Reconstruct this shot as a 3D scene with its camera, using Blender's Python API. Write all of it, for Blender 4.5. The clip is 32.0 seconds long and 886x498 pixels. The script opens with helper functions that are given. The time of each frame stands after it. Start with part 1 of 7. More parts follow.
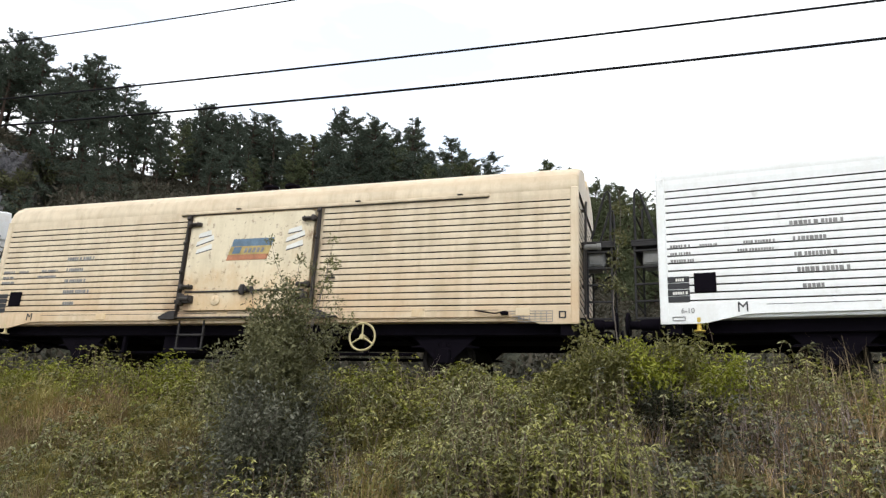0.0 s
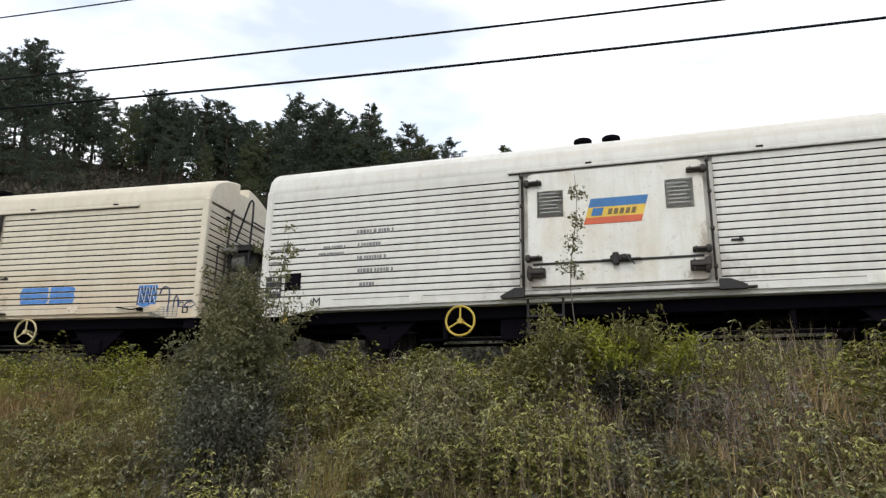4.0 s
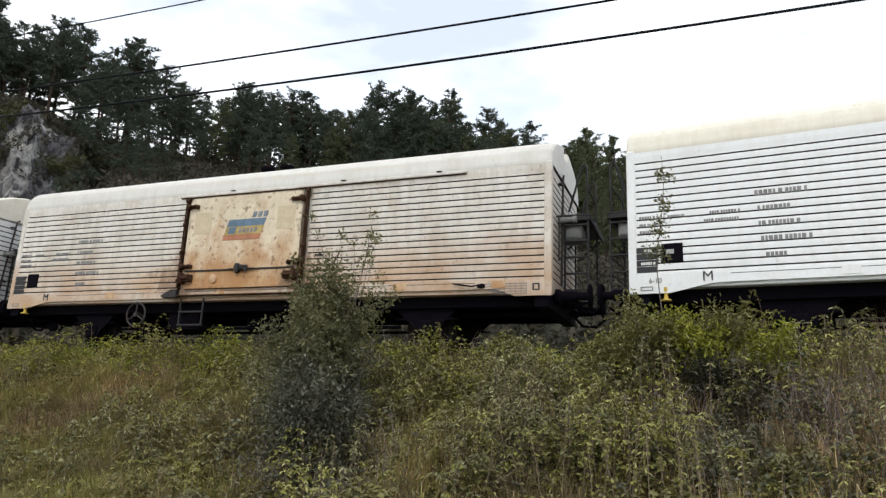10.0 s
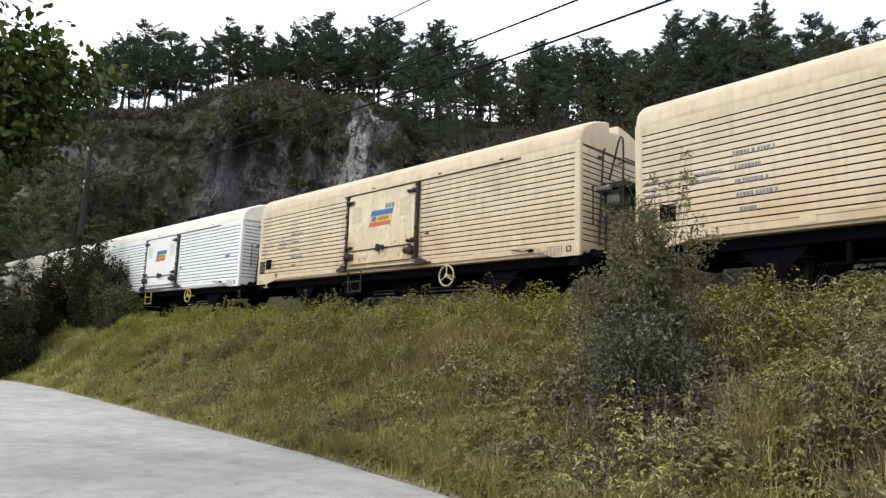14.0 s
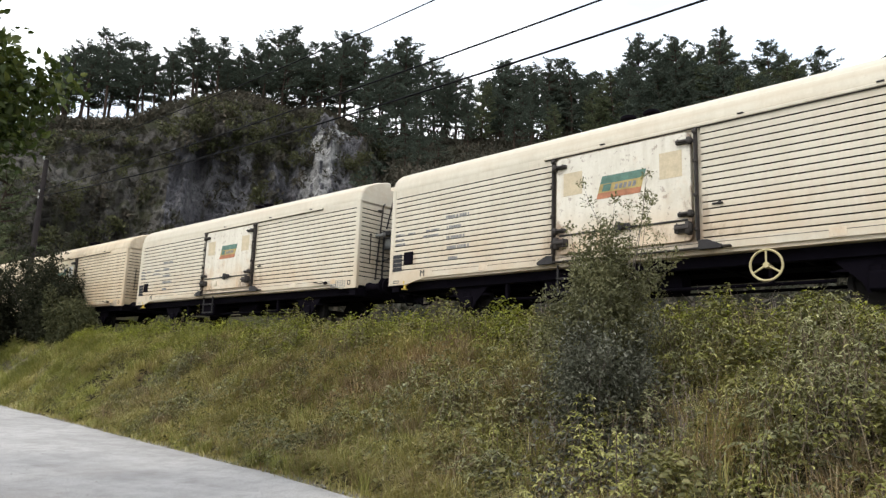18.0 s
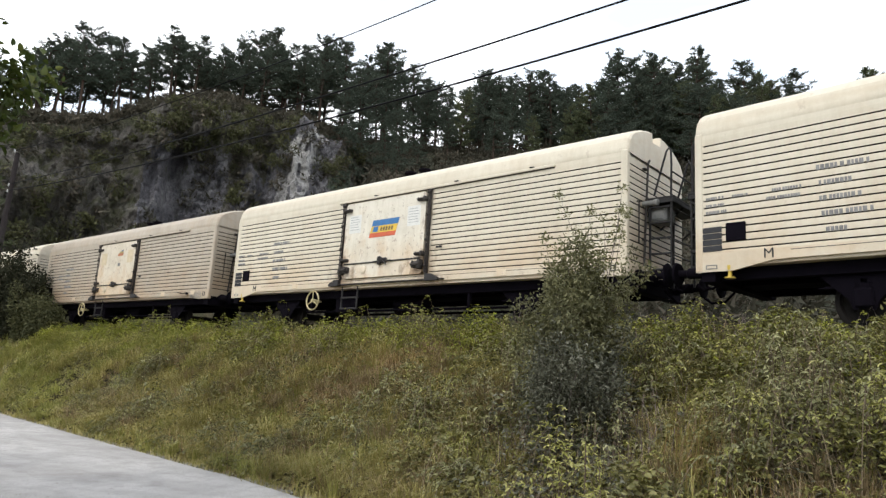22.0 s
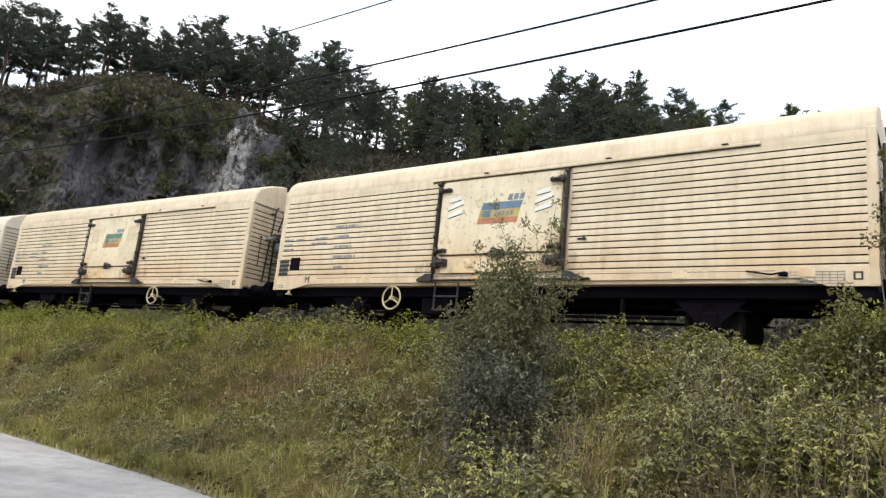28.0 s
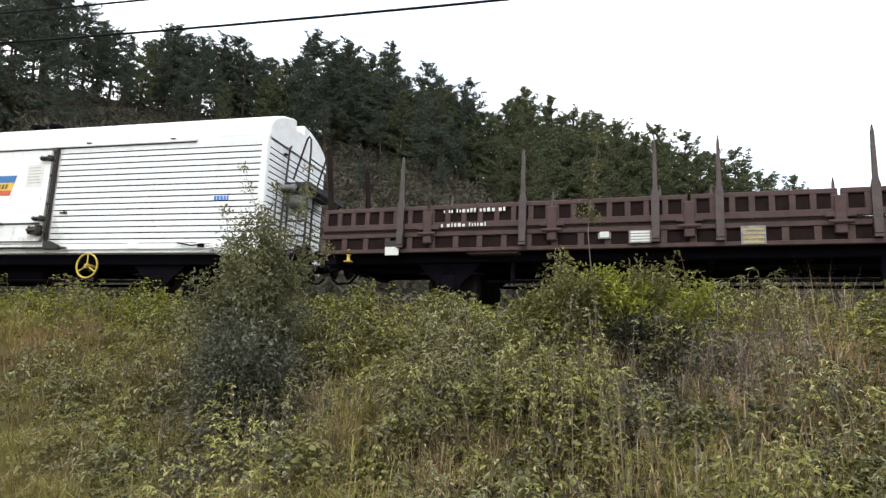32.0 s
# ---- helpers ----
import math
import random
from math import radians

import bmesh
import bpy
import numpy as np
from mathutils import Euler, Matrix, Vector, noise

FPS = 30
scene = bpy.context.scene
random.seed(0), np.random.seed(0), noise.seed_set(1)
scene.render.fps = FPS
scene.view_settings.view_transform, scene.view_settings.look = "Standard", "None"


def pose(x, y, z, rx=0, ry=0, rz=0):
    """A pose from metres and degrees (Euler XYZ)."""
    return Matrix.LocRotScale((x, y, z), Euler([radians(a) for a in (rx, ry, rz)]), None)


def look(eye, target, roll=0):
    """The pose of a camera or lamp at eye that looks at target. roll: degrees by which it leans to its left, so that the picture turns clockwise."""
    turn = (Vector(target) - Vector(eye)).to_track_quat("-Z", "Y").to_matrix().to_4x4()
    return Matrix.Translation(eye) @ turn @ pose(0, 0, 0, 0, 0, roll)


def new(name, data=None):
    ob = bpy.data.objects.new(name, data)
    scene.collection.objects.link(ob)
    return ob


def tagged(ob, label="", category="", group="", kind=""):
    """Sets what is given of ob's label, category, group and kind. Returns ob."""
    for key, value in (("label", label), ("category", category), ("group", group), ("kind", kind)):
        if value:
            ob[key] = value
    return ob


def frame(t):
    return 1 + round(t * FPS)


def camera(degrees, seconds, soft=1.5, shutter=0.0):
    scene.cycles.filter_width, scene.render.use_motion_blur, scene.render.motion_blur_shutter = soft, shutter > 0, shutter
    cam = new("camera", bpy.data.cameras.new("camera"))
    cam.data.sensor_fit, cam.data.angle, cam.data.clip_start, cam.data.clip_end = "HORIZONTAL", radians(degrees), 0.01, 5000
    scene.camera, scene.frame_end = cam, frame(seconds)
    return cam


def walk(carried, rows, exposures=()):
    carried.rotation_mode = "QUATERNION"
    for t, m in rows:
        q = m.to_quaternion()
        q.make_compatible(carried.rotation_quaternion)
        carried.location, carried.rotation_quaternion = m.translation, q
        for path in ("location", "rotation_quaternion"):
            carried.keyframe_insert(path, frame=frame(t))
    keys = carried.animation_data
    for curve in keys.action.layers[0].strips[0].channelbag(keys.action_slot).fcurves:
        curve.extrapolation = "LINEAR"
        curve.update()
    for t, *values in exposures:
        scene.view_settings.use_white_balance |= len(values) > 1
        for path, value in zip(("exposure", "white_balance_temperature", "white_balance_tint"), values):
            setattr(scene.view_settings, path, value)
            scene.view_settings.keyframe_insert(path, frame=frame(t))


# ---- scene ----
cam = camera(65.9, 32.0, soft=1.35)
PATH = [
    (0.0, pose(0.001, -0.000, 1.6, 106.05, -2.53, -0.51)),
    (0.5, pose(0.004, -0.000, 1.6, 106.33, -2.25, -1.93)),
    (1.0, pose(0.005, -0.000, 1.6, 106.46, -2.78, -2.29)),
    (1.5, pose(0.004, -0.000, 1.6, 106.48, -2.35, -1.92)),
    (2.0, pose(0.007, -0.000, 1.6, 106.28, -2.59, -3.19)),
    (2.5, pose(0.009, -0.000, 1.6, 107.39, -2.32, -3.63)),
    (3.0, pose(0.010, -0.000, 1.6, 106.61, -1.86, -4.03)),
    (3.5, pose(0.008, -0.000, 1.6, 105.32, -0.64, -3.47)),
    (5.5, pose(0.010, -0.000, 1.6, 104.76, -1.41, -3.93)),
    (6.0, pose(0.005, -0.000, 1.6, 104.81, -1.69, -2.08)),
    (6.5, pose(0.003, -0.000, 1.6, 104.76, -1.81, -1.06)),
    (7.0, pose(0.001, -0.000, 1.6, 104.50, -1.40, -0.25)),
    (7.5, pose(-0.001, -0.000, 1.6, 104.34, -2.01, 0.50)),
    (8.0, pose(-0.005, -0.000, 1.6, 104.23, -2.02, 1.94)),
    (8.5, pose(-0.007, -0.000, 1.6, 104.20, -2.34, 2.84)),
    (9.0, pose(-0.007, -0.000, 1.6, 103.99, -2.37, 3.01)),
    (9.5, pose(-0.007, -0.000, 1.6, 103.85, -1.97, 2.75)),
    (10.0, pose(-0.007, -0.000, 1.6, 103.59, -2.06, 3.05)),
    (10.5, pose(-0.008, -0.000, 1.6, 102.99, -2.28, 3.49)),
    (11.0, pose(-0.010, -0.000, 1.6, 103.14, -1.94, 4.16)),
    (11.5, pose(-0.013, -0.001, 1.6, 103.60, -1.83, 5.18)),
    (12.0, pose(-0.029, -0.003, 1.6, 103.97, -1.53, 12.03)),
    (12.5, pose(-0.051, -0.010, 1.6, 102.16, -1.55, 21.61)),
    (13.0, pose(-0.062, -0.014, 1.6, 100.73, -2.42, 26.31)),
    (13.5, pose(-0.069, -0.018, 1.6, 98.85, -1.83, 29.52)),
    (14.0, pose(-0.068, -0.018, 1.6, 98.62, -1.75, 29.00)),
    (14.5, pose(-0.067, -0.017, 1.6, 98.84, -1.74, 28.54)),
    (16.5, pose(-0.067, -0.017, 1.6, 99.48, -1.68, 28.53)),
    (17.0, pose(-0.065, -0.016, 1.6, 99.46, -1.71, 27.89)),
    (17.5, pose(-0.063, -0.015, 1.6, 99.58, -2.01, 26.72)),
    (18.0, pose(-0.061, -0.014, 1.6, 100.06, -1.91, 25.96)),
    (18.5, pose(-0.061, -0.014, 1.6, 99.74, -1.94, 26.03)),
    (19.0, pose(-0.060, -0.014, 1.6, 100.01, -2.88, 25.49)),
    (19.5, pose(-0.059, -0.013, 1.6, 100.12, -2.94, 24.94)),
    (20.0, pose(-0.058, -0.013, 1.6, 100.15, -2.51, 24.72)),
    (20.5, pose(-0.057, -0.012, 1.6, 100.37, -2.78, 24.15)),
    (21.0, pose(-0.057, -0.012, 1.6, 100.72, -2.91, 23.92)),
    (21.5, pose(-0.056, -0.012, 1.6, 100.86, -2.98, 23.71)),
    (22.0, pose(-0.056, -0.012, 1.6, 100.76, -3.21, 23.70)),
    (22.5, pose(-0.054, -0.011, 1.6, 100.77, -3.23, 22.96)),
    (23.0, pose(-0.053, -0.010, 1.6, 100.64, -3.47, 22.13)),
    (23.5, pose(-0.051, -0.010, 1.6, 100.79, -3.16, 21.50)),
    (24.0, pose(-0.049, -0.009, 1.6, 100.87, -3.47, 20.54)),
    (24.5, pose(-0.048, -0.008, 1.6, 100.94, -3.41, 20.08)),
    (26.5, pose(-0.048, -0.008, 1.6, 101.40, -3.79, 19.91)),
    (27.0, pose(-0.047, -0.008, 1.6, 101.11, -3.49, 19.64)),
    (27.5, pose(-0.045, -0.008, 1.6, 101.22, -5.05, 18.99)),
    (28.0, pose(-0.042, -0.007, 1.6, 101.61, -5.55, 17.68)),
    (28.5, pose(-0.034, -0.004, 1.6, 101.22, -5.50, 14.24)),
    (29.0, pose(-0.022, -0.002, 1.6, 101.65, -4.59, 9.14)),
    (29.5, pose(-0.011, -0.000, 1.6, 101.15, -4.55, 4.42)),
    (30.0, pose(-0.007, -0.000, 1.6, 101.55, -2.91, 3.12)),
    (30.5, pose(-0.000, -0.000, 1.6, 101.55, -1.59, 0.09)),
    (31.0, pose(0.003, -0.000, 1.6, 101.53, -1.54, -1.23)),
    (31.5, pose(0.006, -0.000, 1.6, 100.85, -2.28, -2.29)),
    (32.0, pose(0.006, -0.000, 1.6, 100.11, -2.05, -2.40)),
]
EXPOSURE = [(0.0, 0.08), (1.0, -0.08), (3.0, -0.2), (7.0, -0.35), (9.0, -0.25), (12.0, -0.12), (14.0, 0.05), (17.0, 0.08), (23.0, 0.08), (28.0, 0.22), (32.0, 0.22)]
walk(cam, PATH, EXPOSURE)
# ---- world and light: overcast noon, thin bright cloud ----
world = bpy.data.worlds.new("overcast_sky")
scene.world = world
world.use_nodes = True
wn, wl = world.node_tree.nodes, world.node_tree.links
wn.clear()
sky = wn.new("ShaderNodeTexSky")
sky.sky_type = "NISHITA"
sky.sun_disc = False
sky.sun_elevation, sky.sun_rotation = radians(52), radians(200)
sky_gain = wn.new("ShaderNodeMix")
sky_gain.data_type, sky_gain.blend_type = "RGBA", "MULTIPLY"
sky_gain.inputs["Factor"].default_value = 1.0
sky_gain.inputs[7].default_value = (0.205, 0.24, 0.235, 1)
wl.new(sky.outputs["Color"], sky_gain.inputs[6])
wco = wn.new("ShaderNodeTexCoord")
wmap = wn.new("ShaderNodeMapping")
wmap.inputs["Scale"].default_value = (1.0, 1.0, 2.6)
wl.new(wco.outputs["Generated"], wmap.inputs["Vector"])
wno = wn.new("ShaderNodeTexNoise")
wno.inputs["Scale"].default_value, wno.inputs["Detail"].default_value, wno.inputs["Roughness"].default_value = 2.6, 5.0, 0.5
wl.new(wmap.outputs["Vector"], wno.inputs["Vector"])
wra = wn.new("ShaderNodeValToRGB")
wra.color_ramp.elements[0].position, wra.color_ramp.elements[0].color = 0.36, (0.5, 0.5, 0.5, 1)
wra.color_ramp.elements[1].position, wra.color_ramp.elements[1].color = 0.56, (1, 1, 1, 1)
wl.new(wno.outputs["Fac"], wra.inputs["Fac"])
cloud = wn.new("ShaderNodeMix")
cloud.data_type = "RGBA"
cloud.inputs[7].default_value = (1.62, 1.66, 1.72, 1)
wl.new(wra.outputs["Color"], cloud.inputs["Factor"])
wl.new(sky_gain.outputs[2], cloud.inputs[6])
wbg = wn.new("ShaderNodeBackground")
wl.new(cloud.outputs[2], wbg.inputs["Color"])
wbg.inputs["Strength"].default_value = 1.0
wout = wn.new("ShaderNodeOutputWorld")
wl.new(wbg.outputs["Background"], wout.inputs["Surface"])

sun = new("sun", bpy.data.lights.new("sun", "SUN"))
sun.data.energy, sun.data.angle, sun.data.color = 1.3, radians(14), (1.0, 0.95, 0.87)
sun.matrix_world = look((-14, -26, 38), (0, 6, 2))
scene.view_settings.exposure = 0.0

# ---- mesh tools ----
class Build:
    """Gathers faces for one mesh."""

    def __init__(self):
        self.v, self.f = [], []

    def quad(self, a, b, c, d):
        n = len(self.v)
        self.v += [a, b, c, d]
        self.f.append((n, n + 1, n + 2, n + 3))

    def poly(self, pts):
        n = len(self.v)
        self.v += list(pts)
        self.f.append(tuple(range(n, n + len(pts))))

    def box(self, x0, x1, y0, y1, z0, z1, b=0.008):
        """A box with chamfered edges."""
        b = min(b, (x1 - x0) * 0.3, (y1 - y0) * 0.3, (z1 - z0) * 0.3)
        n = len(self.v)
        lo, hi = (x0, y0, z0), (x1, y1, z1)
        index = {}
        for sx in (0, 1):
            for sy in (0, 1):
                for sz in (0, 1):
                    corner = [hi[i] if s else lo[i] for i, s in enumerate((sx, sy, sz))]
                    inner = [corner[i] + (-b if s else b) for i, s in enumerate((sx, sy, sz))]
                    for axis in range(3):
                        p = list(inner)
                        p[axis] = corner[axis]
                        index[sx, sy, sz, axis] = len(self.v)
                        self.v.append(tuple(p))
        g = lambda *k: index[k]
        for axis in range(3):
            o = [i for i in range(3) if i != axis]
            for s in (0, 1):
                ring = []
                for p, q in ((0, 0), (1, 0), (1, 1), (0, 1)):
                    k = [0, 0, 0]
                    k[axis], k[o[0]], k[o[1]] = s, p, q
                    ring.append(g(*k, axis))
                self.f.append(tuple(ring if (s == 1) == (axis != 1) else ring[::-1]))
        for axis in range(3):
            o = [i for i in range(3) if i != axis]
            for p in (0, 1):
                for q in (0, 1):
                    k0, k1 = [0, 0, 0], [0, 0, 0]
                    k0[o[0]] = k1[o[0]] = p
                    k0[o[1]] = k1[o[1]] = q
                    k1[axis] = 1
                    self.f.append((g(*k0, o[0]), g(*k1, o[0]), g(*k1, o[1]), g(*k0, o[1])))
        for sx in (0, 1):
            for sy in (0, 1):
                for sz in (0, 1):
                    self.f.append((g(sx, sy, sz, 0), g(sx, sy, sz, 1), g(sx, sy, sz, 2)))
        return self

    def tube(self, pts, radii, n=8, caps=True):
        """A round bar along pts."""
        pts = [Vector(p) for p in pts]
        if not hasattr(radii, "__len__"):
            radii = [radii] * len(pts)
        start = len(self.v)
        ref = None
        for i, p in enumerate(pts):
            t = (pts[min(i + 1, len(pts) - 1)] - pts[max(i - 1, 0)]).normalized()
            if ref is None:
                ref = Vector((0, 0, 1)) if abs(t.z) < 0.9 else Vector((1, 0, 0))
            side = t.cross(ref).normalized()
            up = side.cross(t).normalized()
            ref = up
            for k in range(n):
                a = 2 * math.pi * k / n
                self.v.append(tuple(p + (side * math.cos(a) + up * math.sin(a)) * radii[i]))
        for i in range(len(pts) - 1):
            for k in range(n):
                a, b = start + i * n + k, start + i * n + (k + 1) % n
                self.f.append((a, b, b + n, a + n))
        if caps:
            self.f.append(tuple(start + k for k in range(n))[::-1])
            self.f.append(tuple(start + (len(pts) - 1) * n + k for k in range(n)))
        return self

    def ring(self, c, axis, r, rr, n=28, m=8):
        """A torus round axis 'y' or 'x'."""
        start = len(self.v)
        for i in range(n):
            a = 2 * math.pi * i / n
            for j in range(m):
                b = 2 * math.pi * j / m
                d, h = r + rr * math.cos(b), rr * math.sin(b)
                p = (d * math.cos(a), h, d * math.sin(a)) if axis == "y" else (h, d * math.cos(a), d * math.sin(a))
                self.v.append((c[0] + p[0], c[1] + p[1], c[2] + p[2]))
        for i in range(n):
            for j in range(m):
                a, b = start + i * m + j, start + ((i + 1) % n) * m + j
                c2, d2 = start + ((i + 1) % n) * m + (j + 1) % m, start + i * m + (j + 1) % m
                self.f.append((a, b, c2, d2))
        return self

    def lathe(self, c, axis, prof, n=24):
        """A turned form: prof holds (along, radius)."""
        start = len(self.v)
        for h, r in prof:
            for i in range(n):
                a = 2 * math.pi * i / n
                u, w = r * math.cos(a), r * math.sin(a)
                p = {"x": (h, u, w), "y": (u, h, w), "z": (u, w, h)}[axis]
                self.v.append((c[0] + p[0], c[1] + p[1], c[2] + p[2]))
        for i in range(len(prof) - 1):
            for k in range(n):
                a, b = start + i * n + k, start + i * n + (k + 1) % n
                self.f.append((a, b, b + n, a + n))
        self.f.append(tuple(start + k for k in range(n))[::-1])
        self.f.append(tuple(start + (len(prof) - 1) * n + k for k in range(n)))
        return self

    def plate(self, pts, y0, y1):
        """A plate with the outline pts (x, z), from y0 to y1."""
        n = len(pts)
        a = [(x, y0, z) for x, z in pts]
        b = [(x, y1, z) for x, z in pts]
        self.poly(a)
        self.poly(b[::-1])
        for i in range(n):
            j = (i + 1) % n
            self.quad(a[i], b[i], b[j], a[j])
        return self

    def mesh(self, name, smooth=0.0):
        me = bpy.data.meshes.new(name)
        me.from_pydata(self.v, [], self.f)
        bm = bmesh.new()
        bm.from_mesh(me)
        bmesh.ops.remove_doubles(bm, verts=bm.verts, dist=1e-5)
        bmesh.ops.recalc_face_normals(bm, faces=bm.faces)
        bm.to_mesh(me)
        bm.free()
        if smooth:
            me.polygons.foreach_set("use_smooth", [True] * len(me.polygons))
            me.set_sharp_from_angle(angle=radians(smooth))
        me.update()
        return me


def fast_mesh(name, verts, faces, smooth=False):
    """A mesh from numpy arrays; all faces have the same number of corners."""
    me = bpy.data.meshes.new(name)
    nv, (nf, k) = len(verts), faces.shape
    me.vertices.add(nv)
    me.vertices.foreach_set("co", np.asarray(verts, np.float32).ravel())
    me.loops.add(nf * k)
    me.loops.foreach_set("vertex_index", faces.astype(np.int32).ravel())
    me.polygons.add(nf)
    me.polygons.foreach_set("loop_start", np.arange(0, nf * k, k, dtype=np.int32))
    if smooth:
        me.polygons.foreach_set("use_smooth", np.ones(nf, bool))
    me.update(calc_edges=True)
    me.validate()
    return me


def part(name, me, material, parent, label=""):
    """Links a mesh as one object under a thing or a part."""
    if isinstance(me, Build):
        me = me.mesh(name)
    if material and not me.materials:
        me.materials.append(material)
    ob = new(name, me)
    ob.parent = parent
    return tagged(ob, label=label)


def thing(name, label, category, group="", kind=""):
    ob = new(name)
    ob.empty_display_size = 0.2
    return tagged(ob, label, category, group, kind)


# ---- material tools ----
def mat(name, rough=0.6, metal=0.0):
    m = bpy.data.materials.new(name)
    m.use_nodes = True
    bsdf = m.node_tree.nodes["Principled BSDF"]
    bsdf.inputs["Roughness"].default_value, bsdf.inputs["Metallic"].default_value = rough, metal
    return m, m.node_tree.nodes, m.node_tree.links, bsdf


def mix(nodes, links, fac, a, b, mode="MIX"):
    n = nodes.new("ShaderNodeMix")
    n.data_type, n.blend_type = "RGBA", mode
    for sock, val in ((n.inputs["Factor"], fac), (n.inputs[6], a), (n.inputs[7], b)):
        if isinstance(val, bpy.types.NodeSocket):
            links.new(val, sock)
        elif isinstance(val, (int, float)):
            sock.default_value = val
        else:
            sock.default_value = (*val, 1)
    return n.outputs[2]


def noise_tex(nodes, links, co, scale, detail=4, rough=0.55, stretch=(1, 1, 1), shift=(0, 0, 0)):
    mp = nodes.new("ShaderNodeMapping")
    mp.inputs["Scale"].default_value, mp.inputs["Location"].default_value = stretch, shift
    links.new(co, mp.inputs["Vector"])
    n = nodes.new("ShaderNodeTexNoise")
    n.inputs["Scale"].default_value, n.inputs["Detail"].default_value, n.inputs["Roughness"].default_value = scale, detail, rough
    links.new(mp.outputs["Vector"], n.inputs["Vector"])
    return n.outputs["Fac"]


def ramp(nodes, links, fac, *stops):
    r = nodes.new("ShaderNodeValToRGB")
    el = r.color_ramp.elements
    while len(el) < len(stops):
        el.new(0.5)
    for e, (p, c) in zip(el, stops):
        e.position = p
        e.color = (*c, 1) if hasattr(c, "__len__") else (c, c, c, 1)
    links.new(fac, r.inputs["Fac"])
    return r.outputs["Color"]


def coords(nodes, kind="Object"):
    return nodes.new("ShaderNodeTexCoord").outputs[kind]


def bump(nodes, links, bsdf, height, strength=0.3, distance=0.02):
    b = nodes.new("ShaderNodeBump")
    b.inputs["Strength"].default_value, b.inputs["Distance"].default_value = strength, distance
    links.new(height, b.inputs["Height"])
    links.new(b.outputs["Normal"], bsdf.inputs["Normal"])


# ---- materials ----
V_EAVE = 3.42


def paint(name, base, dirt, rust, rust_col=(0.36, 0.17, 0.065), low=0.0, wash=0.0):
    """Old wagon paint: fine grime, vertical streaks, rust blooms."""
    m, n, l, b = mat(name, 0.55)
    info = n.new("ShaderNodeObjectInfo")
    add = n.new("ShaderNodeVectorMath")
    add.operation = "MULTIPLY_ADD"
    l.new(info.outputs["Random"], add.inputs[0])
    add.inputs[1].default_value = (37.0, 11.0, 3.0)
    tc = coords(n)
    l.new(tc, add.inputs[2])
    co = add.outputs[0]
    streak = noise_tex(n, l, co, 2.2, 5, 0.6, (3.2, 3.2, 0.35))
    grime = noise_tex(n, l, co, 0.9, 6, 0.65, (1, 1, 1.4))
    fine = noise_tex(n, l, co, 26, 3, 0.6)
    dark = tuple(c * f for c, f in zip(base, (0.62, 0.57, 0.48)))
    c = mix(n, l, ramp(n, l, streak, (0.44, 0.0), (0.66, dirt)), base, dark)
    c = mix(n, l, ramp(n, l, grime, (0.48, 0.0), (0.66, dirt * 0.8)), c, tuple(v * 0.72 for v in dark))
    c = mix(n, l, ramp(n, l, fine, (0.35, 0.0), (0.75, 0.16)), c, dark)
    if wash:
        sep = n.new("ShaderNodeSeparateXYZ")
        l.new(tc, sep.inputs[0])
        mr = n.new("ShaderNodeMapRange")
        mr.interpolation_type = "SMOOTHSTEP"
        mr.inputs["From Min"].default_value, mr.inputs["From Max"].default_value = 2.35, 1.35
        mr.inputs["To Min"].default_value, mr.inputs["To Max"].default_value = 0.0, wash
        l.new(sep.outputs["Z"], mr.inputs["Value"])
        patchy = noise_tex(n, l, co, 0.7, 6, 0.6, (1, 1, 1.6), (9, 3, 1))
        mul = n.new("ShaderNodeMath")
        mul.operation = "MULTIPLY"
        l.new(mr.outputs["Result"], mul.inputs[0])
        l.new(ramp(n, l, patchy, (0.36, 0.15), (0.62, 1.0)), mul.inputs[1])
        c = mix(n, l, mul.outputs[0], c, tuple(r * 0.6 + w * 0.4 * f for r, w, f in zip(rust_col, base, (1.0, 0.75, 0.5))))
    if rust:
        blotch = noise_tex(n, l, co, 1.5, 7, 0.68, (1.0, 1.0, 0.75), (4, 1, 2))
        if low:
            sep = n.new("ShaderNodeSeparateXYZ")
            l.new(tc, sep.inputs[0])
            mr = n.new("ShaderNodeMapRange")
            mr.inputs["From Min"].default_value, mr.inputs["From Max"].default_value = 2.7, 1.1
            mr.inputs["To Min"].default_value, mr.inputs["To Max"].default_value = -0.12 + low * 0.6, low
            l.new(sep.outputs["Z"], mr.inputs["Value"])
            ad = n.new("ShaderNodeMath")
            l.new(blotch, ad.inputs[0])
            l.new(mr.outputs["Result"], ad.inputs[1])
            blotch = ad.outputs[0]
        c = mix(n, l, ramp(n, l, blotch, (0.47, 0.0), (0.58, rust * 0.5), (0.7, rust)), c, rust_col)
        spots = noise_tex(n, l, co, 9, 5, 0.7)
        c = mix(n, l, ramp(n, l, spots, (0.63 - 0.07 * rust, 0.0), (0.68 - 0.06 * rust, rust * 0.8)), c, (0.16, 0.07, 0.035))
    place = n.new("ShaderNodeSeparateXYZ")
    l.new(tc, place.inputs[0])

    def calc(kind, a, b2):
        node = n.new("ShaderNodeMath")
        node.operation = kind
        for sock, val in zip(node.inputs, (a, b2)):
            if isinstance(val, (int, float)):
                sock.default_value = val
            else:
                l.new(val, sock)
        return node.outputs[0]

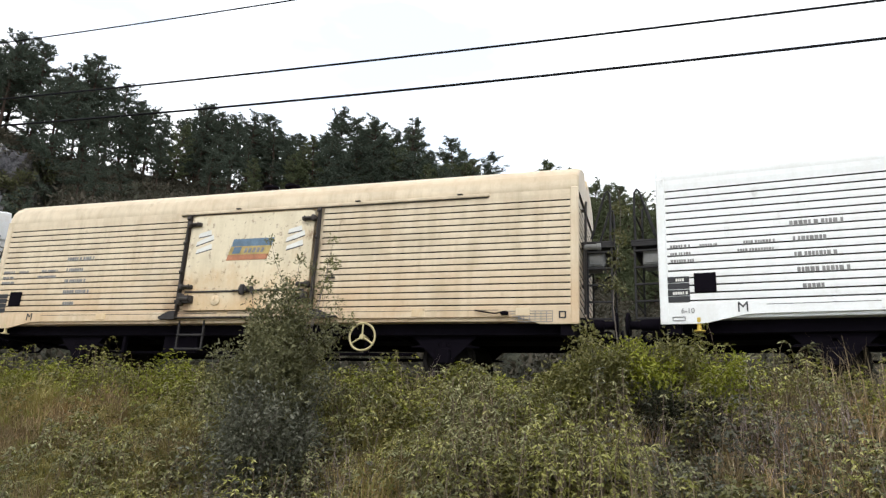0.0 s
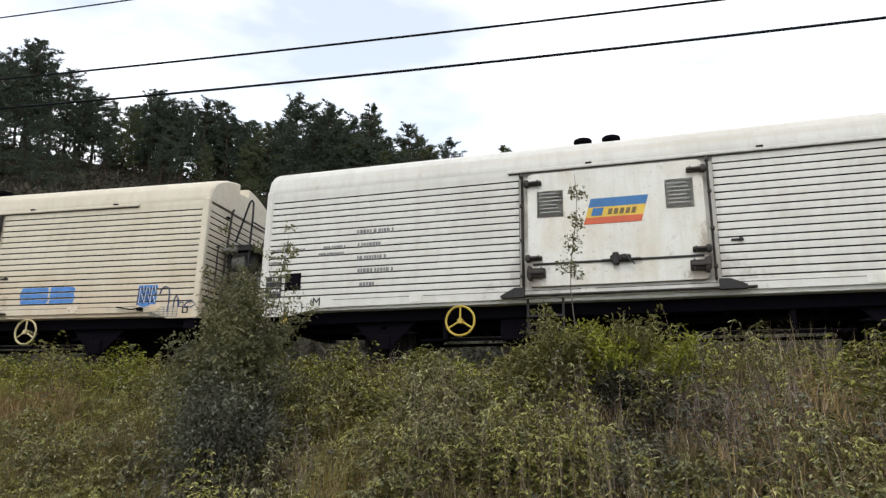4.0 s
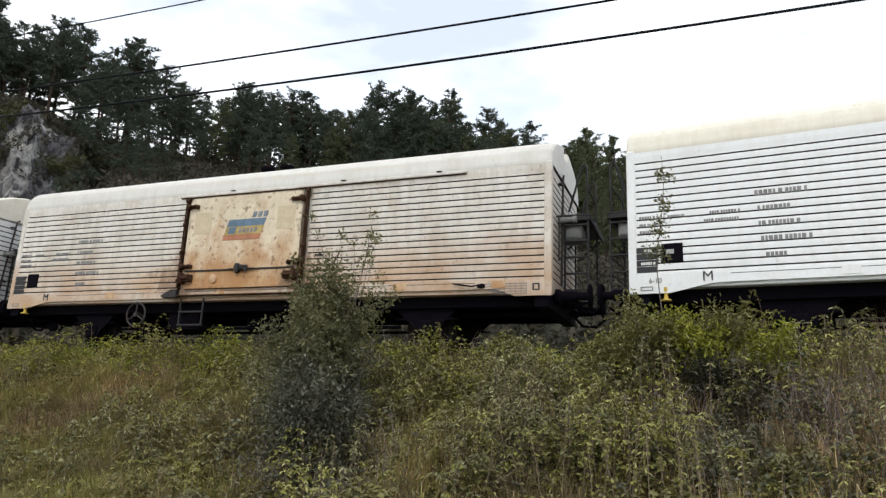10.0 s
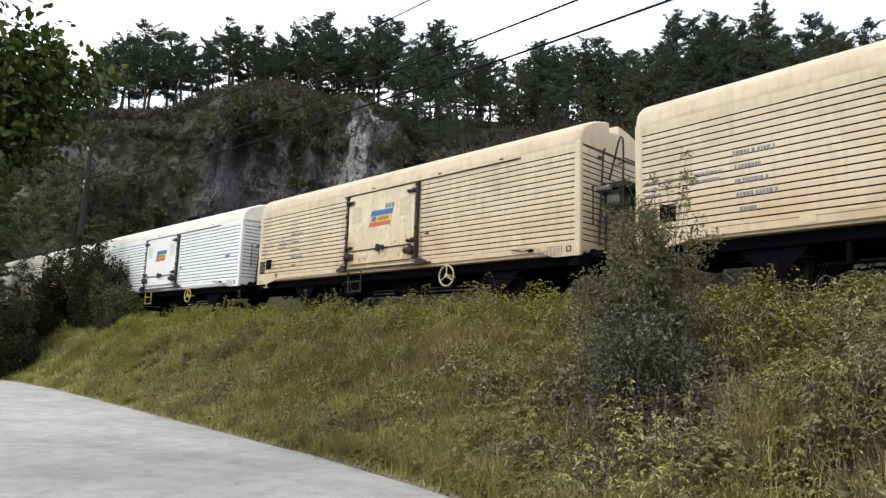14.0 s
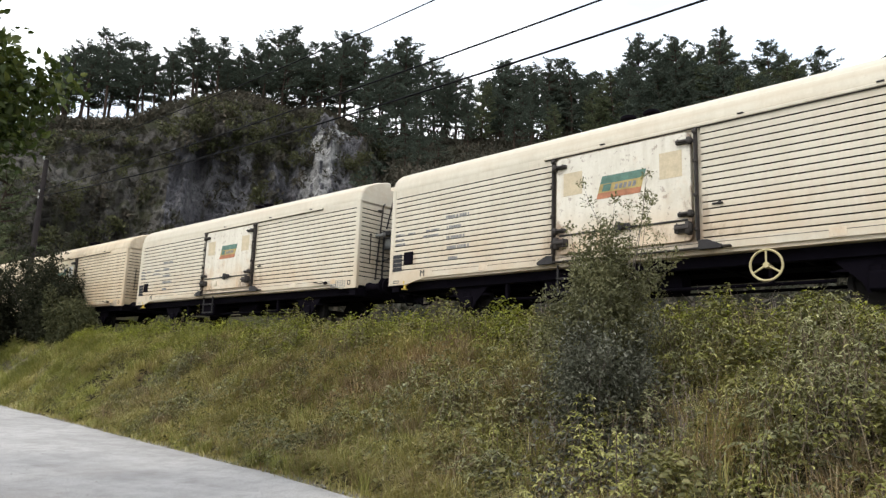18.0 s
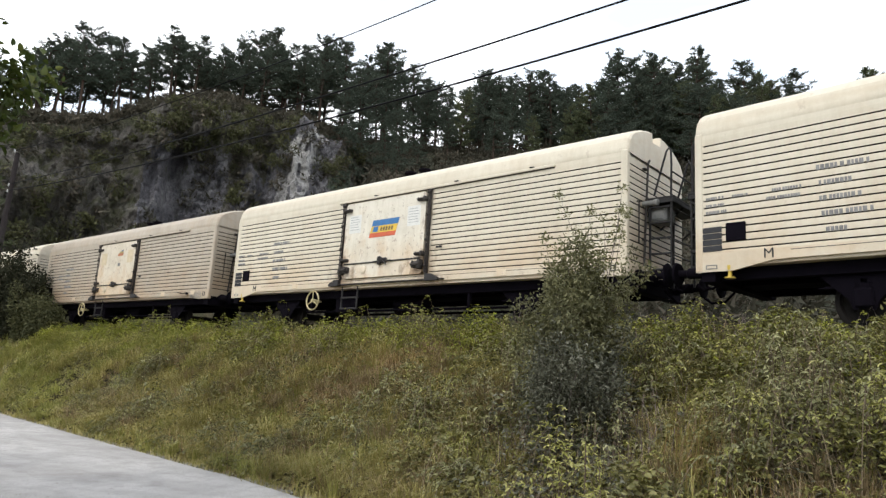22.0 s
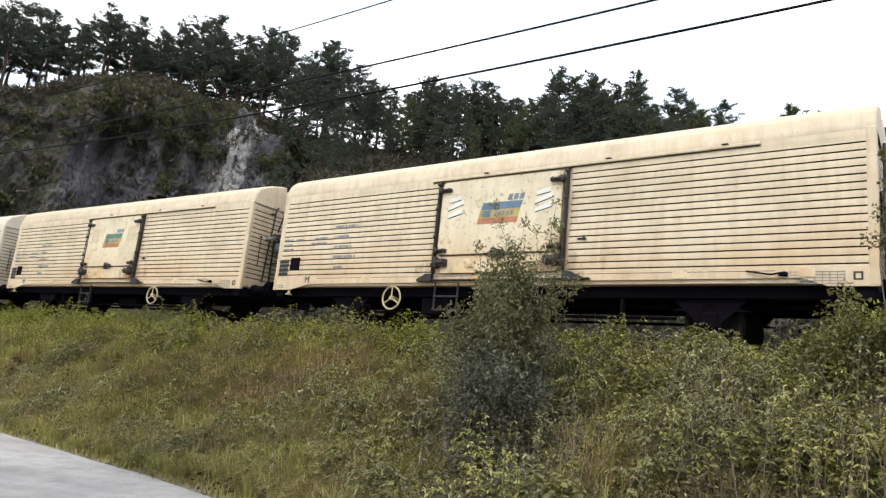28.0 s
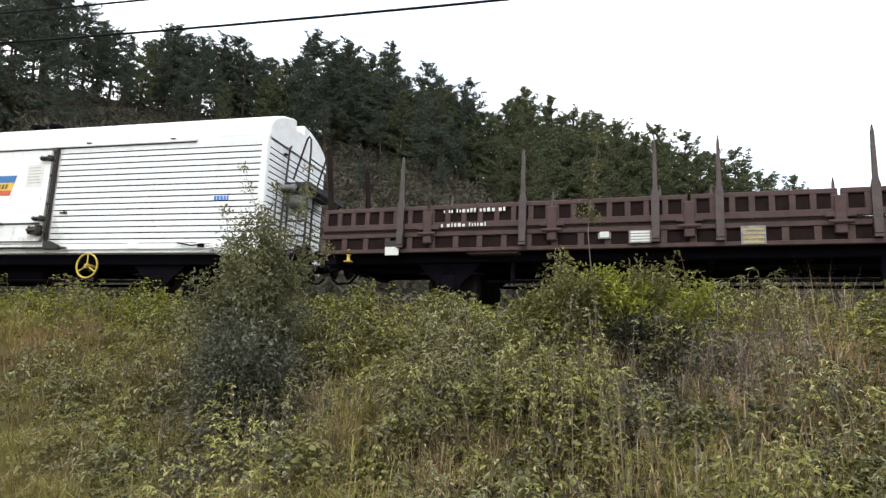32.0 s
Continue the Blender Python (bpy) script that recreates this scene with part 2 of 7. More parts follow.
    def fade(value, start, stop, top):
        node = n.new("ShaderNodeMapRange")
        node.interpolation_type = "SMOOTHSTEP"
        for key, val in (("From Min", start), ("From Max", stop), ("To Min", 0.0), ("To Max", top)):
            node.inputs[key].default_value = val
        l.new(value, node.inputs["Value"])
        return node.outputs["Result"]
    # worn, rusty metal bleeding from the two door posts, the sill brackets and the lock
    bleed = noise_tex(n, l, co, 3.4, 6, 0.7, (1, 1, 0.6), (2, 8, 5))
    near_l = calc("ABSOLUTE", calc("ADD", place.outputs["X"], 1.44), 0.0)
    near_r = calc("ABSOLUTE", calc("SUBTRACT", place.outputs["X"], 1.50), 0.0)
    reach = calc("MINIMUM", near_l, near_r)
    low_down = fade(place.outputs["Z"], 2.1, 1.25, 0.22)
    amount = calc("MULTIPLY", calc("ADD", fade(reach, 0.30, 0.02, 0.17), calc("MULTIPLY", low_down, fade(reach, 1.2, 0.1, 1.0))), fade(place.outputs["Z"], 3.30, 3.15, 1.0))
    spot = ramp(n, l, calc("ADD", bleed, amount), (0.63, 0.0), (0.76, 0.35 + 0.4 * min(1.0, rust * 2)))
    c = mix(n, l, spot, c, (0.20, 0.115, 0.06) if rust > 0.08 else (0.24, 0.21, 0.17))
    # long weather bands on the roof
    band = noise_tex(n, l, co, 1.0, 4, 0.6, (0.10, 3.2, 7.0), (1, 4, 9))
    over = calc("MULTIPLY", ramp(n, l, band, (0.42, 0.0), (0.66, 0.55)), fade(place.outputs["Z"], V_EAVE, V_EAVE + 0.12, 1.0))
    c = mix(n, l, over, c, tuple(v * f for v, f in zip(base, (0.84, 0.76, 0.68))))
    l.new(c, b.inputs["Base Color"])
    bump(n, l, b, fine, 0.12, 0.004)
    return m


def plain(name, base, rough=0.6, metal=0.0, vary=0.3, scale=6.0, fine=30.0):
    m, n, l, b = mat(name, rough, metal)
    co = coords(n)
    a = noise_tex(n, l, co, scale, 5, 0.6)
    f = noise_tex(n, l, co, fine, 3, 0.6)
    d = tuple(v * (1 - vary) for v in base)
    c = mix(n, l, ramp(n, l, a, (0.35, 0.0), (0.7, 1.0)), base, d)
    c = mix(n, l, ramp(n, l, f, (0.4, 0.0), (0.7, vary)), c, tuple(v * 0.5 for v in base))
    l.new(c, b.inputs["Base Color"])
    b.inputs["Specular IOR Level"].default_value = 0.5 if rough < 0.8 else 0.08
    bump(n, l, b, f, 0.2, 0.005)
    return m


def leaf_mat(name, a, b_col, c_col, patch=0.6, sheen=0.5, gloss=0.3):
    """Leaves: each leaf its own shade, and slow drifts of colour over the ground."""
    m, n, l, b = mat(name, sheen)
    geo = n.new("ShaderNodeNewGeometry")
    c = ramp(n, l, geo.outputs["Random Per Island"], (0.0, a), (0.55, b_col), (1.0, c_col))
    drift = noise_tex(n, l, coords(n), patch, 4, 0.6)
    c = mix(n, l, ramp(n, l, drift, (0.38, 0.0), (0.66, 0.75)), c, tuple(v * 0.78 for v in a))
    l.new(c, b.inputs["Base Color"])
    b.inputs["Specular IOR Level"].default_value = gloss
    trans = n.new("ShaderNodeBsdfTranslucent")
    l.new(c, trans.inputs["Color"])
    ms = n.new("ShaderNodeMixShader")
    ms.inputs["Fac"].default_value = 0.22
    l.new(b.outputs["BSDF"], ms.inputs[1])
    l.new(trans.outputs["BSDF"], ms.inputs[2])
    l.new(ms.outputs["Shader"], n["Material Output"].inputs["Surface"])
    return m


# near-black: shade under the wagons is put into the colour; vents, panels share it
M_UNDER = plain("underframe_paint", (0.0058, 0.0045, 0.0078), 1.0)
M_PLATFORM = plain("dark_platform_steel", (0.03, 0.028, 0.03), 0.75, 0.1, 0.4, 8)
M_GREYBOX = plain("pale_grey_paint", (0.24, 0.24, 0.235), 0.6)
# dark groove colour: the ribs' shade lines are painted in along with dirt
M_GROOVE_SHADE = plain("groove_shade_and_grime", (0.03, 0.026, 0.022), 0.95, 0, 0.4)
M_FIT = plain("door_fittings", (0.055, 0.045, 0.04), 0.75, 0.1, 0.5, 7)
M_RUSTY_FIT = plain("rusty_fittings", (0.085, 0.045, 0.028), 0.85, 0, 0.7, 7)
M_DARKFIT = plain("blackened_fittings", (0.03, 0.026, 0.026), 0.7, 0.1, 0.5, 8)
M_STEEL = plain("worn_steel", (0.16, 0.13, 0.11), 0.45, 0.7)
M_YELLOW = plain("yellow_paint", (0.66, 0.47, 0.08), 0.5, 0, 0.25)
M_PALE_YELLOW = plain("faded_yellow_paint", (0.62, 0.52, 0.28), 0.5, 0, 0.25)
M_BLACK = plain("stencil_black", (0.016, 0.016, 0.02), 0.6)
M_INK = plain("faded_stencil", (0.27, 0.265, 0.26), 0.6, 0, 0.5, 12)
M_FAINT = plain("faded_print", (0.46, 0.46, 0.45), 0.7, 0, 0.3, 12)
M_LOGO_INK = plain("brown_logo_lettering", (0.19, 0.13, 0.05), 0.6, 0, 0.4, 10)
M_CREST = plain("grey_emblem_print", (0.22, 0.26, 0.30), 0.6, 0, 0.4, 10)
M_PAPER = plain("paper_white", (0.74, 0.73, 0.69), 0.7, 0, 0.12, 8)
M_TAN = plain("yellowed_placard", (0.64, 0.53, 0.36), 0.7, 0, 0.2, 8)
M_OCHRE = plain("ochre_patch", (0.62, 0.36, 0.11), 0.7, 0, 0.35, 5)
M_BLUE = plain("logo_blue", (0.03, 0.16, 0.40), 0.5, 0, 0.2)
M_GOLD = plain("logo_yellow", (0.72, 0.48, 0.06), 0.5, 0, 0.2)
M_RED = plain("logo_red", (0.62, 0.11, 0.04), 0.5, 0, 0.2)
M_BLUE2 = plain("faded_logo_blue", (0.13, 0.21, 0.30), 0.6, 0, 0.4)
M_GOLD2 = plain("faded_logo_yellow", (0.48, 0.36, 0.13), 0.6, 0, 0.4)
M_RED2 = plain("faded_logo_red", (0.50, 0.20, 0.10), 0.6, 0, 0.4)
M_GREEN2 = plain("faded_logo_green", (0.11, 0.22, 0.17), 0.6, 0, 0.4)
M_SPRAY = plain("blue_spray_paint", (0.05, 0.13, 0.42), 0.4, 0, 0.45, 9)
M_SPRAY2 = plain("bright_blue_spray_paint", (0.07, 0.24, 0.62), 0.4, 0, 0.3, 9)
M_LILAC = plain("faded_lilac_print", (0.46, 0.42, 0.55), 0.6, 0, 0.4, 12)
M_SPRAYD = plain("dark_blue_spray_paint", (0.025, 0.05, 0.16), 0.4, 0, 0.3, 9)
M_SPRAYW = plain("white_spray_paint", (0.55, 0.62, 0.72), 0.4, 0, 0.2, 9)
M_BROWN = plain("brown_wagon_paint", (0.072, 0.038, 0.034), 0.75, 0, 0.45)
# brown darkened so recess shade sits in the colour; end stakes share it
M_SHADE = plain("dark_brown_and_recess_shade", (0.022, 0.014, 0.013), 0.9, 0, 0.4)
M_STAKE = plain("weathered_stake_steel", (0.085, 0.062, 0.058), 0.6, 0.2, 0.4)
M_WOOD = plain("tarred_pole_wood", (0.04, 0.034, 0.034), 0.9, 0, 0.4, 3)
M_SLEEPER = plain("sleeper_wood", (0.06, 0.045, 0.035), 0.85, 0, 0.4)
M_WIRE = plain("black_cable", (0.014, 0.014, 0.016), 0.85)
M_GLASSY = plain("insulator_porcelain", (0.5, 0.5, 0.48), 0.25)
M_BARK = plain("pine_bark", (0.085, 0.06, 0.047), 0.9, 0, 0.5, 4)
M_TWIG = plain("grey_twigs", (0.17, 0.145, 0.125), 0.85, 0, 0.4)

STYLES = {
    "white": (paint("white_wagon_paint", (0.82, 0.835, 0.84), 0.12, 0.05), paint("white_door_paint", (0.82, 0.83, 0.83), 0.15, 0.12, (0.5, 0.36, 0.2))),
    "grey": (paint("greyed_white_wagon_paint", (0.68, 0.67, 0.63), 0.22, 0.06), paint("greyed_white_door_paint", (0.74, 0.73, 0.68), 0.25, 0.3, (0.52, 0.36, 0.18))),
    "cream": (paint("cream_wagon_paint", (0.66, 0.60, 0.485), 0.18, 0.12, (0.42, 0.22, 0.08), 0, 0.38), paint("cream_door_paint", (0.74, 0.69, 0.59), 0.3, 0.6, (0.50, 0.29, 0.11), 0.02, 0.5)),
    "tan": (paint("tan_wagon_paint", (0.45, 0.392, 0.318), 0.3, 0.16, (0.42, 0.22, 0.08), 0, 0.38), paint("tan_door_paint", (0.66, 0.59, 0.48), 0.3, 0.6, (0.50, 0.29, 0.11), 0.02, 0.5)),
    "beige": (paint("beige_wagon_paint", (0.685, 0.575, 0.42), 0.42, 0.16, (0.42, 0.22, 0.08), 0, 0.45), paint("beige_door_paint", (0.72, 0.63, 0.46), 0.3, 0.65, (0.50, 0.28, 0.10), 0.03, 0.6)),
    "scabby": (paint("rust_streaked_white_paint", (0.72, 0.69, 0.65), 0.4, 0.7, (0.36, 0.18, 0.08), 0.16, 0.95), paint("scabby_white_door_paint", (0.76, 0.72, 0.64), 0.28, 0.95, (0.36, 0.18, 0.07), 0.17, 0.9)),
    "rusty": (paint("rust_stained_white_paint", (0.71, 0.675, 0.62), 0.45, 0.45, (0.38, 0.19, 0.08), 0.11, 0.75), paint("rust_stained_door_paint", (0.74, 0.64, 0.48), 0.3, 0.85, (0.40, 0.19, 0.06), 0.16, 0.85)),
}

M_ROOF_CREAM = paint("yellowed_white_roof_paint", (0.80, 0.765, 0.66), 0.2, 0.06)


def ground_mat():
    m, n, l, b = mat("bank_soil_and_litter", 0.95)
    co = coords(n)
    a = noise_tex(n, l, co, 1.2, 6, 0.65)
    f = noise_tex(n, l, co, 14, 5, 0.7)
    c = ramp(n, l, a, (0.3, (0.06, 0.068, 0.024)), (0.5, (0.10, 0.092, 0.042)), (0.7, (0.14, 0.108, 0.06)))
    c = mix(n, l, ramp(n, l, f, (0.4, 0.0), (0.65, 0.7)), c, (0.02, 0.022, 0.01))
    l.new(c, b.inputs["Base Color"])
    bump(n, l, b, f, 0.6, 0.05)
    return m


def road_mat():
    m, n, l, b = mat("pale_gravel_road", 0.92)
    co = coords(n)
    big = noise_tex(n, l, co, 0.45, 5, 0.6, (1, 1.8, 1))
    dust = noise_tex(n, l, co, 3.0, 6, 0.65)
    grit = noise_tex(n, l, co, 55, 4, 0.75)
    c = ramp(n, l, big, (0.35, (0.38, 0.362, 0.35)), (0.6, (0.52, 0.502, 0.487)))
    c = mix(n, l, ramp(n, l, dust, (0.45, 0.0), (0.75, 0.55)), c, (0.22, 0.205, 0.19))
    c = mix(n, l, ramp(n, l, grit, (0.45, 0.0), (0.7, 0.7)), c, (0.17, 0.16, 0.15))
    l.new(c, b.inputs["Base Color"])
    bump(n, l, b, grit, 0.8, 0.02)
    return m


def rock_mat(name, dark, mid, pale, streaks, moss):
    m, n, l, b = mat(name, 0.92)
    co = coords(n)
    big = noise_tex(n, l, co, 0.22, 7, 0.65)
    streak = noise_tex(n, l, co, 0.75, 7, 0.72, (1, 1, 0.45))
    fine = noise_tex(n, l, co, 1.6, 9, 0.78)
    c = ramp(n, l, big, (0.36, dark), (0.5, mid), (0.64, pale))
    c = mix(n, l, ramp(n, l, streak, (0.56, 0.0), (0.68, streaks)), c, (0.46, 0.45, 0.43))
    c = mix(n, l, ramp(n, l, fine, (0.46, 0.0), (0.60, 0.85)), c, tuple(v * 0.45 for v in dark))
    growth = noise_tex(n, l, co, 0.5, 8, 0.7, (1, 1, 0.7), (7, 2, 5))
    c = mix(n, l, ramp(n, l, growth, (0.60 - 0.22 * moss, 0.0), (0.70 - 0.2 * moss, 0.9)), c, (0.05, 0.052, 0.02))
    l.new(c, b.inputs["Base Color"])
    bump(n, l, b, fine, 1.0, 0.6)
    return m


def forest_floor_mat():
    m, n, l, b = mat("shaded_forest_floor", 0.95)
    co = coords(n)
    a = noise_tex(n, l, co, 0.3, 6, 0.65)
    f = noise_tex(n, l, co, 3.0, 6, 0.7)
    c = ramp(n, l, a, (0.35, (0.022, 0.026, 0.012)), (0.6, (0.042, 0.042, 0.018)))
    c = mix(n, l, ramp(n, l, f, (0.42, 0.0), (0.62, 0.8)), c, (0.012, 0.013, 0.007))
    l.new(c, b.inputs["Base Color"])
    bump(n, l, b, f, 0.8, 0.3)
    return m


M_VERGE = plain("dusty_verge", (0.36, 0.31, 0.235), 0.95, 0, 0.5, 3, 18)
M_STONE = plain("pale_gravel", (0.42, 0.40, 0.37), 0.9, 0, 0.4)
# steel darkened in its colour for the shade under the wagons
M_WHEEL = plain("shade_darkened_wheel_steel", (0.016, 0.014, 0.013), 0.8)
M_GROUND, M_ROAD, M_FLOOR = ground_mat(), road_mat(), forest_floor_mat()
M_ROCK = rock_mat("grey_limestone", (0.095, 0.091, 0.102), (0.158, 0.151, 0.164), (0.255, 0.245, 0.255), 0.4, 0.15)
M_ROCK_PALE = rock_mat("bare_white_limestone", (0.24, 0.23, 0.225), (0.46, 0.445, 0.43), (0.72, 0.70, 0.68), 0.5, -0.3)
M_ROCK_MOSS = rock_mat("overgrown_limestone", (0.064, 0.057, 0.048), (0.108, 0.097, 0.083), (0.172, 0.157, 0.138), 0.3, 0.5)
M_BALLAST = plain("dark_ballast", (0.06, 0.052, 0.045), 0.9, 0, 0.5, 5, 22)
L_BRAMBLE = leaf_mat("bramble_leaves", (0.08, 0.079, 0.019), (0.158, 0.148, 0.038), (0.27, 0.243, 0.095), 0.9, 0.45, 0.4)
L_FROND = leaf_mat("bramble_frond_leaves", (0.175, 0.178, 0.032), (0.305, 0.298, 0.068), (0.50, 0.465, 0.18), 0.7, 0.45, 0.42)
L_COOL = leaf_mat("cool_bramble_leaves", (0.115, 0.12, 0.043), (0.22, 0.217, 0.088), (0.42, 0.405, 0.21), 0.7, 0.45, 0.42)
L_LUSH = leaf_mat("lush_grass", (0.21, 0.22, 0.044), (0.36, 0.36, 0.092), (0.54, 0.51, 0.19), 0.6)
L_STRAW = leaf_mat("bleached_straw", (0.26, 0.19, 0.10), (0.38, 0.29, 0.17), (0.55, 0.45, 0.29), 1.2, 0.8)
L_CANE = leaf_mat("bramble_canes", (0.10, 0.07, 0.055), (0.16, 0.12, 0.08), (0.24, 0.19, 0.12), 0.9, 0.8)
L_LITTER = leaf_mat("leaf_litter", (0.034, 0.03, 0.014), (0.075, 0.062, 0.032), (0.15, 0.115, 0.065), 0.9, 0.8)
L_WEED = leaf_mat("low_weeds", (0.12, 0.115, 0.032), (0.21, 0.195, 0.062), (0.34, 0.305, 0.14), 0.8)
L_NETTLE = leaf_mat("yellow_green_weeds", (0.15, 0.17, 0.012), (0.27, 0.285, 0.026), (0.43, 0.42, 0.08), 0.9)
L_GREY = leaf_mat("grey_green_leaves", (0.056, 0.058, 0.036), (0.11, 0.112, 0.074), (0.25, 0.245, 0.185), 0.8, 0.5, 0.35)
L_GRASS = leaf_mat("green_grass", (0.27, 0.24, 0.068), (0.44, 0.385, 0.13), (0.64, 0.55, 0.27), 0.6)
L_DRY = leaf_mat("dry_grass", (0.34, 0.22, 0.10), (0.47, 0.33, 0.165), (0.60, 0.46, 0.26), 1.2, 0.8)
L_DEAD = leaf_mat("dead_stalks", (0.17, 0.13, 0.125), (0.27, 0.21, 0.195), (0.43, 0.35, 0.30), 1.2, 0.8)
L_BUSH = leaf_mat("shrub_leaves", (0.098, 0.097, 0.044), (0.17, 0.166, 0.075), (0.29, 0.275, 0.145), 1.5)
L_SHOOT = leaf_mat("young_shrub_leaves", (0.085, 0.085, 0.03), (0.15, 0.148, 0.055), (0.26, 0.24, 0.115), 1.5)
L_DARK = leaf_mat("dark_hedge_leaves", (0.024, 0.027, 0.016), (0.04, 0.042, 0.024), (0.08, 0.075, 0.045), 0.4, 0.8, 0.12)
L_TREE = leaf_mat("broad_tree_leaves", (0.035, 0.055, 0.01), (0.068, 0.092, 0.016), (0.12, 0.135, 0.03), 1.0)
L_PINE = leaf_mat("pine_needles", (0.066, 0.083, 0.063), (0.088, 0.108, 0.081), (0.12, 0.142, 0.105), 0.3, 0.8, 0.12)
L_PINE2 = leaf_mat("light_forest_leaves", (0.088, 0.105, 0.056), (0.125, 0.143, 0.076), (0.175, 0.192, 0.105), 0.3, 0.8, 0.12)
L_SCRUB = leaf_mat("hillside_scrub", (0.043, 0.042, 0.027), (0.076, 0.066, 0.046), (0.125, 0.102, 0.075), 0.15, 0.8)
L_LEDGE = leaf_mat("ledge_bushes", (0.056, 0.06, 0.025), (0.095, 0.097, 0.042), (0.155, 0.15, 0.072), 0.25, 0.8)

# ---- the line of the railway ----
QA = (11.7329, -0.343172, -0.00422477, -0.000160425, -2.77015e-06)
X_LEFT, X_RIGHT = -24.0, 9.0


def near_y(x):
    """The plan line of the wagons' near side; straight beyond the bend."""
    c = min(max(x, X_LEFT), X_RIGHT)
    y = sum(q * c ** i for i, q in enumerate(QA))
    k = sum(i * q * c ** (i - 1) for i, q in enumerate(QA) if i)
    return y + k * (x - c), k


XS = np.linspace(-420, 420, 8401)
YS = np.array([near_y(x)[0] for x in XS])
KS = np.array([near_y(x)[1] for x in XS])
SS = np.r_[0, np.cumsum(np.hypot(np.diff(XS), np.diff(YS)))]
SS -= np.interp(0, XS, SS)
GRADE = -0.003936
RAIL = 1.6 + 1.9717 - 0.95
HALF = 1.35


def rail_z(x):
    return RAIL + GRADE * min(max(x, -60), 60)


def on_line(s, off=0.0):
    """A point at the arc length s, off metres behind the near side, at rail height."""
    x = np.interp(s, SS, XS)
    y, k = np.interp(s, SS, YS), np.interp(s, SS, KS)
    n = math.hypot(1, k)
    return Vector((x - k / n * off, y + off / n, rail_z(x)))


# ---- land ----
ROAD_EDGE = 4.62
CREST = [(-80, 2), (-55, 4), (-40, 6), (-30, 8.5), (-20, 11.5), (-12, 14), (-5, 15.8), (0, 17.3), (10, 19.0), (19, 19.3), (24, 19.4), (33, 18.9), (36.7, 20.2), (40, 19.8),
         (44.4, 20.7), (48, 19.8), (52, 17.3), (56, 16.5), (60, 16.1), (70, 15), (85, 11), (110, 2)]
CR_A, CR_E = np.array([c[0] for c in CREST], float), np.array([c[1] for c in CREST], float)
CREST_R = 84.0


def bend_of(x):
    """How far the edge of the road swings from its straight line at x."""
    swing = 0.38 * smooth(1, -5, x) - 0.07 * max(0.0, -6 - x)
    return 0.012 * max(0.0, -18 - x) ** 2 - max(swing, -0.62)


def road_n(x, y):
    return 0.403 * x + 0.915 * y + bend_of(x)


def smooth(a, b, v):
    t = min(max((v - a) / (b - a), 0), 1)
    return t * t * (3 - 2 * t)


def track_d(x, y):
    yn, k = near_y(x)
    return (y - yn) / math.hypot(1, k) - HALF


def land(x, y):
    """Ground height."""
    d = track_d(x, y)
    r, az = math.hypot(x, y), math.degrees(math.atan2(-x, y))
    rz = rail_z(x) - 0.32
    yn, k = near_y(x)
    toe_y = (ROAD_EDGE - bend_of(x) - 0.403 * x) / 0.915
    toe = min(max((toe_y - yn) / math.hypot(1, k) - HALF, -8.3), -4.7)
    rough = noise.noise((x * 0.55, y * 0.55, 1.7)) * 0.13 + noise.noise((x * 1.7, y * 1.7, 5.1)) * 0.05
    if d < -2.1:
        t = (d - toe) / (-2.1 - toe)
        if t <= 0:
            on_road = smooth(ROAD_EDGE - 4.9, ROAD_EDGE - 4.5, road_n(x, y)) * smooth(ROAD_EDGE + 0.05, ROAD_EDGE - 0.15, road_n(x, y))
            return (rough * 0.6 + 0.02) * (1 - on_road) - 0.05 * on_road
        t = min(t, 1)
        prof = 0.30 * t + 0.70 * smooth(-0.05, 1.0, t)
        return rz * prof + rough * (1 - smooth(0.85, 1.0, t)) * smooth(0, 0.15, t)
    if d < 2.3:
        return rz
    base = rz - 0.5 * smooth(2.3, 4.0, d)
    ez = 1.6 + CREST_R * math.tan(radians(np.interp(az, CR_A, CR_E)))
    hill = max(ez - base, 0)
    wall = smooth(30, 35, az) * smooth(63, 57, az)
    slope = 0.12 * smooth(6, 22, d) * smooth(20, 40, r) + 0.88 * min(max((r - 30) / (CREST_R - 30), 0), 1) ** 1.15
    cliffy = 0.26 * min(max((r - 22) / 44, 0), 1) + 0.60 * smooth(70.0, 74.5, r) + 0.14 * min(max((r - 72) / 12, 0), 1)
    h = hill * (slope * (1 - wall) + cliffy * wall)
    if r > CREST_R:
        h -= (r - CREST_R) * 0.24 if r < CREST_R + 45 else 45 * 0.24
        h = max(h, 0) * (1 - smooth(260, 700, r))
    bumps = (noise.noise((x * 0.12, y * 0.12, 3.0)) * 1.3 + noise.noise((x * 0.4, y * 0.4, 9.0)) * 0.4) * smooth(6, 25, d)
    return base * (1 - smooth(300, 700, r)) + h + bumps


def axis_values(spans):
    out = [spans[0][0]]
    for a, b, step in spans:
        n = max(1, round((b - a) / step))
        out += [a + (b - a) * (i + 1) / n for i in range(n)]
    return out


GX = axis_values([(-1600, -400, 150), (-400, -120, 14), (-120, -34, 2.6), (-34, -12, 0.6), (-12, 10, 0.34), (10, 26, 0.9), (26, 90, 2.6), (90, 400, 15), (400, 1600, 150)])
GY = axis_values([(-1600, -300, 160), (-300, -30, 18), (-30, -4, 2.0), (-4, 4, 0.5), (4, 19, 0.3), (19, 30, 0.8), (30, 112, 2.2), (112, 400, 14), (400, 1600, 150)])
gverts = np.array([(x, y, land(x, y)) for y in GY for x in GX])
nx = len(GX)
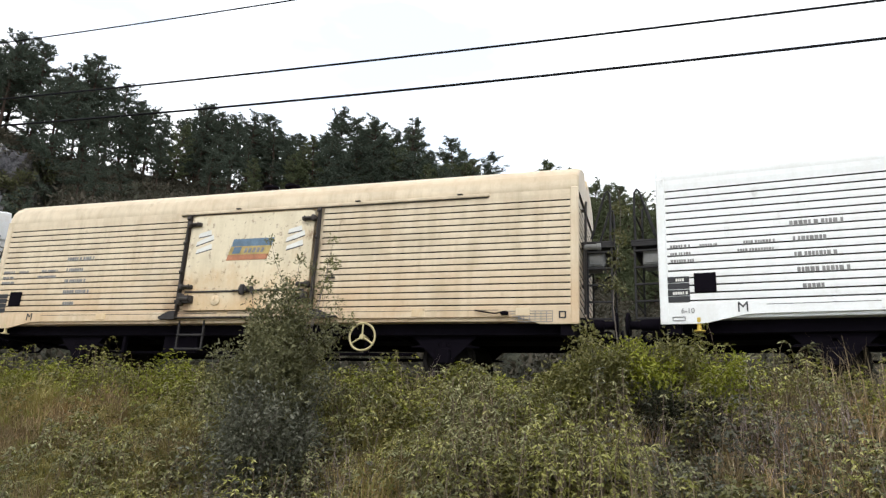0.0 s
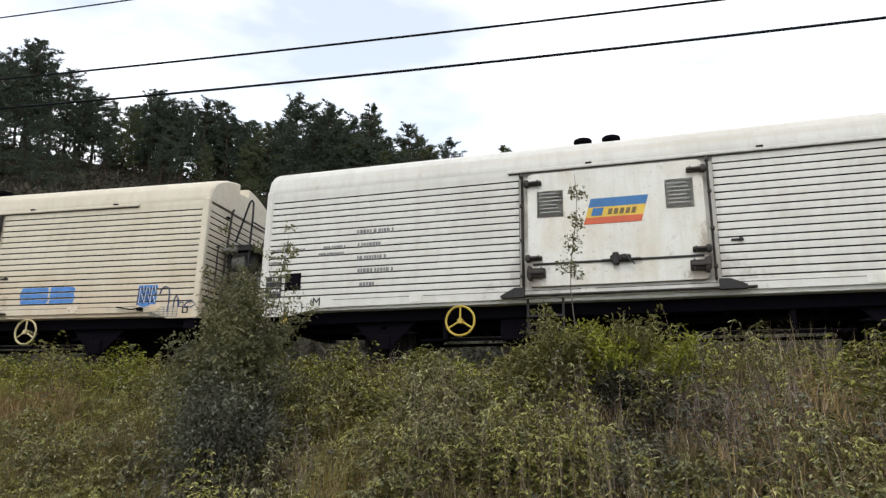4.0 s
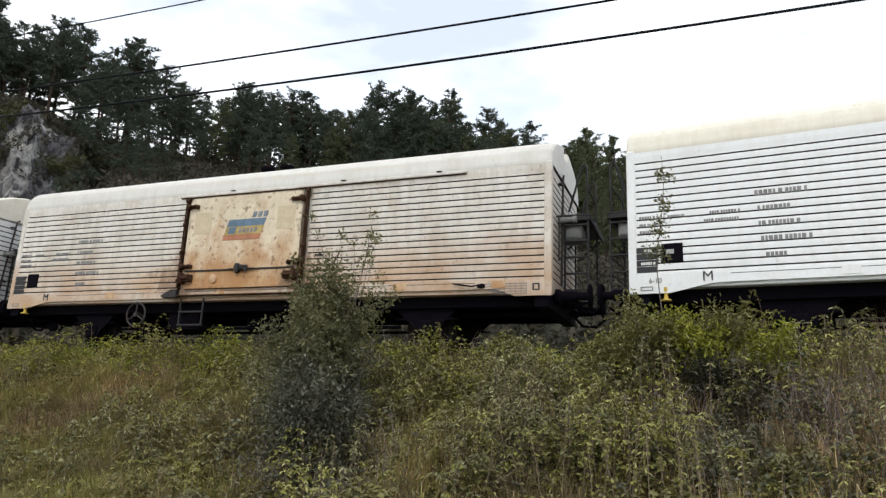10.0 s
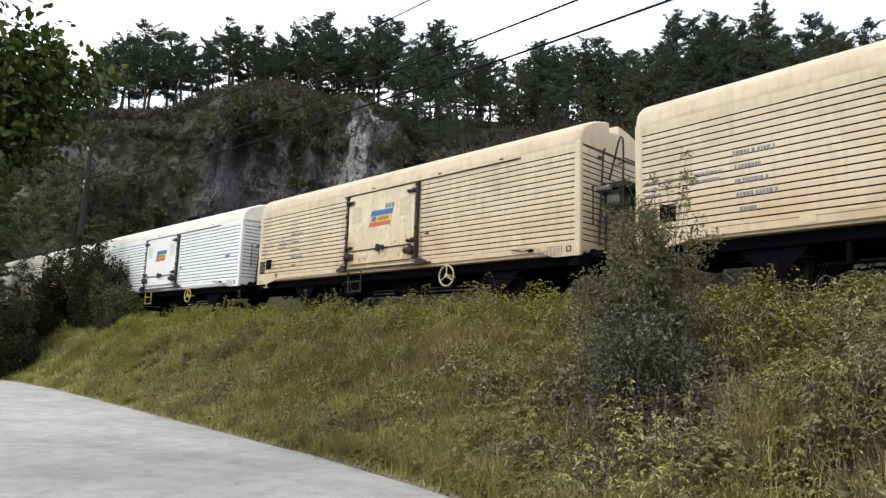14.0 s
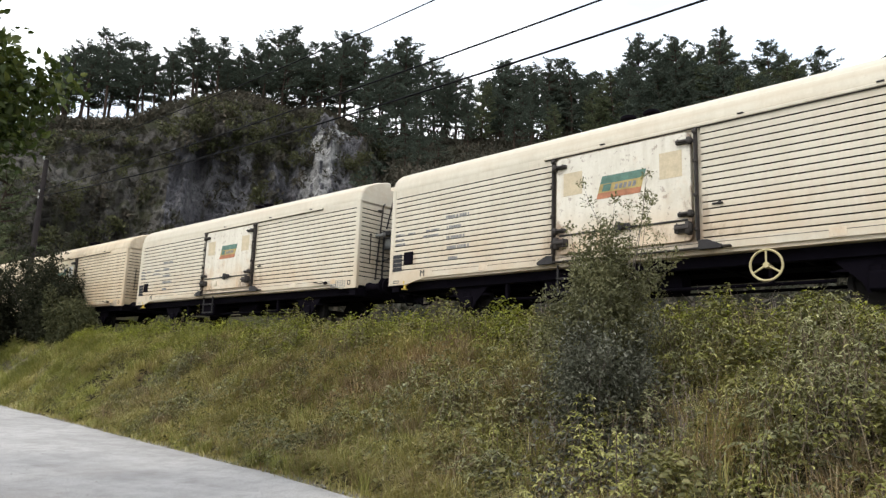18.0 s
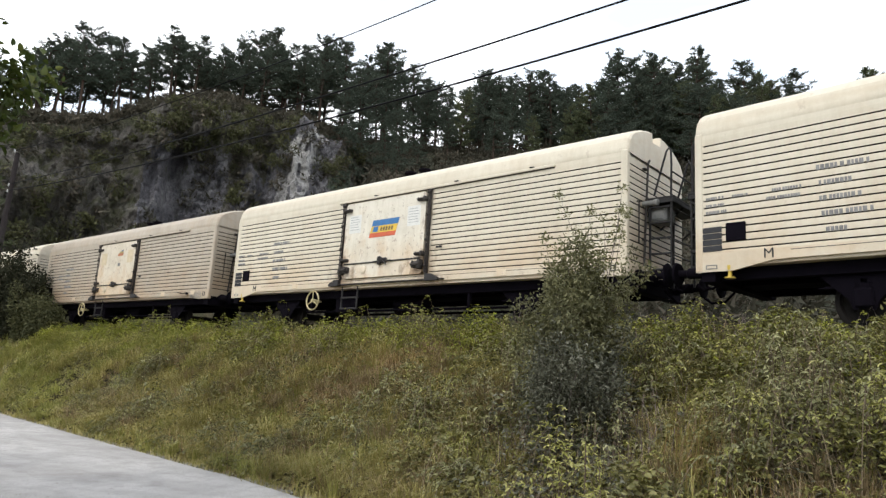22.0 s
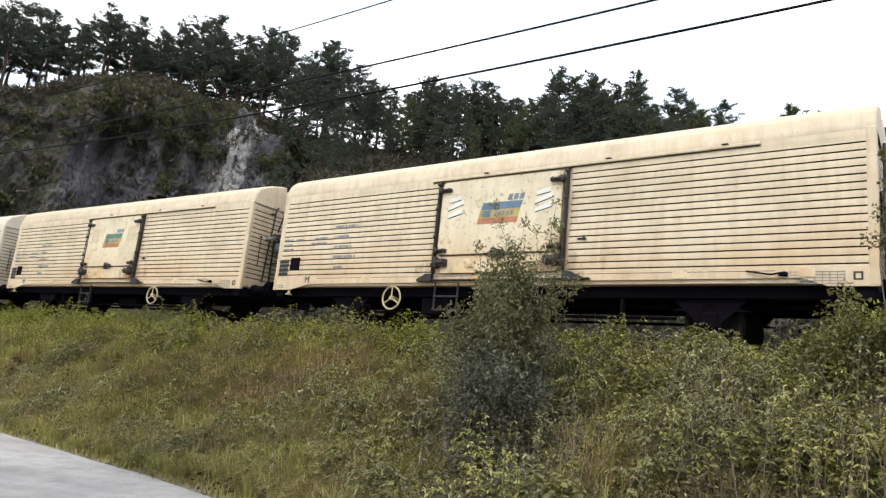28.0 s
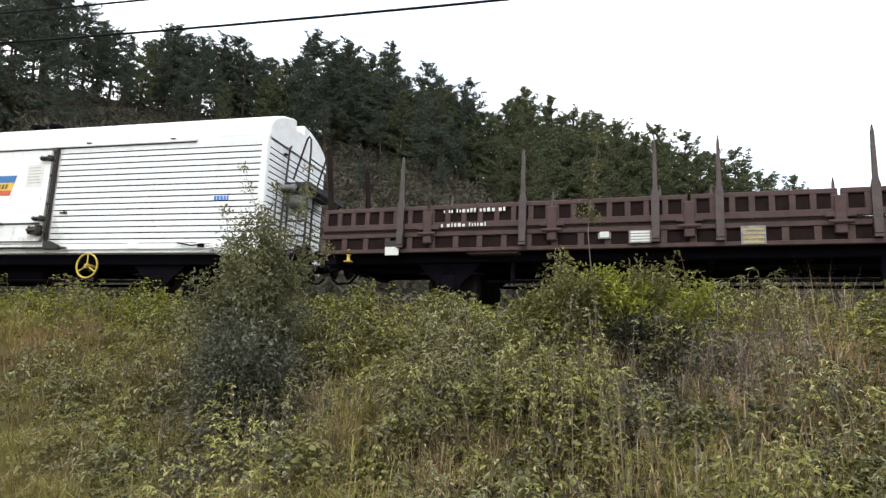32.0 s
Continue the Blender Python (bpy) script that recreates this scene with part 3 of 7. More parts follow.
gi, gj = np.meshgrid(np.arange(nx - 1), np.arange(len(GY) - 1))
base_i = (gj * nx + gi).ravel()
gfaces = np.stack([base_i, base_i + 1, base_i + nx + 1, base_i + nx], 1)
ground = new("ground", fast_mesh("ground", gverts, gfaces, True))
ground.data.materials.append(M_GROUND)
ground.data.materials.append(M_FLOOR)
centres = gverts[gfaces].mean(1)
ground.data.materials.append(M_VERGE)


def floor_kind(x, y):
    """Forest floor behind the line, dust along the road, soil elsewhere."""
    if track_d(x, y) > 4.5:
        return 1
    return 2 if -60 < x < 60 and -0.5 < road_n(x, y) - ROAD_EDGE < 0.30 + 0.35 * noise.noise((x * 0.9, y * 0.9, 2.0)) else 0


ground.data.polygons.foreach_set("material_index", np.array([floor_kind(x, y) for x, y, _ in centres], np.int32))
tagged(ground, "grassy soil of the embankment, verge and wooded hillside", "ground", kind="structure")

# pale gravel road at the foot of the bank
rb = Build()
road_pts = []
for i in range(161):
    x = -60 + i * 0.8
    row = []
    for j, w in enumerate((0.0, 0.25, 1.2, 2.4, 3.6, 4.4, 4.7)):
        wob = 0.16 * noise.noise((x * 0.6, j * 3.1, 2.0)) + 0.07 * noise.noise((x * 2.3, j * 3.1, 8.0)) if j in (0, 6) else 0
        y = (ROAD_EDGE - w + wob - bend_of(x) - 0.403 * x) / 0.915
        z = (-0.03 if j in (0, 6) else 0.03 + 0.02 * math.sin(w * 2.6)) + 0.012 * noise.noise((x, y, 4.0))
        row.append((x, y, z + 0.01))
    road_pts.append(row)
rv = np.array([p for row in road_pts for p in row])
ri, rj = np.meshgrid(np.arange(6), np.arange(160))
rbase = (rj * 7 + ri).ravel()
road = new("road", fast_mesh("road", rv, np.stack([rbase, rbase + 1, rbase + 8, rbase + 7], 1), True))
road.data.materials.append(M_ROAD)
tagged(road, "pale dusty gravel road below the railway bank", "road", kind="structure")

# loose stones along the edge of the road
grng = np.random.default_rng(12)
gx = grng.uniform(-30, 8, 5200)
gw = np.where(grng.random(5200) < 0.7, grng.normal(0.12, 0.2, 5200), grng.uniform(0, 4.4, 5200))
gy = (ROAD_EDGE - gw - np.array([bend_of(x) for x in gx]) - 0.403 * gx) / 0.915
gs = grng.uniform(0.008, 0.026, 5200)
gc = np.stack([gx, gy, np.where(gw > 0.1, 0.035, 0.02) + 0 * gx], 1)
octa = np.array([(1, 0, 0), (0, 1, 0), (-1, 0, 0), (0, -1, 0), (0, 0, 0.7), (0, 0, -0.7)])
gv = (gc[:, None] + octa[None] * gs[:, None, None] * grng.uniform(0.6, 1.4, (5200, 6, 1))).reshape(-1, 3)
gt = np.array([(0, 1, 4), (1, 2, 4), (2, 3, 4), (3, 0, 4), (1, 0, 5), (2, 1, 5), (3, 2, 5), (0, 3, 5)])
stones = new("gravel", fast_mesh("gravel", gv, (np.arange(5200)[:, None, None] * 6 + gt[None]).reshape(-1, 3)))
stones.data.materials.append(M_STONE)
tagged(stones, "loose pale stones along the gravel road", "gravel", kind="stuff")

# limestone cliff
NA, NZ = 280, 130
cv, rock_kind = [], []


def ridge(x, y, z):
    return 1 - 2 * abs(noise.noise((x, y, z)))


for j in range(NZ + 1):
    v = j / NZ
    for i in range(NA + 1):
        az = 29.5 + 33 * i / NA
        e = np.interp(az, CR_A, CR_E)
        top = 1.6 + 71 * math.tan(radians(e - 0.9)) + 0.9 * noise.noise((az * 0.5, 0, 3)) + 0.4 * noise.noise((az * 1.7, 0, 5))
        z = 4.0 + (top - 4.0) * v
        u = az * 1.2
        r = 62.5 + 7.6 * v ** 1.2
        r += 2.6 * noise.noise((u * 0.16, z * 0.10, 0.0)) - 1.3 * ridge(u * 0.32, z * 0.13, 4.0)
        r -= 0.8 * ridge(u * 0.8, z * 0.28, 9.0) + 0.45 * ridge(u * 1.9, z * 0.8, 2.0)
        r += 0.35 * noise.noise((u * 4, z * 2.2, 7.0)) + 0.2 * noise.noise((u * 8, z * 5, 1.0))
        r += 2.6 * smooth(47.6, 47.0, az) * smooth(42.5, 44.5, az) * smooth(0.3, 0.4, v) * smooth(0.86, 0.76, v)
        r -= 1.2 * math.exp(-((az - 48.2) / 0.9) ** 2) * smooth(0.3, 0.6, v)
        r -= 2.4 * math.exp(-((az - 37.3) / 1.2) ** 2) * smooth(0.2, 0.5, v)
        edge = smooth(29.5, 33, az) * smooth(62.5, 58, az)
        r += (1 - edge) * 7
        cv.append((-math.sin(radians(az)) * r, math.cos(radians(az)) * r, z))
        el = math.degrees(math.atan2(z - 1.6, r))
        wob = 1.6 * noise.noise((u * 0.7, z * 0.35, 11.0)) + 0.8 * noise.noise((u * 2.5, z * 1.2, 3.0))
        lean = 37.7 - 0.19 * (el - 13)
        pale = abs(az - lean + wob * 0.55) < 1.25 + 0.6 * noise.noise((u * 1.1, z * 0.5, 21.0)) and 11.5 < el + 0.6 * wob < 19.4 and noise.noise((u * 2.4, z * 0.8, 41.0)) > -0.22
        halo = abs(az - lean + wob * 0.7) < 2.6
        smooth_face = 42.6 < az + 0.3 * wob < 49.0 and 0.18 < v + 0.04 * wob < 0.8
        ledge = 38.2 < az + 0.6 * wob < 42.0 and 0.35 < v + 0.1 * wob < 0.75 and noise.noise((u * 1.3, z * 0.9, 31.0)) > -0.1
        rock_kind.append(1 if pale else 0 if smooth_face or ledge or halo else 2)
ci, cj = np.meshgrid(np.arange(NA), np.arange(NZ))
cb = (cj * (NA + 1) + ci).ravel()
cliff = new("cliff", fast_mesh("cliff", np.array(cv), np.stack([cb, cb + 1, cb + NA + 2, cb + NA + 1], 1), False))
for m in (M_ROCK, M_ROCK_PALE, M_ROCK_MOSS):
    cliff.data.materials.append(m)
cliff.data.polygons.foreach_set("material_index", np.array(rock_kind, np.int32)[cb])
tagged(cliff, "grey limestone cliff with a white streaked pillar under the pines", "cliff", kind="structure")

# ---- track: ballast, sleepers, rails ----
bal = []
span = np.linspace(-345, 330, 676)
prof = [(-2.0, -0.36), (-1.55, -0.17), (1.55, -0.17), (2.0, -0.36)]
for s in span:
    for o, dz in prof:
        p = on_line(s, HALF + o)
        bal.append((p.x, p.y, p.z + dz + 0.03 * noise.noise((s, o, 1.0))))
bi, bj = np.meshgrid(np.arange(3), np.arange(675))
bb = (bj * 4 + bi).ravel()
ballast = new("ballast", fast_mesh("ballast", np.array(bal), np.stack([bb, bb + 1, bb + 5, bb + 4], 1)))
ballast.data.materials.append(M_BALLAST)
tagged(ballast, "dark stone ballast bed under the rails", "ballast", kind="structure")
track = tagged(new("railway_track"), "single railway track of steel rails on wooden sleepers", "railway track", kind="structure")
for off in (-0.7525, 0.7525):
    rb = Build()
    sect = [(-0.035, 0), (0.035, 0), (0.035, -0.035), (0.01, -0.05), (0.01, -0.13), (0.07, -0.15), (-0.07, -0.15), (-0.01, -0.13), (-0.01, -0.05), (-0.035, -0.035)]
    rv = []
    for s in span:
        for o, dz in sect:
            p = on_line(s, HALF + off + o)
            rv.append((p.x, p.y, p.z + dz))
    k = len(sect)
    rf = [(j * k + i, j * k + (i + 1) % k, (j + 1) * k + (i + 1) % k, (j + 1) * k + i) for j in range(675) for i in range(k)]
    part("rail", fast_mesh("rail", np.array(rv), np.array(rf)), M_STEEL, track)
sleeper_mesh = Build().box(-0.12, 0.12, -1.25, 1.25, -0.3, -0.155, 0.015).mesh("sleeper")
sleeper_mesh.materials.append(M_SLEEPER)
for i in range(190):
    s = -60 + i * 0.62
    p, q = on_line(s, HALF), on_line(s + 0.1, HALF)
    ob = new("sleeper", sleeper_mesh)
    ob.parent = track
    ob.matrix_basis = pose(p.x, p.y, p.z, 0, 0, math.degrees(math.atan2(q.y - p.y, q.x - p.x)))

# ---- the train ----
BODY, PITCH = 12.738, 14.02
MID = BODY / 2
CACHE = {}


def shared(key, material, make, smooth_angle=0.0):
    """One mesh for each form and paint."""
    k = (key, material.name)
    if k not in CACHE:
        base = (key, None)
        if base not in CACHE:
            CACHE[base] = make().mesh(key, smooth_angle)
        me = CACHE[base].copy()
        me.materials.append(material)
        # groove backs and undersides take the painted shade; upward faces keep the panel colour
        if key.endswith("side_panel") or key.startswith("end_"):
            me.materials.append(M_GROOVE_SHADE)
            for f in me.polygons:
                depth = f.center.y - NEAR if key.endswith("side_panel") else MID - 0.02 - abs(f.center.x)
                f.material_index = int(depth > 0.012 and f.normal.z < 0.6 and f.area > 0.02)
        CACHE[k] = me
    return CACHE[k]


def U(u):
    return u - MID


def V(v):
    return v + 0.95


NEAR = -1.35
GROOVES = [0.36 + 0.1213 * i for i in range(16)]


def groove_profile(v0=0.30, v1=2.40):
    pts = [(v0, 0.0)]
    last = v0
    for g in GROOVES:
        pts += [((last + g - 0.02) / 2, -0.003), (g - 0.012, 0.0), (g - 0.007, 0.034), (g + 0.010, 0.034), (g + 0.012, 0.0)]
        last = g + 0.012
    return pts + [((last + v1) / 2, -0.004), (v1, 0.0)]


def make_side(u0, u1):
    b = Build()
    pr = groove_profile()
    for (va, da), (vb, db) in zip(pr, pr[1:]):
        b.quad((U(u0), NEAR + da, V(va)), (U(u1), NEAR + da, V(va)), (U(u1), NEAR + db, V(vb)), (U(u0), NEAR + db, V(vb)))
    for u in (u0, u1):
        b.quad((U(u), NEAR + 0.03, V(0.30)), (U(u), NEAR + 0.03, V(2.40)), (U(u), NEAR, V(2.40)), (U(u), NEAR, V(0.30)))
    return b


def make_end(sign):
    b = Build()
    pr = groove_profile(0.12, 2.34)
    for (va, da), (vb, db) in zip(pr, pr[1:]):
        xa, xb = sign * (MID - 0.02 - da), sign * (MID - 0.02 - db)
        b.quad((xa, -1.27, V(va)), (xa, 1.27, V(va)), (xb, 1.27, V(vb)), (xb, -1.27, V(vb)))
    return b


ROOF = [(0.0, 2.37), (-0.004, 2.40), (-0.004, 2.46), (0.0, 2.475), (0.010, 2.56), (0.045, 2.66), (0.06, 2.665), (0.12, 2.75), (0.24, 2.84), (0.26, 2.842), (0.42, 2.92), (0.64, 3.0), (0.66, 3.0), (0.95, 3.07), (1.35, 3.11)]


def make_roof():
    b = Build()
    arc = [(NEAR + n, V(v)) for n, v in ROOF]
    arc += [(-y, z) for y, z in arc[-2::-1]]
    ys, zs = [p[0] for p in arc], [p[1] for p in arc]
    arc += [(y, float(np.interp(y, ys, zs))) for y in (-0.30, -0.28, 0.10, 0.12)]
    arc = arc[:3] + sorted(arc[3:-7]+ arc[-4:]) + arc[-7:-4]
    rows = []
    for x, shrink, cut in ((-MID - 0.012, 0.05, 0), (-MID + 0.015, 0.016, 0), (-MID + 0.07, 0.0, 0), (MID - 0.45, 0.0, 0), (MID - 0.44, 0.0, 0.2), (MID - 0.07, 0.0, 0.2), (MID - 0.015, 0.016, 0.2), (MID + 0.012, 0.05, 0.2)):
        rows.append([(x, y * (1 - shrink / 1.35), z - shrink * (0.6 if z > V(2.5) else 0) - (cut if -0.29 < y < 0.11 else 0)) for y, z in arc])
    for a, c in zip(rows, rows[1:]):
        for i in range(len(arc) - 1):
            b.quad(a[i], a[i + 1], c[i + 1], c[i])
    b.poly(rows[0])
    b.poly(rows[-1][::-1])
    return b


def make_core():
    b = Build()
    b.box(-MID + 0.06, MID - 0.06, -1.315, 1.315, V(0.08), V(2.42), 0.01)
    return b


def make_sill():
    low = [(0.0, 0.0), (0.62, 0.0), (1.22, 0.125), (1.5, 0.135), (11.4, 0.155), (11.75, 0.155), (12.1, 0.03), (BODY, 0.03)]
    pts = [(U(u), V(v)) for u, v in low] + [(U(BODY), V(0.305)), (U(0), V(0.305))]
    return Build().plate(pts, NEAR - 0.012, NEAR + 0.03)


def make_corner(u):
    b = Build()
    a = 0.0 if u == 0 else 1.0
    x0, x1 = (U(-0.012), U(0.13)) if u == 0 else (U(BODY - 0.13), U(BODY + 0.012))
    b.box(x0, x1, NEAR - 0.016, NEAR + 0.1, V(0.0 if u == 0 else 0.03), V(2.42), 0.02)
    return b


def make_door():
    b = Build()
    pts = []
    u0, u1, v0, v1, r = 5.03, 7.79, 0.32, 2.25, 0.09
    for cu, cv, a0 in ((u1 - r, v1 - r, 0), (u0 + r, v1 - r, 90), (u0 + r, v0 + r, 180), (u1 - r, v0 + r, 270)):
        for k in range(5):
            a = radians(a0 + 22.5 * k)
            pts.append((cu + r * math.cos(a), cv + r * math.sin(a)))
    pts = [(U(u), V(v)) for u, v in pts]
    b.plate(pts, NEAR - 0.075, NEAR + 0.02)
    return b


def bar(u0, u1, v0, v1, y0, y1, c=0.008):
    return lambda: Build().box(U(u0), U(u1), NEAR + y0, NEAR + y1, V(v0), V(v1), c)


def make_post(u):
    def make():
        b = Build()
        b.box(U(u - 0.016), U(u + 0.016), NEAR - 0.06, NEAR + 0.02, V(0.3), V(2.31), 0.008)
        b.tube([(U(u), NEAR - 0.09, V(0.34)), (U(u), NEAR - 0.09, V(2.27))], 0.013, 8)
        for v in (0.5, 1.1, 1.7, 2.22):
            b.box(U(u - 0.03), U(u + 0.03), NEAR - 0.12, NEAR - 0.05, V(v - 0.03), V(v + 0.03), 0.01)
        return b
    return make


def make_clamp(u, v, w, h, d):
    def make():
        b = Build()
        b.box(U(u - w / 2), U(u + w / 2), NEAR - d, NEAR - 0.06, V(v - h / 2), V(v + h / 2), 0.012)
        b.tube([(U(u - w * 0.42), NEAR - d - 0.02, V(v)), (U(u + w * 0.42), NEAR - d - 0.02, V(v))], h * 0.22, 8)
        out = -1 if u < 6 else 1
        b.box(U(u + out * w * 0.32 - 0.035), U(u + out * w * 0.32 + 0.035), NEAR - d - 0.035, NEAR - 0.05, V(v - h * 0.75), V(v + h * 0.75), 0.012)
        b.tube([(U(u - out * w * 0.3), NEAR - d - 0.01, V(v - h * 0.6)), (U(u - out * w * 0.3), NEAR - d - 0.01, V(v + h * 0.6))], 0.012, 6)
        return b
    return make


def make_foot(u0, u1):
    def make():
        lo = 0.15
        pts = [(U(u0), V(lo)), (U(u1), V(lo)), (U(u1), V(0.21)), (U(u0 + (u1 - u0) * 0.4), V(0.31)), (U(u0), V(0.31))] if u0 > 6 else \
              [(U(u0), V(lo)), (U(u1), V(lo)), (U(u1), V(0.31)), (U(u0 + (u1 - u0) * 0.6), V(0.31)), (U(u0), V(0.20))]
        return Build().plate(pts, NEAR - 0.11, NEAR - 0.005)
    return make


def make_lock():
    b = Build()
    b.box(U(6.33), U(6.65), NEAR - 0.14, NEAR - 0.07, V(0.645), V(0.765), 0.025)
    b.box(U(6.37), U(6.47), NEAR - 0.17, NEAR - 0.08, V(0.60), V(0.80), 0.02)
    b.lathe((U(6.55), NEAR - 0.13, V(0.71)), "y", [(0, 0.05), (-0.05, 0.05), (-0.07, 0.03)], 12)
    b.tube([(U(6.2), NEAR - 0.12, V(0.685)), (U(6.8), NEAR - 0.12, V(0.685))], 0.018, 8)
    b.tube([(U(6.55), NEAR - 0.17, V(0.71)), (U(6.68), NEAR - 0.18, V(0.62)), (U(6.7), NEAR - 0.17, V(0.58))], 0.014, 6)
    return b


def make_disc():
    return Build().lathe((U(5.82), NEAR - 0.07, V(0.51)), "y", [(0, 0.10), (-0.02, 0.10), (-0.03, 0.085), (-0.03, 0.0)][::-1], 20)


def slant(u, v, w, h, lean, d0, d1):
    return Build().plate([(U(u), V(v)), (U(u + w), V(v)), (U(u + w + lean), V(v + h)), (U(u + lean), V(v + h))], NEAR - d1, NEAR - d0)


def make_lettering(rows, d=0.0295, proud=0.009):
    """Writing that cannot be read: plain bars, row by row (u, v, length, height)."""
    def make():
        b = Build()
        rng = random.Random(5)
        for u, v, w, h in rows:
            x = u
            while x < u + w:
                step = rng.uniform(0.4, 0.75) * h
                b.box(U(x), U(x + step), NEAR - proud, NEAR + 0.01, V(v), V(v + h), 0.001)
                x += step + h * rng.choice((0.16, 0.16, 0.16, 0.5))
        return b
    return make


ROWS_A = [(1.90, 1.450, 0.68, 0.078), (1.93, 1.210, 0.42, 0.072), (1.93, 0.970, 0.56, 0.072), (1.95, 0.730, 0.66, 0.078), (2.0, 0.485, 0.25, 0.072)]
ROWS_B = [(0.18, 1.215, 0.30, 0.05), (0.18, 1.09, 0.28, 0.05), (0.18, 0.975, 0.34, 0.05), (1.25, 1.215, 0.42, 0.05), (1.16, 1.09, 0.5, 0.05), (0.62, 1.215, 0.26, 0.04)]
ROWS_C = [(1.42, 0.185, 0.62, 0.06), (11.8, 0.2, 0.5, 0.05), (11.75, 0.12, 0.45, 0.04), (0.2, 0.06, 0.2, 0.05)]


def make_plates():
    b = Build()
    for v in (0.34, 0.445, 0.55, 0.655):
        b.box(U(0.12), U(0.44), NEAR - 0.014, NEAR + 0.01, V(v), V(v + 0.093), 0.003)
    return b


def painted_word(word, size, u, v, material):
    """Readable stencil on the sill, as a thin mesh."""
    font = bpy.data.curves.new("letter", "FONT")
    font.body, font.size, font.extrude, font.align_x = word, size, 0.004, "CENTER"
    holder = bpy.data.objects.new("letter", font)
    scene.collection.objects.link(holder)
    bpy.context.view_layer.update()
    me = bpy.data.meshes.new_from_object(holder)
    bpy.data.objects.remove(holder)
    me.materials.clear()
    me.materials.append(material)
    me.transform(Matrix.Translation((U(u), NEAR - 0.016, V(v))) @ pose(0, 0, 0, 90, 0, 0))
    return me


LETTER = painted_word("M", 0.22, 1.18, 0.165, M_BLACK)
STENCIL = painted_word("6-10", 0.11, 0.40, 0.165, M_INK)


def make_outline_mark():
    b = Build()
    for u0, u1, v0, v1 in ((0.17, 0.36, 0.045, 0.058), (0.17, 0.36, 0.10, 0.113), (0.17, 0.183, 0.058, 0.10), (0.347, 0.36, 0.058, 0.10)):
        b.box(U(u0), U(u1), NEAR - 0.022, NEAR - 0.008, V(v0), V(v1), 0.002)
    return b


def make_handwheel(u):
    def make():
        b = Build()
        c = (U(u), NEAR + 0.02, V(-0.18))
        b.ring(c, "y", 0.245, 0.02, 30, 8)
        for a in (90, 210, 330):
            b.tube([c, (c[0] + 0.24 * math.cos(radians(a)), c[1], c[2] + 0.24 * math.sin(radians(a)))], 0.016, 8)
        b.lathe(c, "y", [(-0.03, 0.045), (0.03, 0.05), (0.30, 0.02)], 12)
        return b
    return make


def make_steps():
    b = Build()
    for u in (4.99, 5.56):
        b.box(U(u - 0.018), U(u + 0.018), NEAR + 0.02, NEAR + 0.06, V(-0.44), V(0.14), 0.004)
    for v in (-0.43, -0.16):
        b.box(U(4.97), U(5.58), NEAR + 0.0, NEAR + 0.08, V(v), V(v + 0.035), 0.004)
    return b


def make_hook(u):
    def make():
        b = Build()
        b.lathe((U(u), NEAR + 0.03, V(-0.02)), "z", [(-0.10, 0.085), (-0.08, 0.085), (-0.07, 0.035), (0.0, 0.03), (0.05, 0.05), (0.11, 0.05), (0.13, 0.02)], 12)
        return b
    return make


def beam(x0, x1, y0, y1, v0, v1):
    return lambda: Build().box(x0, x1, y0, y1, V(v0), V(v1), 0.01)


def rod(y, v):
    return lambda: Build().tube([(-3.4, y, V(v)), (3.4, y, V(v))], 0.03, 8)


UNDER = [("solebar", beam(-MID + 0.2, MID - 0.2, -1.12, -0.98, -0.12, 0.16)), ("solebar", beam(-MID + 0.2, MID - 0.2, 0.98, 1.12, -0.12, 0.16)), ("headstock", beam(-MID + 0.06, -MID + 0.3, -1.3, 1.3, -0.16, 0.14)),
         ("headstock", beam(MID - 0.3, MID - 0.06, -1.3, 1.3, -0.16, 0.14)), ("centre_sill", beam(-MID + 0.3, MID - 0.3, -0.3, 0.3, -0.1, 0.1)), ("brake_rod", rod(-0.8, -0.42)), ("brake_rod", rod(0.5, -0.36))]
UNDER += [("cross_beam", beam(x, x + 0.1, -0.98, 0.98, -0.12, 0.08)) for x in (-2.6, -1.2, 0.2, 1.6, 3.0)]
UNDER += [("brake_hanger", beam(x, x + 0.07, -1.08, -0.98, -0.46, -0.1)) for x in (-2.9, 2.5)]


def make_tank():
    return Build().lathe((0.4, -0.55, V(-0.3)), "x", [(-0.55, 0.08), (-0.5, 0.2), (0.5, 0.2), (0.55, 0.08)], 16)


def make_box():
    return Build().box(-1.9, -1.1, -1.06, -0.6, V(-0.48), V(-0.1), 0.02)


def make_guard(x, y):
    def make():
        pts = [(x - 0.62, V(-0.1)), (x - 0.2, V(-0.5)), (x - 0.14, 0.30), (x - 0.09, 0.30), (x - 0.12, V(-0.25)), (x + 0.12, V(-0.25)), (x + 0.09, 0.30), (x + 0.14, 0.30), (x + 0.2, V(-0.5)), (x + 0.62, V(-0.1))]
        return Build().plate(pts, y * 1.0 - 0.01, y * 1.0 + 0.01)
    return make


def make_spring(x, y):
    def make():
        b = Build()
        for k in range(6):
            w = 0.62 - 0.09 * k
            z = 0.63 + 0.018 * k
            b.box(x - w, x + w, y - 0.05, y + 0.05, z, z + 0.0185, 0.003)
        b.box(x - 0.05, x + 0.05, y - 0.06, y + 0.06, 0.60, 0.77, 0.01)
        return b
    return make


def make_axlebox(x, y):
    return lambda: Build().box(x - 0.13, x + 0.13, y - 0.09, y + 0.09, 0.33, 0.62, 0.03)


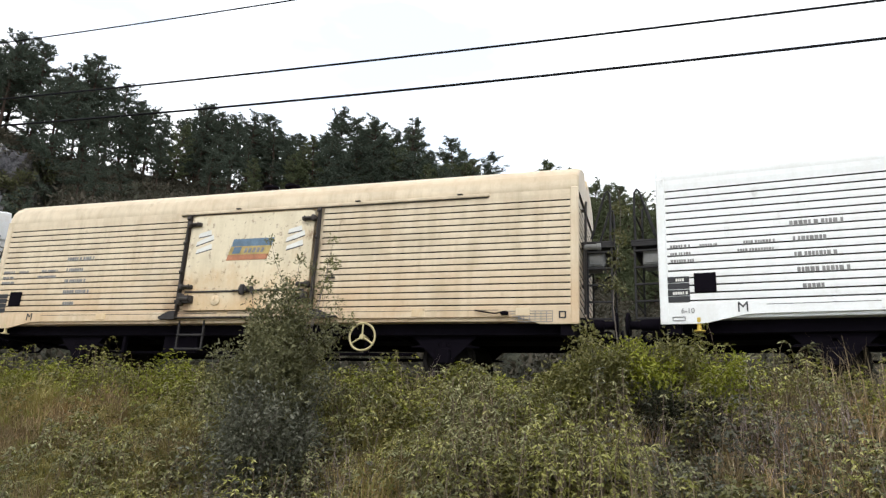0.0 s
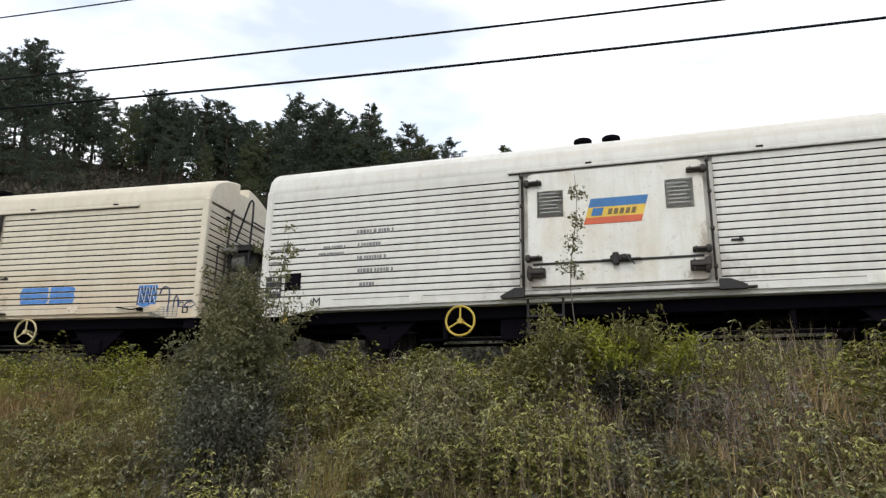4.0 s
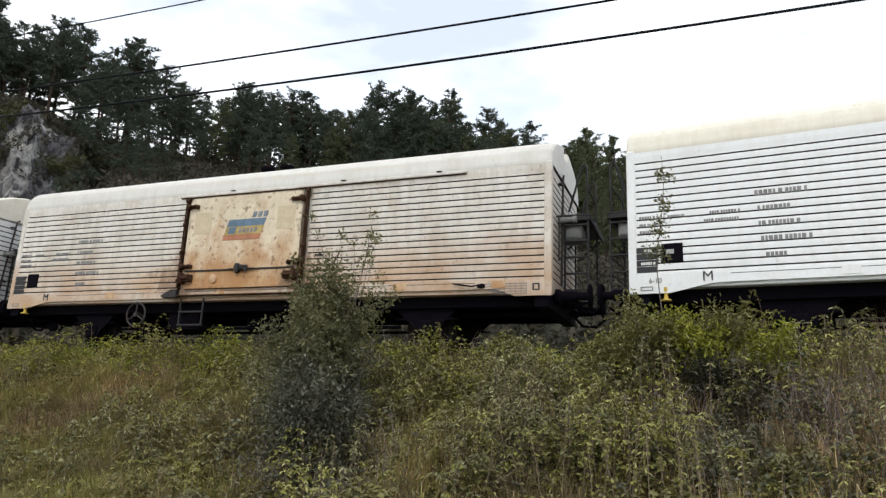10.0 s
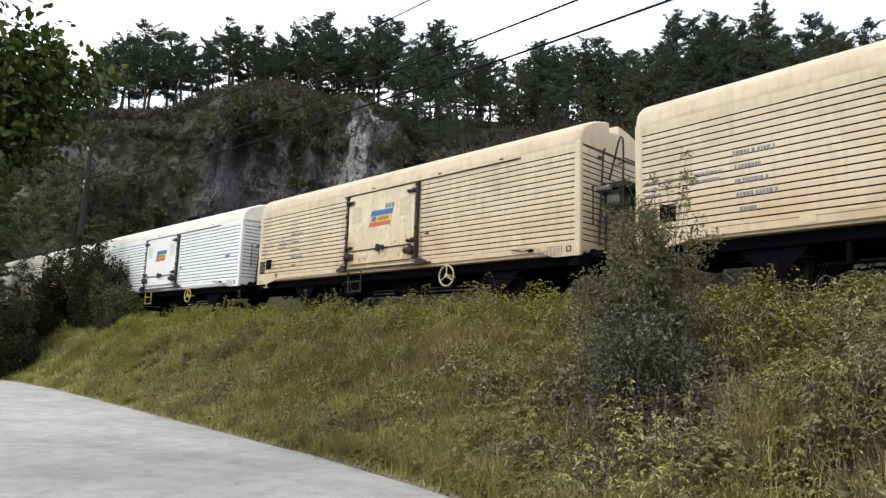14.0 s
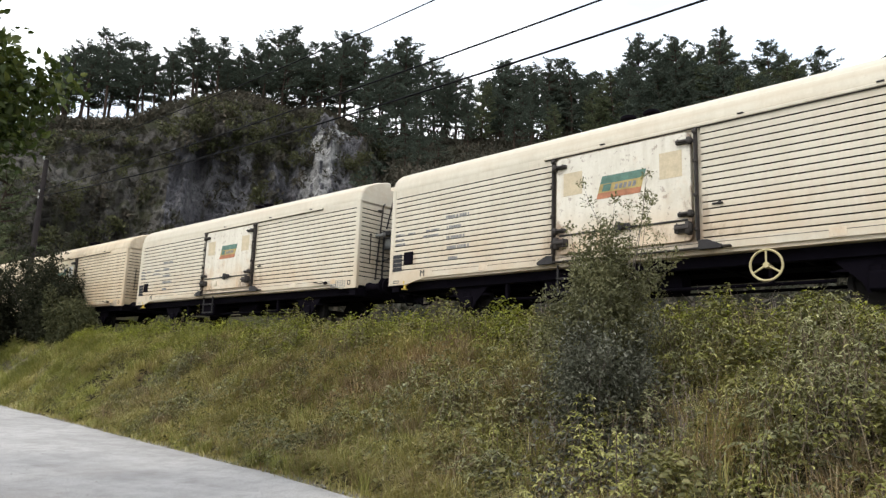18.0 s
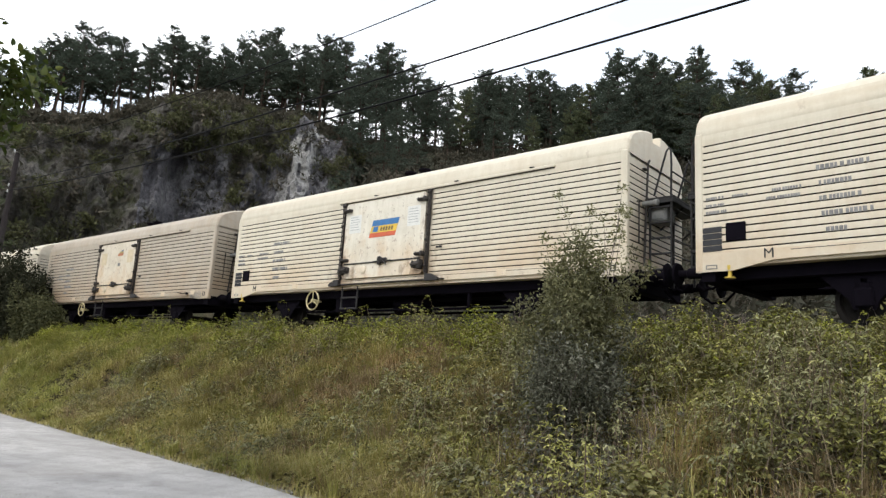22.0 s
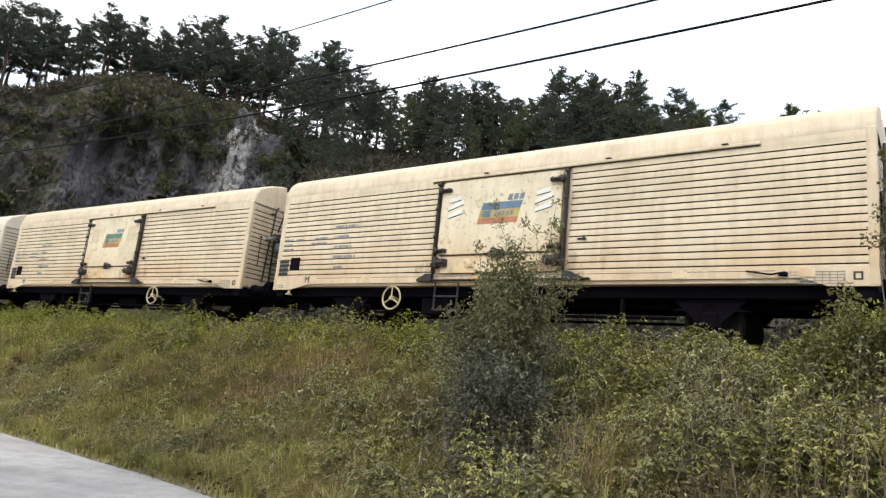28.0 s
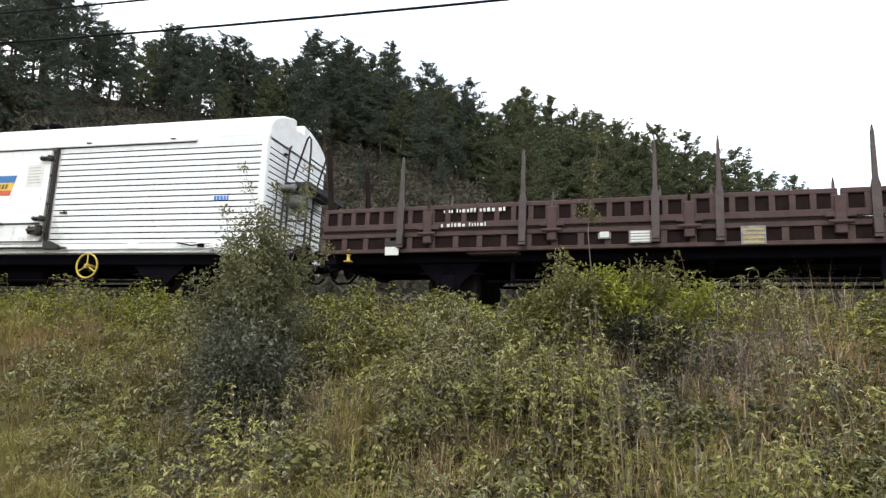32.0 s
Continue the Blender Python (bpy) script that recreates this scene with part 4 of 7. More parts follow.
def make_wheel():
    prof = [(-0.07, 0.0), (-0.07, 0.12), (-0.03, 0.14), (-0.02, 0.36), (-0.065, 0.385), (-0.065, 0.455), (0.05, 0.462), (0.055, 0.488), (0.075, 0.488), (0.075, 0.385), (0.02, 0.36), (0.03, 0.14), (0.07, 0.12), (0.07, 0.0)]
    b = Build().lathe((0, 0, 0), "y", prof, 28)
    for k in range(3):
        a = radians(120 * k)
        b.tube([(0.25 * math.cos(a), -0.04, 0.25 * math.sin(a)), (0.25 * math.cos(a), 0.04, 0.25 * math.sin(a))], 0.035, 8)
    return b


def make_axle():
    return Build().lathe((0, 0, 0), "y", [(-1.02, 0.06), (-0.8, 0.06), (-0.78, 0.09), (0.78, 0.09), (0.8, 0.06), (1.02, 0.06)], 14)


def make_buffer(sign, y):
    def make():
        s = sign
        prof = [(s * 0.0, 0.13), (s * 0.08, 0.13), (s * 0.10, 0.10), (s * 0.38, 0.095), (s * 0.40, 0.07), (s * 0.56, 0.07), (s * 0.565, 0.20), (s * 0.60, 0.215), (s * 0.62, 0.18)]
        return Build().lathe((s * (MID - 0.02), y, V(0.08)), "x", prof, 18)
    return make


def make_coupling(sign):
    def make():
        b = Build()
        s = sign
        b.box(min(s * (MID - 0.1), s * (MID + 0.3)), max(s * (MID - 0.1), s * (MID + 0.3)), -0.05, 0.05, V(0.0), V(0.14), 0.02)
        b.ring((s * (MID + 0.36), 0, V(0.02)), "y", 0.09, 0.025, 16, 6)
        b.tube([(s * (MID + 0.38), 0, V(-0.05)), (s * (MID + 0.5), 0, V(-0.1)), (s * (MID + 0.63), 0, V(0.02))], 0.03, 8)
        b.tube([(s * (MID), 0.35, V(-0.02)), (s * (MID + 0.25), 0.34, V(-0.28)), (s * (MID + 0.5), 0.3, V(-0.3)), (s * (MID + 0.62), 0.28, V(-0.2))], 0.025, 8)
        return b
    return make


def make_ladder(sign):
    """Ladder frame under the near edge of an end platform: two uprights and the rungs between them."""
    def make():
        b = Build()
        for y in (-0.50, 0.62):
            for x in (MID + 0.05, MID + 0.47):
                b.box(min(sign * x, sign * (x + 0.035)), max(sign * x, sign * (x + 0.035)), y - 0.02, y + 0.02, V(0.06), V(1.62), 0.004)
        for k in range(5):
            z = V(0.24 + 0.30 * k)
            b.box(min(sign * (MID + 0.05), sign * (MID + 0.5)), max(sign * (MID + 0.05), sign * (MID + 0.5)), -0.53, -0.49, z, z + 0.035, 0.006)
            b.tube([(sign * (MID + 0.49), -0.5, z), (sign * (MID + 0.49), 0.62, z)], 0.014, 6)
        return b
    return make


def make_railing(sign):
    """Slanting handrail hoops that rise from an end platform."""
    def make():
        b = Build()
        for y in (-0.48, 0.55):
            b.tube([(sign * (MID + x), y, V(v)) for x, v in ((0.47, 1.64), (0.48, 2.3), (0.47, 2.56), (0.43, 2.62), (0.38, 2.56), (0.14, 1.72))], 0.021, 8)
        b.tube([(sign * (MID + 0.48), -0.48, V(2.15)), (sign * (MID + 0.48), 0.55, V(2.15))], 0.016, 6)
        return b
    return make


def make_mark():
    b = Build()
    for u0, u1, v0, v1 in ((12.42, 12.54, 0.12, 0.14), (12.42, 12.54, 0.22, 0.24), (12.42, 12.445, 0.14, 0.22), (12.515, 12.54, 0.14, 0.22)):
        b.box(U(u0), U(u1), NEAR - 0.022, NEAR - 0.008, V(v0), V(v1), 0.002)
    return b


def make_grid():
    """Faint ruled table low on the side."""
    b = Build()
    for v in (0.06, 0.105, 0.15, 0.195, 0.24):
        b.box(U(11.55 + (0.25 - v)), U(12.32), NEAR - 0.019, NEAR - 0.008, V(v), V(v + 0.01), 0.001)
    for k in range(7):
        b.box(U(11.74 + 0.095 * k), U(11.75 + 0.095 * k), NEAR - 0.0185, NEAR - 0.008, V(0.06), V(0.25), 0.001)
    return b


def ends(sign, x0, x1):
    return min(sign * x0, sign * x1), max(sign * x0, sign * x1)


def make_platform(sign):
    def make():
        b = Build()
        b.box(*ends(sign, MID - 0.02, MID + 0.54), -0.55, 1.24, V(1.61), V(1.65), 0.008)
        b.box(*ends(sign, MID + 0.50, MID + 0.54), -0.55, 1.24, V(1.53), V(1.61), 0.008)
        b.box(*ends(sign, MID - 0.02, MID + 0.50), -0.55, -0.52, V(1.53), V(1.61), 0.008)
        return b
    return make


def make_bracket(sign, y):
    return lambda: Build().tube([(sign * (MID + 0.01), y, V(1.15)), (sign * (MID + 0.47), y, V(1.56))], 0.02, 8)


def make_cabinet(sign):
    def make():
        b = Build().box(*ends(sign, MID - 0.01, MID + 0.36), -0.46, 0.02, V(1.20), V(1.50), 0.025)
        b.box(*ends(sign, MID + 0.02, MID + 0.32), -0.475, -0.45, V(1.24), V(1.46), 0.006)
        b.box(*ends(sign, MID + 0.35, MID + 0.37), -0.40, -0.04, V(1.25), V(1.45), 0.006)
        return b
    return make


def make_pipe():
    b = Build()
    x = MID + 0.05
    b.tube([(x, -0.72, V(0.3)), (x, -0.66, V(1.2)), (x, -0.56, V(2.34)), (x, -0.50, V(2.42))], 0.022, 8)
    b.tube([(x, -0.95, V(0.7)), (x, -0.95, V(1.5))], 0.014, 6)
    b.tube([(x - 0.05, -0.95, V(1.5)), (x, -0.95, V(1.52)), (x + 0.03, -0.95, V(1.48))], 0.014, 6)
    for v in (0.8, 1.5, 2.2):
        b.box(x - 0.07, x, -0.68, -0.56, V(v), V(v + 0.03), 0.004)
    return b


def make_vent(u):
    def make():
        return Build().lathe((U(u), NEAR + 1.35, V(3.05)), "z", [(0, 0.14), (0.21, 0.14), (0.215, 0.10), (0.275, 0.10), (0.28, 0.165), (0.30, 0.175), (0.335, 0.165), (0.345, 0.12), (0.345, 0.0)], 20)
    return make


def make_tool():
    b = Build()
    b.tube([(U(11.0), NEAR - 0.05, V(0.26)), (U(11.35), NEAR - 0.07, V(0.2)), (U(11.55), NEAR - 0.05, V(0.24))], 0.014, 8)
    b.box(U(11.45), U(11.58), NEAR - 0.07, NEAR - 0.01, V(0.18), V(0.24), 0.01)
    return b


def blob(cu, cv, w, h, seed, n=40, jag=0.16):
    pts = []
    for k in range(n):
        a = 2 * math.pi * k / n
        r = 1 + jag * noise.noise((math.cos(a) * 2.1 + seed, math.sin(a) * 2.1, seed * 0.7))
        ca, sa = math.cos(a), math.sin(a)
        sq = max(abs(ca), abs(sa)) ** -0.75
        pts.append((U(cu + w / 2 * ca * r * sq), V(cv + h / 2 * sa * r * sq)))
    return pts


MAKERS = {
    "body": make_core, "left_side_panel": lambda: make_side(0.1, 4.87), "right_side_panel": lambda: make_side(7.95, BODY - 0.1), "rear_side_panel": lambda: make_side(0.1, BODY - 0.1),
    "end_l": lambda: make_end(-1), "end_r": lambda: make_end(1), "roof": make_roof, "sill": make_sill, "corner_l": lambda: make_corner(0), "corner_r": lambda: make_corner(1),
    "door": make_door, "door_rail": bar(4.70, 11.17, 2.296, 2.310, -0.035, 0.0), "rail_cover": bar(4.68, 11.19, 2.312, 2.366, -0.05, 0.0), "lower_rail": bar(4.55, 8.42, 0.165, 0.195, -0.09, 0.0), "seam": bar(5.1, 7.72, 0.668, 0.70, -0.10, -0.06, 0.006),
    "post_l": make_post(4.93), "post_r": make_post(7.87), "lock": make_lock, "disc": make_disc,
    "foot_l": make_foot(4.58, 4.95), "foot_r": make_foot(7.9, 8.28), "tank": make_tank, "box": make_box,
    "steps": make_steps, "hook": make_hook(0.55), "panel_label": bar(0.58, 0.70, 0.62, 0.69, -0.027, -0.015, 0.002), "plate_text": make_lettering([(0.19, 0.46, 0.2, 0.045), (0.24, 0.67, 0.14, 0.045)], 0.02, 0.017), "mark": make_mark, "outline_mark": make_outline_mark, "grid": make_grid, "roll": lambda: Build().lathe((MID + 0.02, -0.72, V(1.50)), "x", [(0, 0.05), (0.22, 0.05), (0.24, 0.065), (0.30, 0.065), (0.31, 0.0)], 16), "pipe": make_pipe,
    "tool": make_tool, "plates": make_plates, "data_panel": bar(0.51, 0.83, 0.49, 0.79, -0.022, 0.01, 0.006),
    "letters_a": make_lettering(ROWS_A), "letters_b": make_lettering(ROWS_B), "letters_c": make_lettering(ROWS_C, 0.02), "sign_l": bar(5.19, 5.62, 1.47, 1.93, -0.08, -0.07, 0.002), "sign_r": bar(7.22, 7.64, 1.47, 1.95, -0.08, -0.07, 0.002),
    "sill_seam": bar(1.5, 11.4, 0.262, 0.272, -0.015, 0.0, 0.002),
}
for side, u in (("l", 5.12), ("r", 7.70)):
    MAKERS["clamp_top_" + side] = make_clamp(u, 2.07, 0.30, 0.075, 0.14)
    MAKERS["clamp_mid_" + side] = make_clamp(u, 0.78, 0.28, 0.075, 0.14)
    MAKERS["clamp_low_" + side] = make_clamp(u + (0.04 if side == "l" else -0.04), 0.53, 0.30, 0.15, 0.17)
for x in (-4.0, 4.0):
    for y in (-1, 1):
        MAKERS[f"guard{x}{y}"], MAKERS[f"spring{x}{y}"], MAKERS[f"axlebox{x}{y}"] = make_guard(x, 1.02 * y), make_spring(x, 0.97 * y), make_axlebox(x, 1.0 * y)
for s in (-1, 1):
    MAKERS[f"coupling{s}"] = make_coupling(s)
    for y in (-0.875, 0.875):
        MAKERS[f"buffer{s}{y}"] = make_buffer(s, y)
for u in (3.85, 8.93):
    MAKERS[f"handwheel{u}"] = make_handwheel(u)
for u in (5.84, 6.36):
    MAKERS[f"vent{u}"] = make_vent(u)
for k, u in enumerate((6.0, 8.6, 10.6)):
    MAKERS[f"clip{k}"] = bar(u, u + 0.10, 2.368, 2.388, -0.07, -0.005, 0.004)
for k, u in enumerate((2.95, 5.85, 9.85, 11.7)):
    MAKERS[f"patch{k}"] = bar(u, u + 0.24, 0.165 if u < 11 else 0.17, 0.30, -0.02, 0.0, 0.003)
ROOF_HOOKS = (0.55, 2.1, 2.8, 3.4, 7.5)
for k, u in enumerate(ROOF_HOOKS):
    MAKERS[f"roof_hook{k}"] = lambda u=u: Build().tube([(U(u), NEAR + 0.30, V(2.85)), (U(u + 0.02), NEAR + 0.29, V(2.872)), (U(u + 0.09), NEAR + 0.285, V(2.875)), (U(u + 0.16), NEAR + 0.29, V(2.872)), (U(u + 0.18), NEAR + 0.30, V(2.85))], 0.011, 6)
MAKERS["latch"] = lambda: Build().box(U(8.12), U(8.30), NEAR - 0.03, NEAR - 0.002, V(0.90), V(0.935), 0.008).lathe((U(8.26), NEAR - 0.03, V(0.917)), "y", [(0, 0.03), (-0.02, 0.03), (-0.03, 0.015)], 10)
MAKERS["wheel"], MAKERS["axle"] = make_wheel, make_axle
for k, (name, make) in enumerate(UNDER):
    MAKERS[f"under{k}"] = make
for s in (-1, 1):
    MAKERS[f"ladder{s}"], MAKERS[f"platform{s}"], MAKERS[f"cabinet{s}"], MAKERS[f"railing{s}"] = make_ladder(s), make_platform(s), make_cabinet(s), make_railing(s)
    for y in (0.1, 1.2):
        MAKERS[f"bracket{s}{y}"] = make_bracket(s, y)
SMOOTH = {"roof": 32, "tank": 40, "wheel": 40, "axle": 40, "pipe": 50, "disc": 40, "hook": 40}
for k in list(MAKERS):
    if k.startswith(("handwheel", "vent", "buffer", "coupling", "post", "clamp", "railing")):
        SMOOTH[k] = 45


def put(key, name, material, parent, label=""):
    return part(name, shared(key, material, MAKERS[key], SMOOTH.get(key, 0.0)), None, parent, label)


def running_gear(w):
    """Wheels, springs, buffers and couplings, the same under every wagon."""
    sets = []
    for x in (-4.0, 4.0):
        for y in (-1, 1):
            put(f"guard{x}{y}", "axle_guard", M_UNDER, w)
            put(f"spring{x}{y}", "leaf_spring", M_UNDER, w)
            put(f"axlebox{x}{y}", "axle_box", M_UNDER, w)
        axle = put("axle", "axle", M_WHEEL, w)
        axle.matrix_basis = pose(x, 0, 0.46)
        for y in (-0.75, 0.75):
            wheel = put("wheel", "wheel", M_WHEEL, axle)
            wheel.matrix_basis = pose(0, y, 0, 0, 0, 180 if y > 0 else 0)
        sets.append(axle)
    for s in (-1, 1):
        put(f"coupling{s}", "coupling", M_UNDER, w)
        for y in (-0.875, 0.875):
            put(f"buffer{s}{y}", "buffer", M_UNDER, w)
    return sets


def logo_parts(door, kind, crest=False):
    if kind == "torn":
        for name, u, v, w, h, m in (("red_scrap", 6.44, 1.76, 0.40, 0.10, M_RED2), ("yellow_scrap", 6.56, 1.86, 0.27, 0.06, M_GOLD2), ("dark_scrap", 6.70, 1.92, 0.14, 0.05, M_BLUE2)):
            part(name, shared("torn_" + name, m, lambda u=u, v=v, w=w, h=h: slant(u, v, w, h, h * 0.8, 0.07, 0.082)), None, door, "torn remnant of the logo")
        for k in range(2):
            part("small_figure", shared(f"small_figure{k}", M_INK, lambda k=k: Build().box(U(6.56 + 0.1 * k), U(6.63 + 0.1 * k), NEAR - 0.084, NEAR - 0.07, V(1.38), V(1.50), 0.002)), None, door)
        return
    blue, gold, red, mark = {"bright": (M_BLUE, M_GOLD, M_RED, M_BLUE), "faded": (M_BLUE2, M_GOLD2, M_RED2, M_BLUE2), "green": (M_GREEN2, M_GOLD2, M_RED2, M_GREEN2)}[kind]
    for name, v, h, lean, material in (("red_stripe", 1.30, 0.11, 0.032, red), ("yellow_stripe", 1.41, 0.17, 0.049, gold), ("blue_stripe", 1.58, 0.15, 0.044, blue)):
        me = shared("logo_" + name, material, lambda v=v, h=h, lean=lean: slant(5.94 + (v - 1.30) * 0.29, v, 0.90, h, lean, 0.07, 0.082))
        part(name, me, None, door, "slanted " + name.split("_")[0] + " logo stripe")
    part("logo_mark", shared("logo_mark", mark, lambda: slant(6.06, 1.435, 0.17, 0.13, 0.038, 0.08, 0.085)), None, door)

    def bars():
        b = Build()
        for k in range(5):
            u = 6.32 + 0.092 * k
            b.plate([(U(u), V(1.445)), (U(u + 0.062), V(1.445)), (U(u + 0.088), V(1.54)), (U(u + 0.026), V(1.54))], NEAR - 0.085, NEAR - 0.08)
        return b
    if crest:
        def letters():
            b = Build()
            for k in range(3):
                u = 6.62 + 0.13 * k
                b.plate([(U(u), V(1.755)), (U(u + 0.095), V(1.755)), (U(u + 0.125), V(1.875)), (U(u + 0.03), V(1.875))], NEAR - 0.082, NEAR - 0.07)
            return b
        part("logo_crest", shared("logo_crest", M_CREST, letters), None, door, "small grey emblem over the logo")
    part("logo_lettering", shared("logo_bars", M_INK if kind != "bright" else M_LOGO_INK, bars), None, door)


def paper_lines(u):
    def make():
        b = Build()
        for k in range(6):
            b.box(U(u + 0.04), U(u + 0.38 - 0.03 * (k % 3)), NEAR - 0.084, NEAR - 0.079, V(1.55 + 0.065 * k), V(1.565 + 0.065 * k), 0.001)
        return b
    return make


def graffiti(w):
    def strokes(cu, cv, wd, ht, n, seed, shift=0.0):
        def make():
            b = Build()
            rng = random.Random(seed)
            for k in range(n):
                u0 = cu - wd / 2 + wd * (k + 0.5) / n
                pts = []
                for du, dv in ((-0.45, -0.42), (-0.35, rng.uniform(0.2, 0.45)), (0.1, rng.uniform(0.3, 0.48)), (0.35, 0.1), (-0.1, rng.uniform(-0.1, 0.05)), (0.45, -0.4)):
                    pts.append((U(u0 + wd / n * (du + rng.uniform(-0.1, 0.1)) + shift), NEAR - 0.012 - shift * 0.2, V(cv + ht * dv + shift)))
                b.tube(pts, 0.009 if shift else 0.013, 5)
            return b
        return make

    def fill(cu, cv, wd, ht, seed):
        """Sprayed patch, rib by rib, so that the grooves stay open."""
        def make():
            pts = blob(cu, cv, wd, ht, seed)

            def reach(z):
                xs = [a[0] + (b[0] - a[0]) * (z - a[1]) / (b[1] - a[1]) for a, b in zip(pts, pts[1:] + pts[:1]) if (a[1] - z) * (b[1] - z) < 0]
                return (min(xs), max(xs)) if xs else None
            b = Build()
            edges = [0.16] + [g for g in GROOVES if g < 1.4]
            for g0, g1 in zip(edges, edges[1:]):
                rows = [(z, reach(z)) for z in np.linspace(V(g0 + 0.016), V(g1 - 0.019), 5)]
                rows = [(z, r) for z, r in rows if r]
                if len(rows) > 1:
                    low = 0.012 if g0 < 0.2 else 0.0
                    b.plate([(r[0], z) for z, r in rows] + [(r[1], z) for z, r in rows[::-1]], NEAR - 0.006 - low, NEAR + 0.01)
            return b
        return make
    for cu, cv, wd, ht, m, seed, n in ((3.35, 0.47, 1.75, 0.52, M_SPRAY, 1.0, 9), (9.02, 0.52, 0.66, 0.40, M_SPRAY2, 4.0, 0), (9.68, 0.52, 0.58, 0.40, M_SPRAY2, 7.0, 0), (11.62, 0.48, 0.42, 0.44, M_SPRAY2, 11.0, 3)):
        g = part("graffiti", shared(f"spray{seed}", m, fill(cu, cv, wd, ht, seed)), None, w, "blue sprayed graffiti")
        if n:
            tagged(part("graffiti_outline", shared(f"stroke{seed}", M_SPRAYD, strokes(cu, cv, wd * 0.98, ht, n, int(seed))), None, g), kind="stuff")
            tagged(part("graffiti_highlight", shared(f"light{seed}", M_SPRAYW, strokes(cu, cv, wd * 0.94, ht * 0.9, n, int(seed), 0.022)), None, g), kind="stuff")

    def scrawl():
        b = Build()
        for path in (((11.9, 0.5), (11.93, 0.6), (12.0, 0.65), (12.08, 0.62), (12.11, 0.5), (12.11, 0.3), (12.1, 0.14)),
                     ((12.22, 0.22), (12.23, 0.4), (12.27, 0.47), (12.31, 0.4), (12.32, 0.24)), ((12.34, 0.25), (12.34, 0.33), (12.43, 0.33), (12.43, 0.24), (12.34, 0.25)),
                     ((12.45, 0.26), (12.52, 0.34), (12.62, 0.34), (12.7, 0.28), (12.6, 0.23), (12.46, 0.25))):
            b.tube([(U(u), NEAR - 0.016, V(v)) for u, v in path], 0.011, 6)
        return b
    part("graffiti_line", shared("scrawl", M_SPRAYD, scrawl), None, w)


def build_reefer(number, style, wheel_u, logo, step_yellow=False, spray=False, signs=True):
    panel, dp = STYLES[style]
    fit = M_RUSTY_FIT if style in ("rusty", "scabby") else M_FIT
    words = {"white": "clean white", "grey": "greyed white", "cream": "dusty cream", "tan": "dull tan", "beige": "stained beige", "rusty": "rust-stained white", "scabby": "rust-streaked white"}[style]
    extra = " with blue graffiti" if spray else ""
    w = thing("refrigerator_wagon", f"{words} ribbed refrigerator wagon{extra} on the track", "railway wagon", "refrigerator wagons of the train")
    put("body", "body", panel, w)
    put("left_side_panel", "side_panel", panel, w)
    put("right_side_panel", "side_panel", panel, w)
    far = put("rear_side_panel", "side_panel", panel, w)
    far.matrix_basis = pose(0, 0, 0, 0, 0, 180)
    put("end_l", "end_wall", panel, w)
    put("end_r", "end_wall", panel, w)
    roof = put("roof", "roof", STYLES["grey"][0] if style in ("rusty", "scabby") else M_ROOF_CREAM if number in (5, 7) else panel, w)
    for u in (5.84, 6.36):
        put(f"vent{u}", "roof_vent", M_UNDER, roof, "black mushroom roof vent")
    if style in ("rusty", "scabby"):
        for k in range(len(ROOF_HOOKS)):
            put(f"roof_hook{k}", "roof_hook", M_DARKFIT, roof)
    put("latch", "latch", M_DARKFIT, w)
    sill = put("sill", "sill", panel, w)
    put("sill_seam", "sill_seam", M_FIT, sill)
    far = put("sill", "sill", panel, w)
    far.matrix_basis = pose(0, 0, 0, 0, 0, 180)
    put("corner_l", "corner_post", panel, w)
    put("corner_r", "corner_post", panel, w)
    door = put("door", "door", dp, w, "plain sliding door with a striped logo")
    logo_parts(door, logo, number in (2, 5, 6, 8, 9, 12, 14, 16, 17))
    put("seam", "door_bar", M_DARKFIT, door)
    put("lock", "lock", M_DARKFIT, door, "dark lock box")
    put("disc", "round_hatch", dp, door)
    for side in "lr":
        for level in ("top", "mid", "low"):
            put(f"clamp_{level}_{side}", "hinge_clamp", fit, door)
        put("post_" + side, "door_post", fit, w)
        put("foot_" + side, "rail_bracket", M_DARKFIT, w)
        if signs == "torn":
            for k, (du, dv, w0, lean) in enumerate(((0.02, 0.0, 0.36, 0.09), (0.0, 0.16, 0.40, 0.12), (0.03, 0.33, 0.30, 0.05))):
                u0 = (5.19 if side == "l" else 7.22) + du
                strip = shared(f"strip{side}{k}", M_PAPER, lambda u0=u0, dv=dv, w0=w0, lean=lean: Build().plate([(U(u0), V(1.47 + dv)), (U(u0 + w0), V(1.47 + dv + lean)), (U(u0 + w0 - 0.02), V(1.57 + dv + lean)), (U(u0 + 0.015), V(1.55 + dv))], NEAR - 0.08, NEAR - 0.07))
                part("torn_placard", strip, None, door, "torn strip of a white paper placard")
                # black strip under each torn piece, drawn in as its shadow
                edge = shared(f"strip_shadow{side}{k}", M_BLACK, lambda u0=u0, dv=dv, w0=w0, lean=lean: Build().plate([(U(u0 + 0.01), V(1.455 + dv)), (U(u0 + w0), V(1.45 + dv + lean)), (U(u0 + w0), V(1.472 + dv + lean)), (U(u0), V(1.472 + dv))], NEAR - 0.079, NEAR - 0.07))
                part("torn_edge", edge, None, door)
        elif signs == "lined" or style in ("white", "grey"):
            put("sign_" + side, "placard", M_PAPER, door, "white paper placard")
            tagged(part("placard_print", shared("lines" + side, M_FAINT, paper_lines(5.19 if side == "l" else 7.22)), None, door), kind="stuff")
        if not signs and style != "white":
            put("sign_" + side, "placard", M_TAN, door, "yellowed bare placard patch")
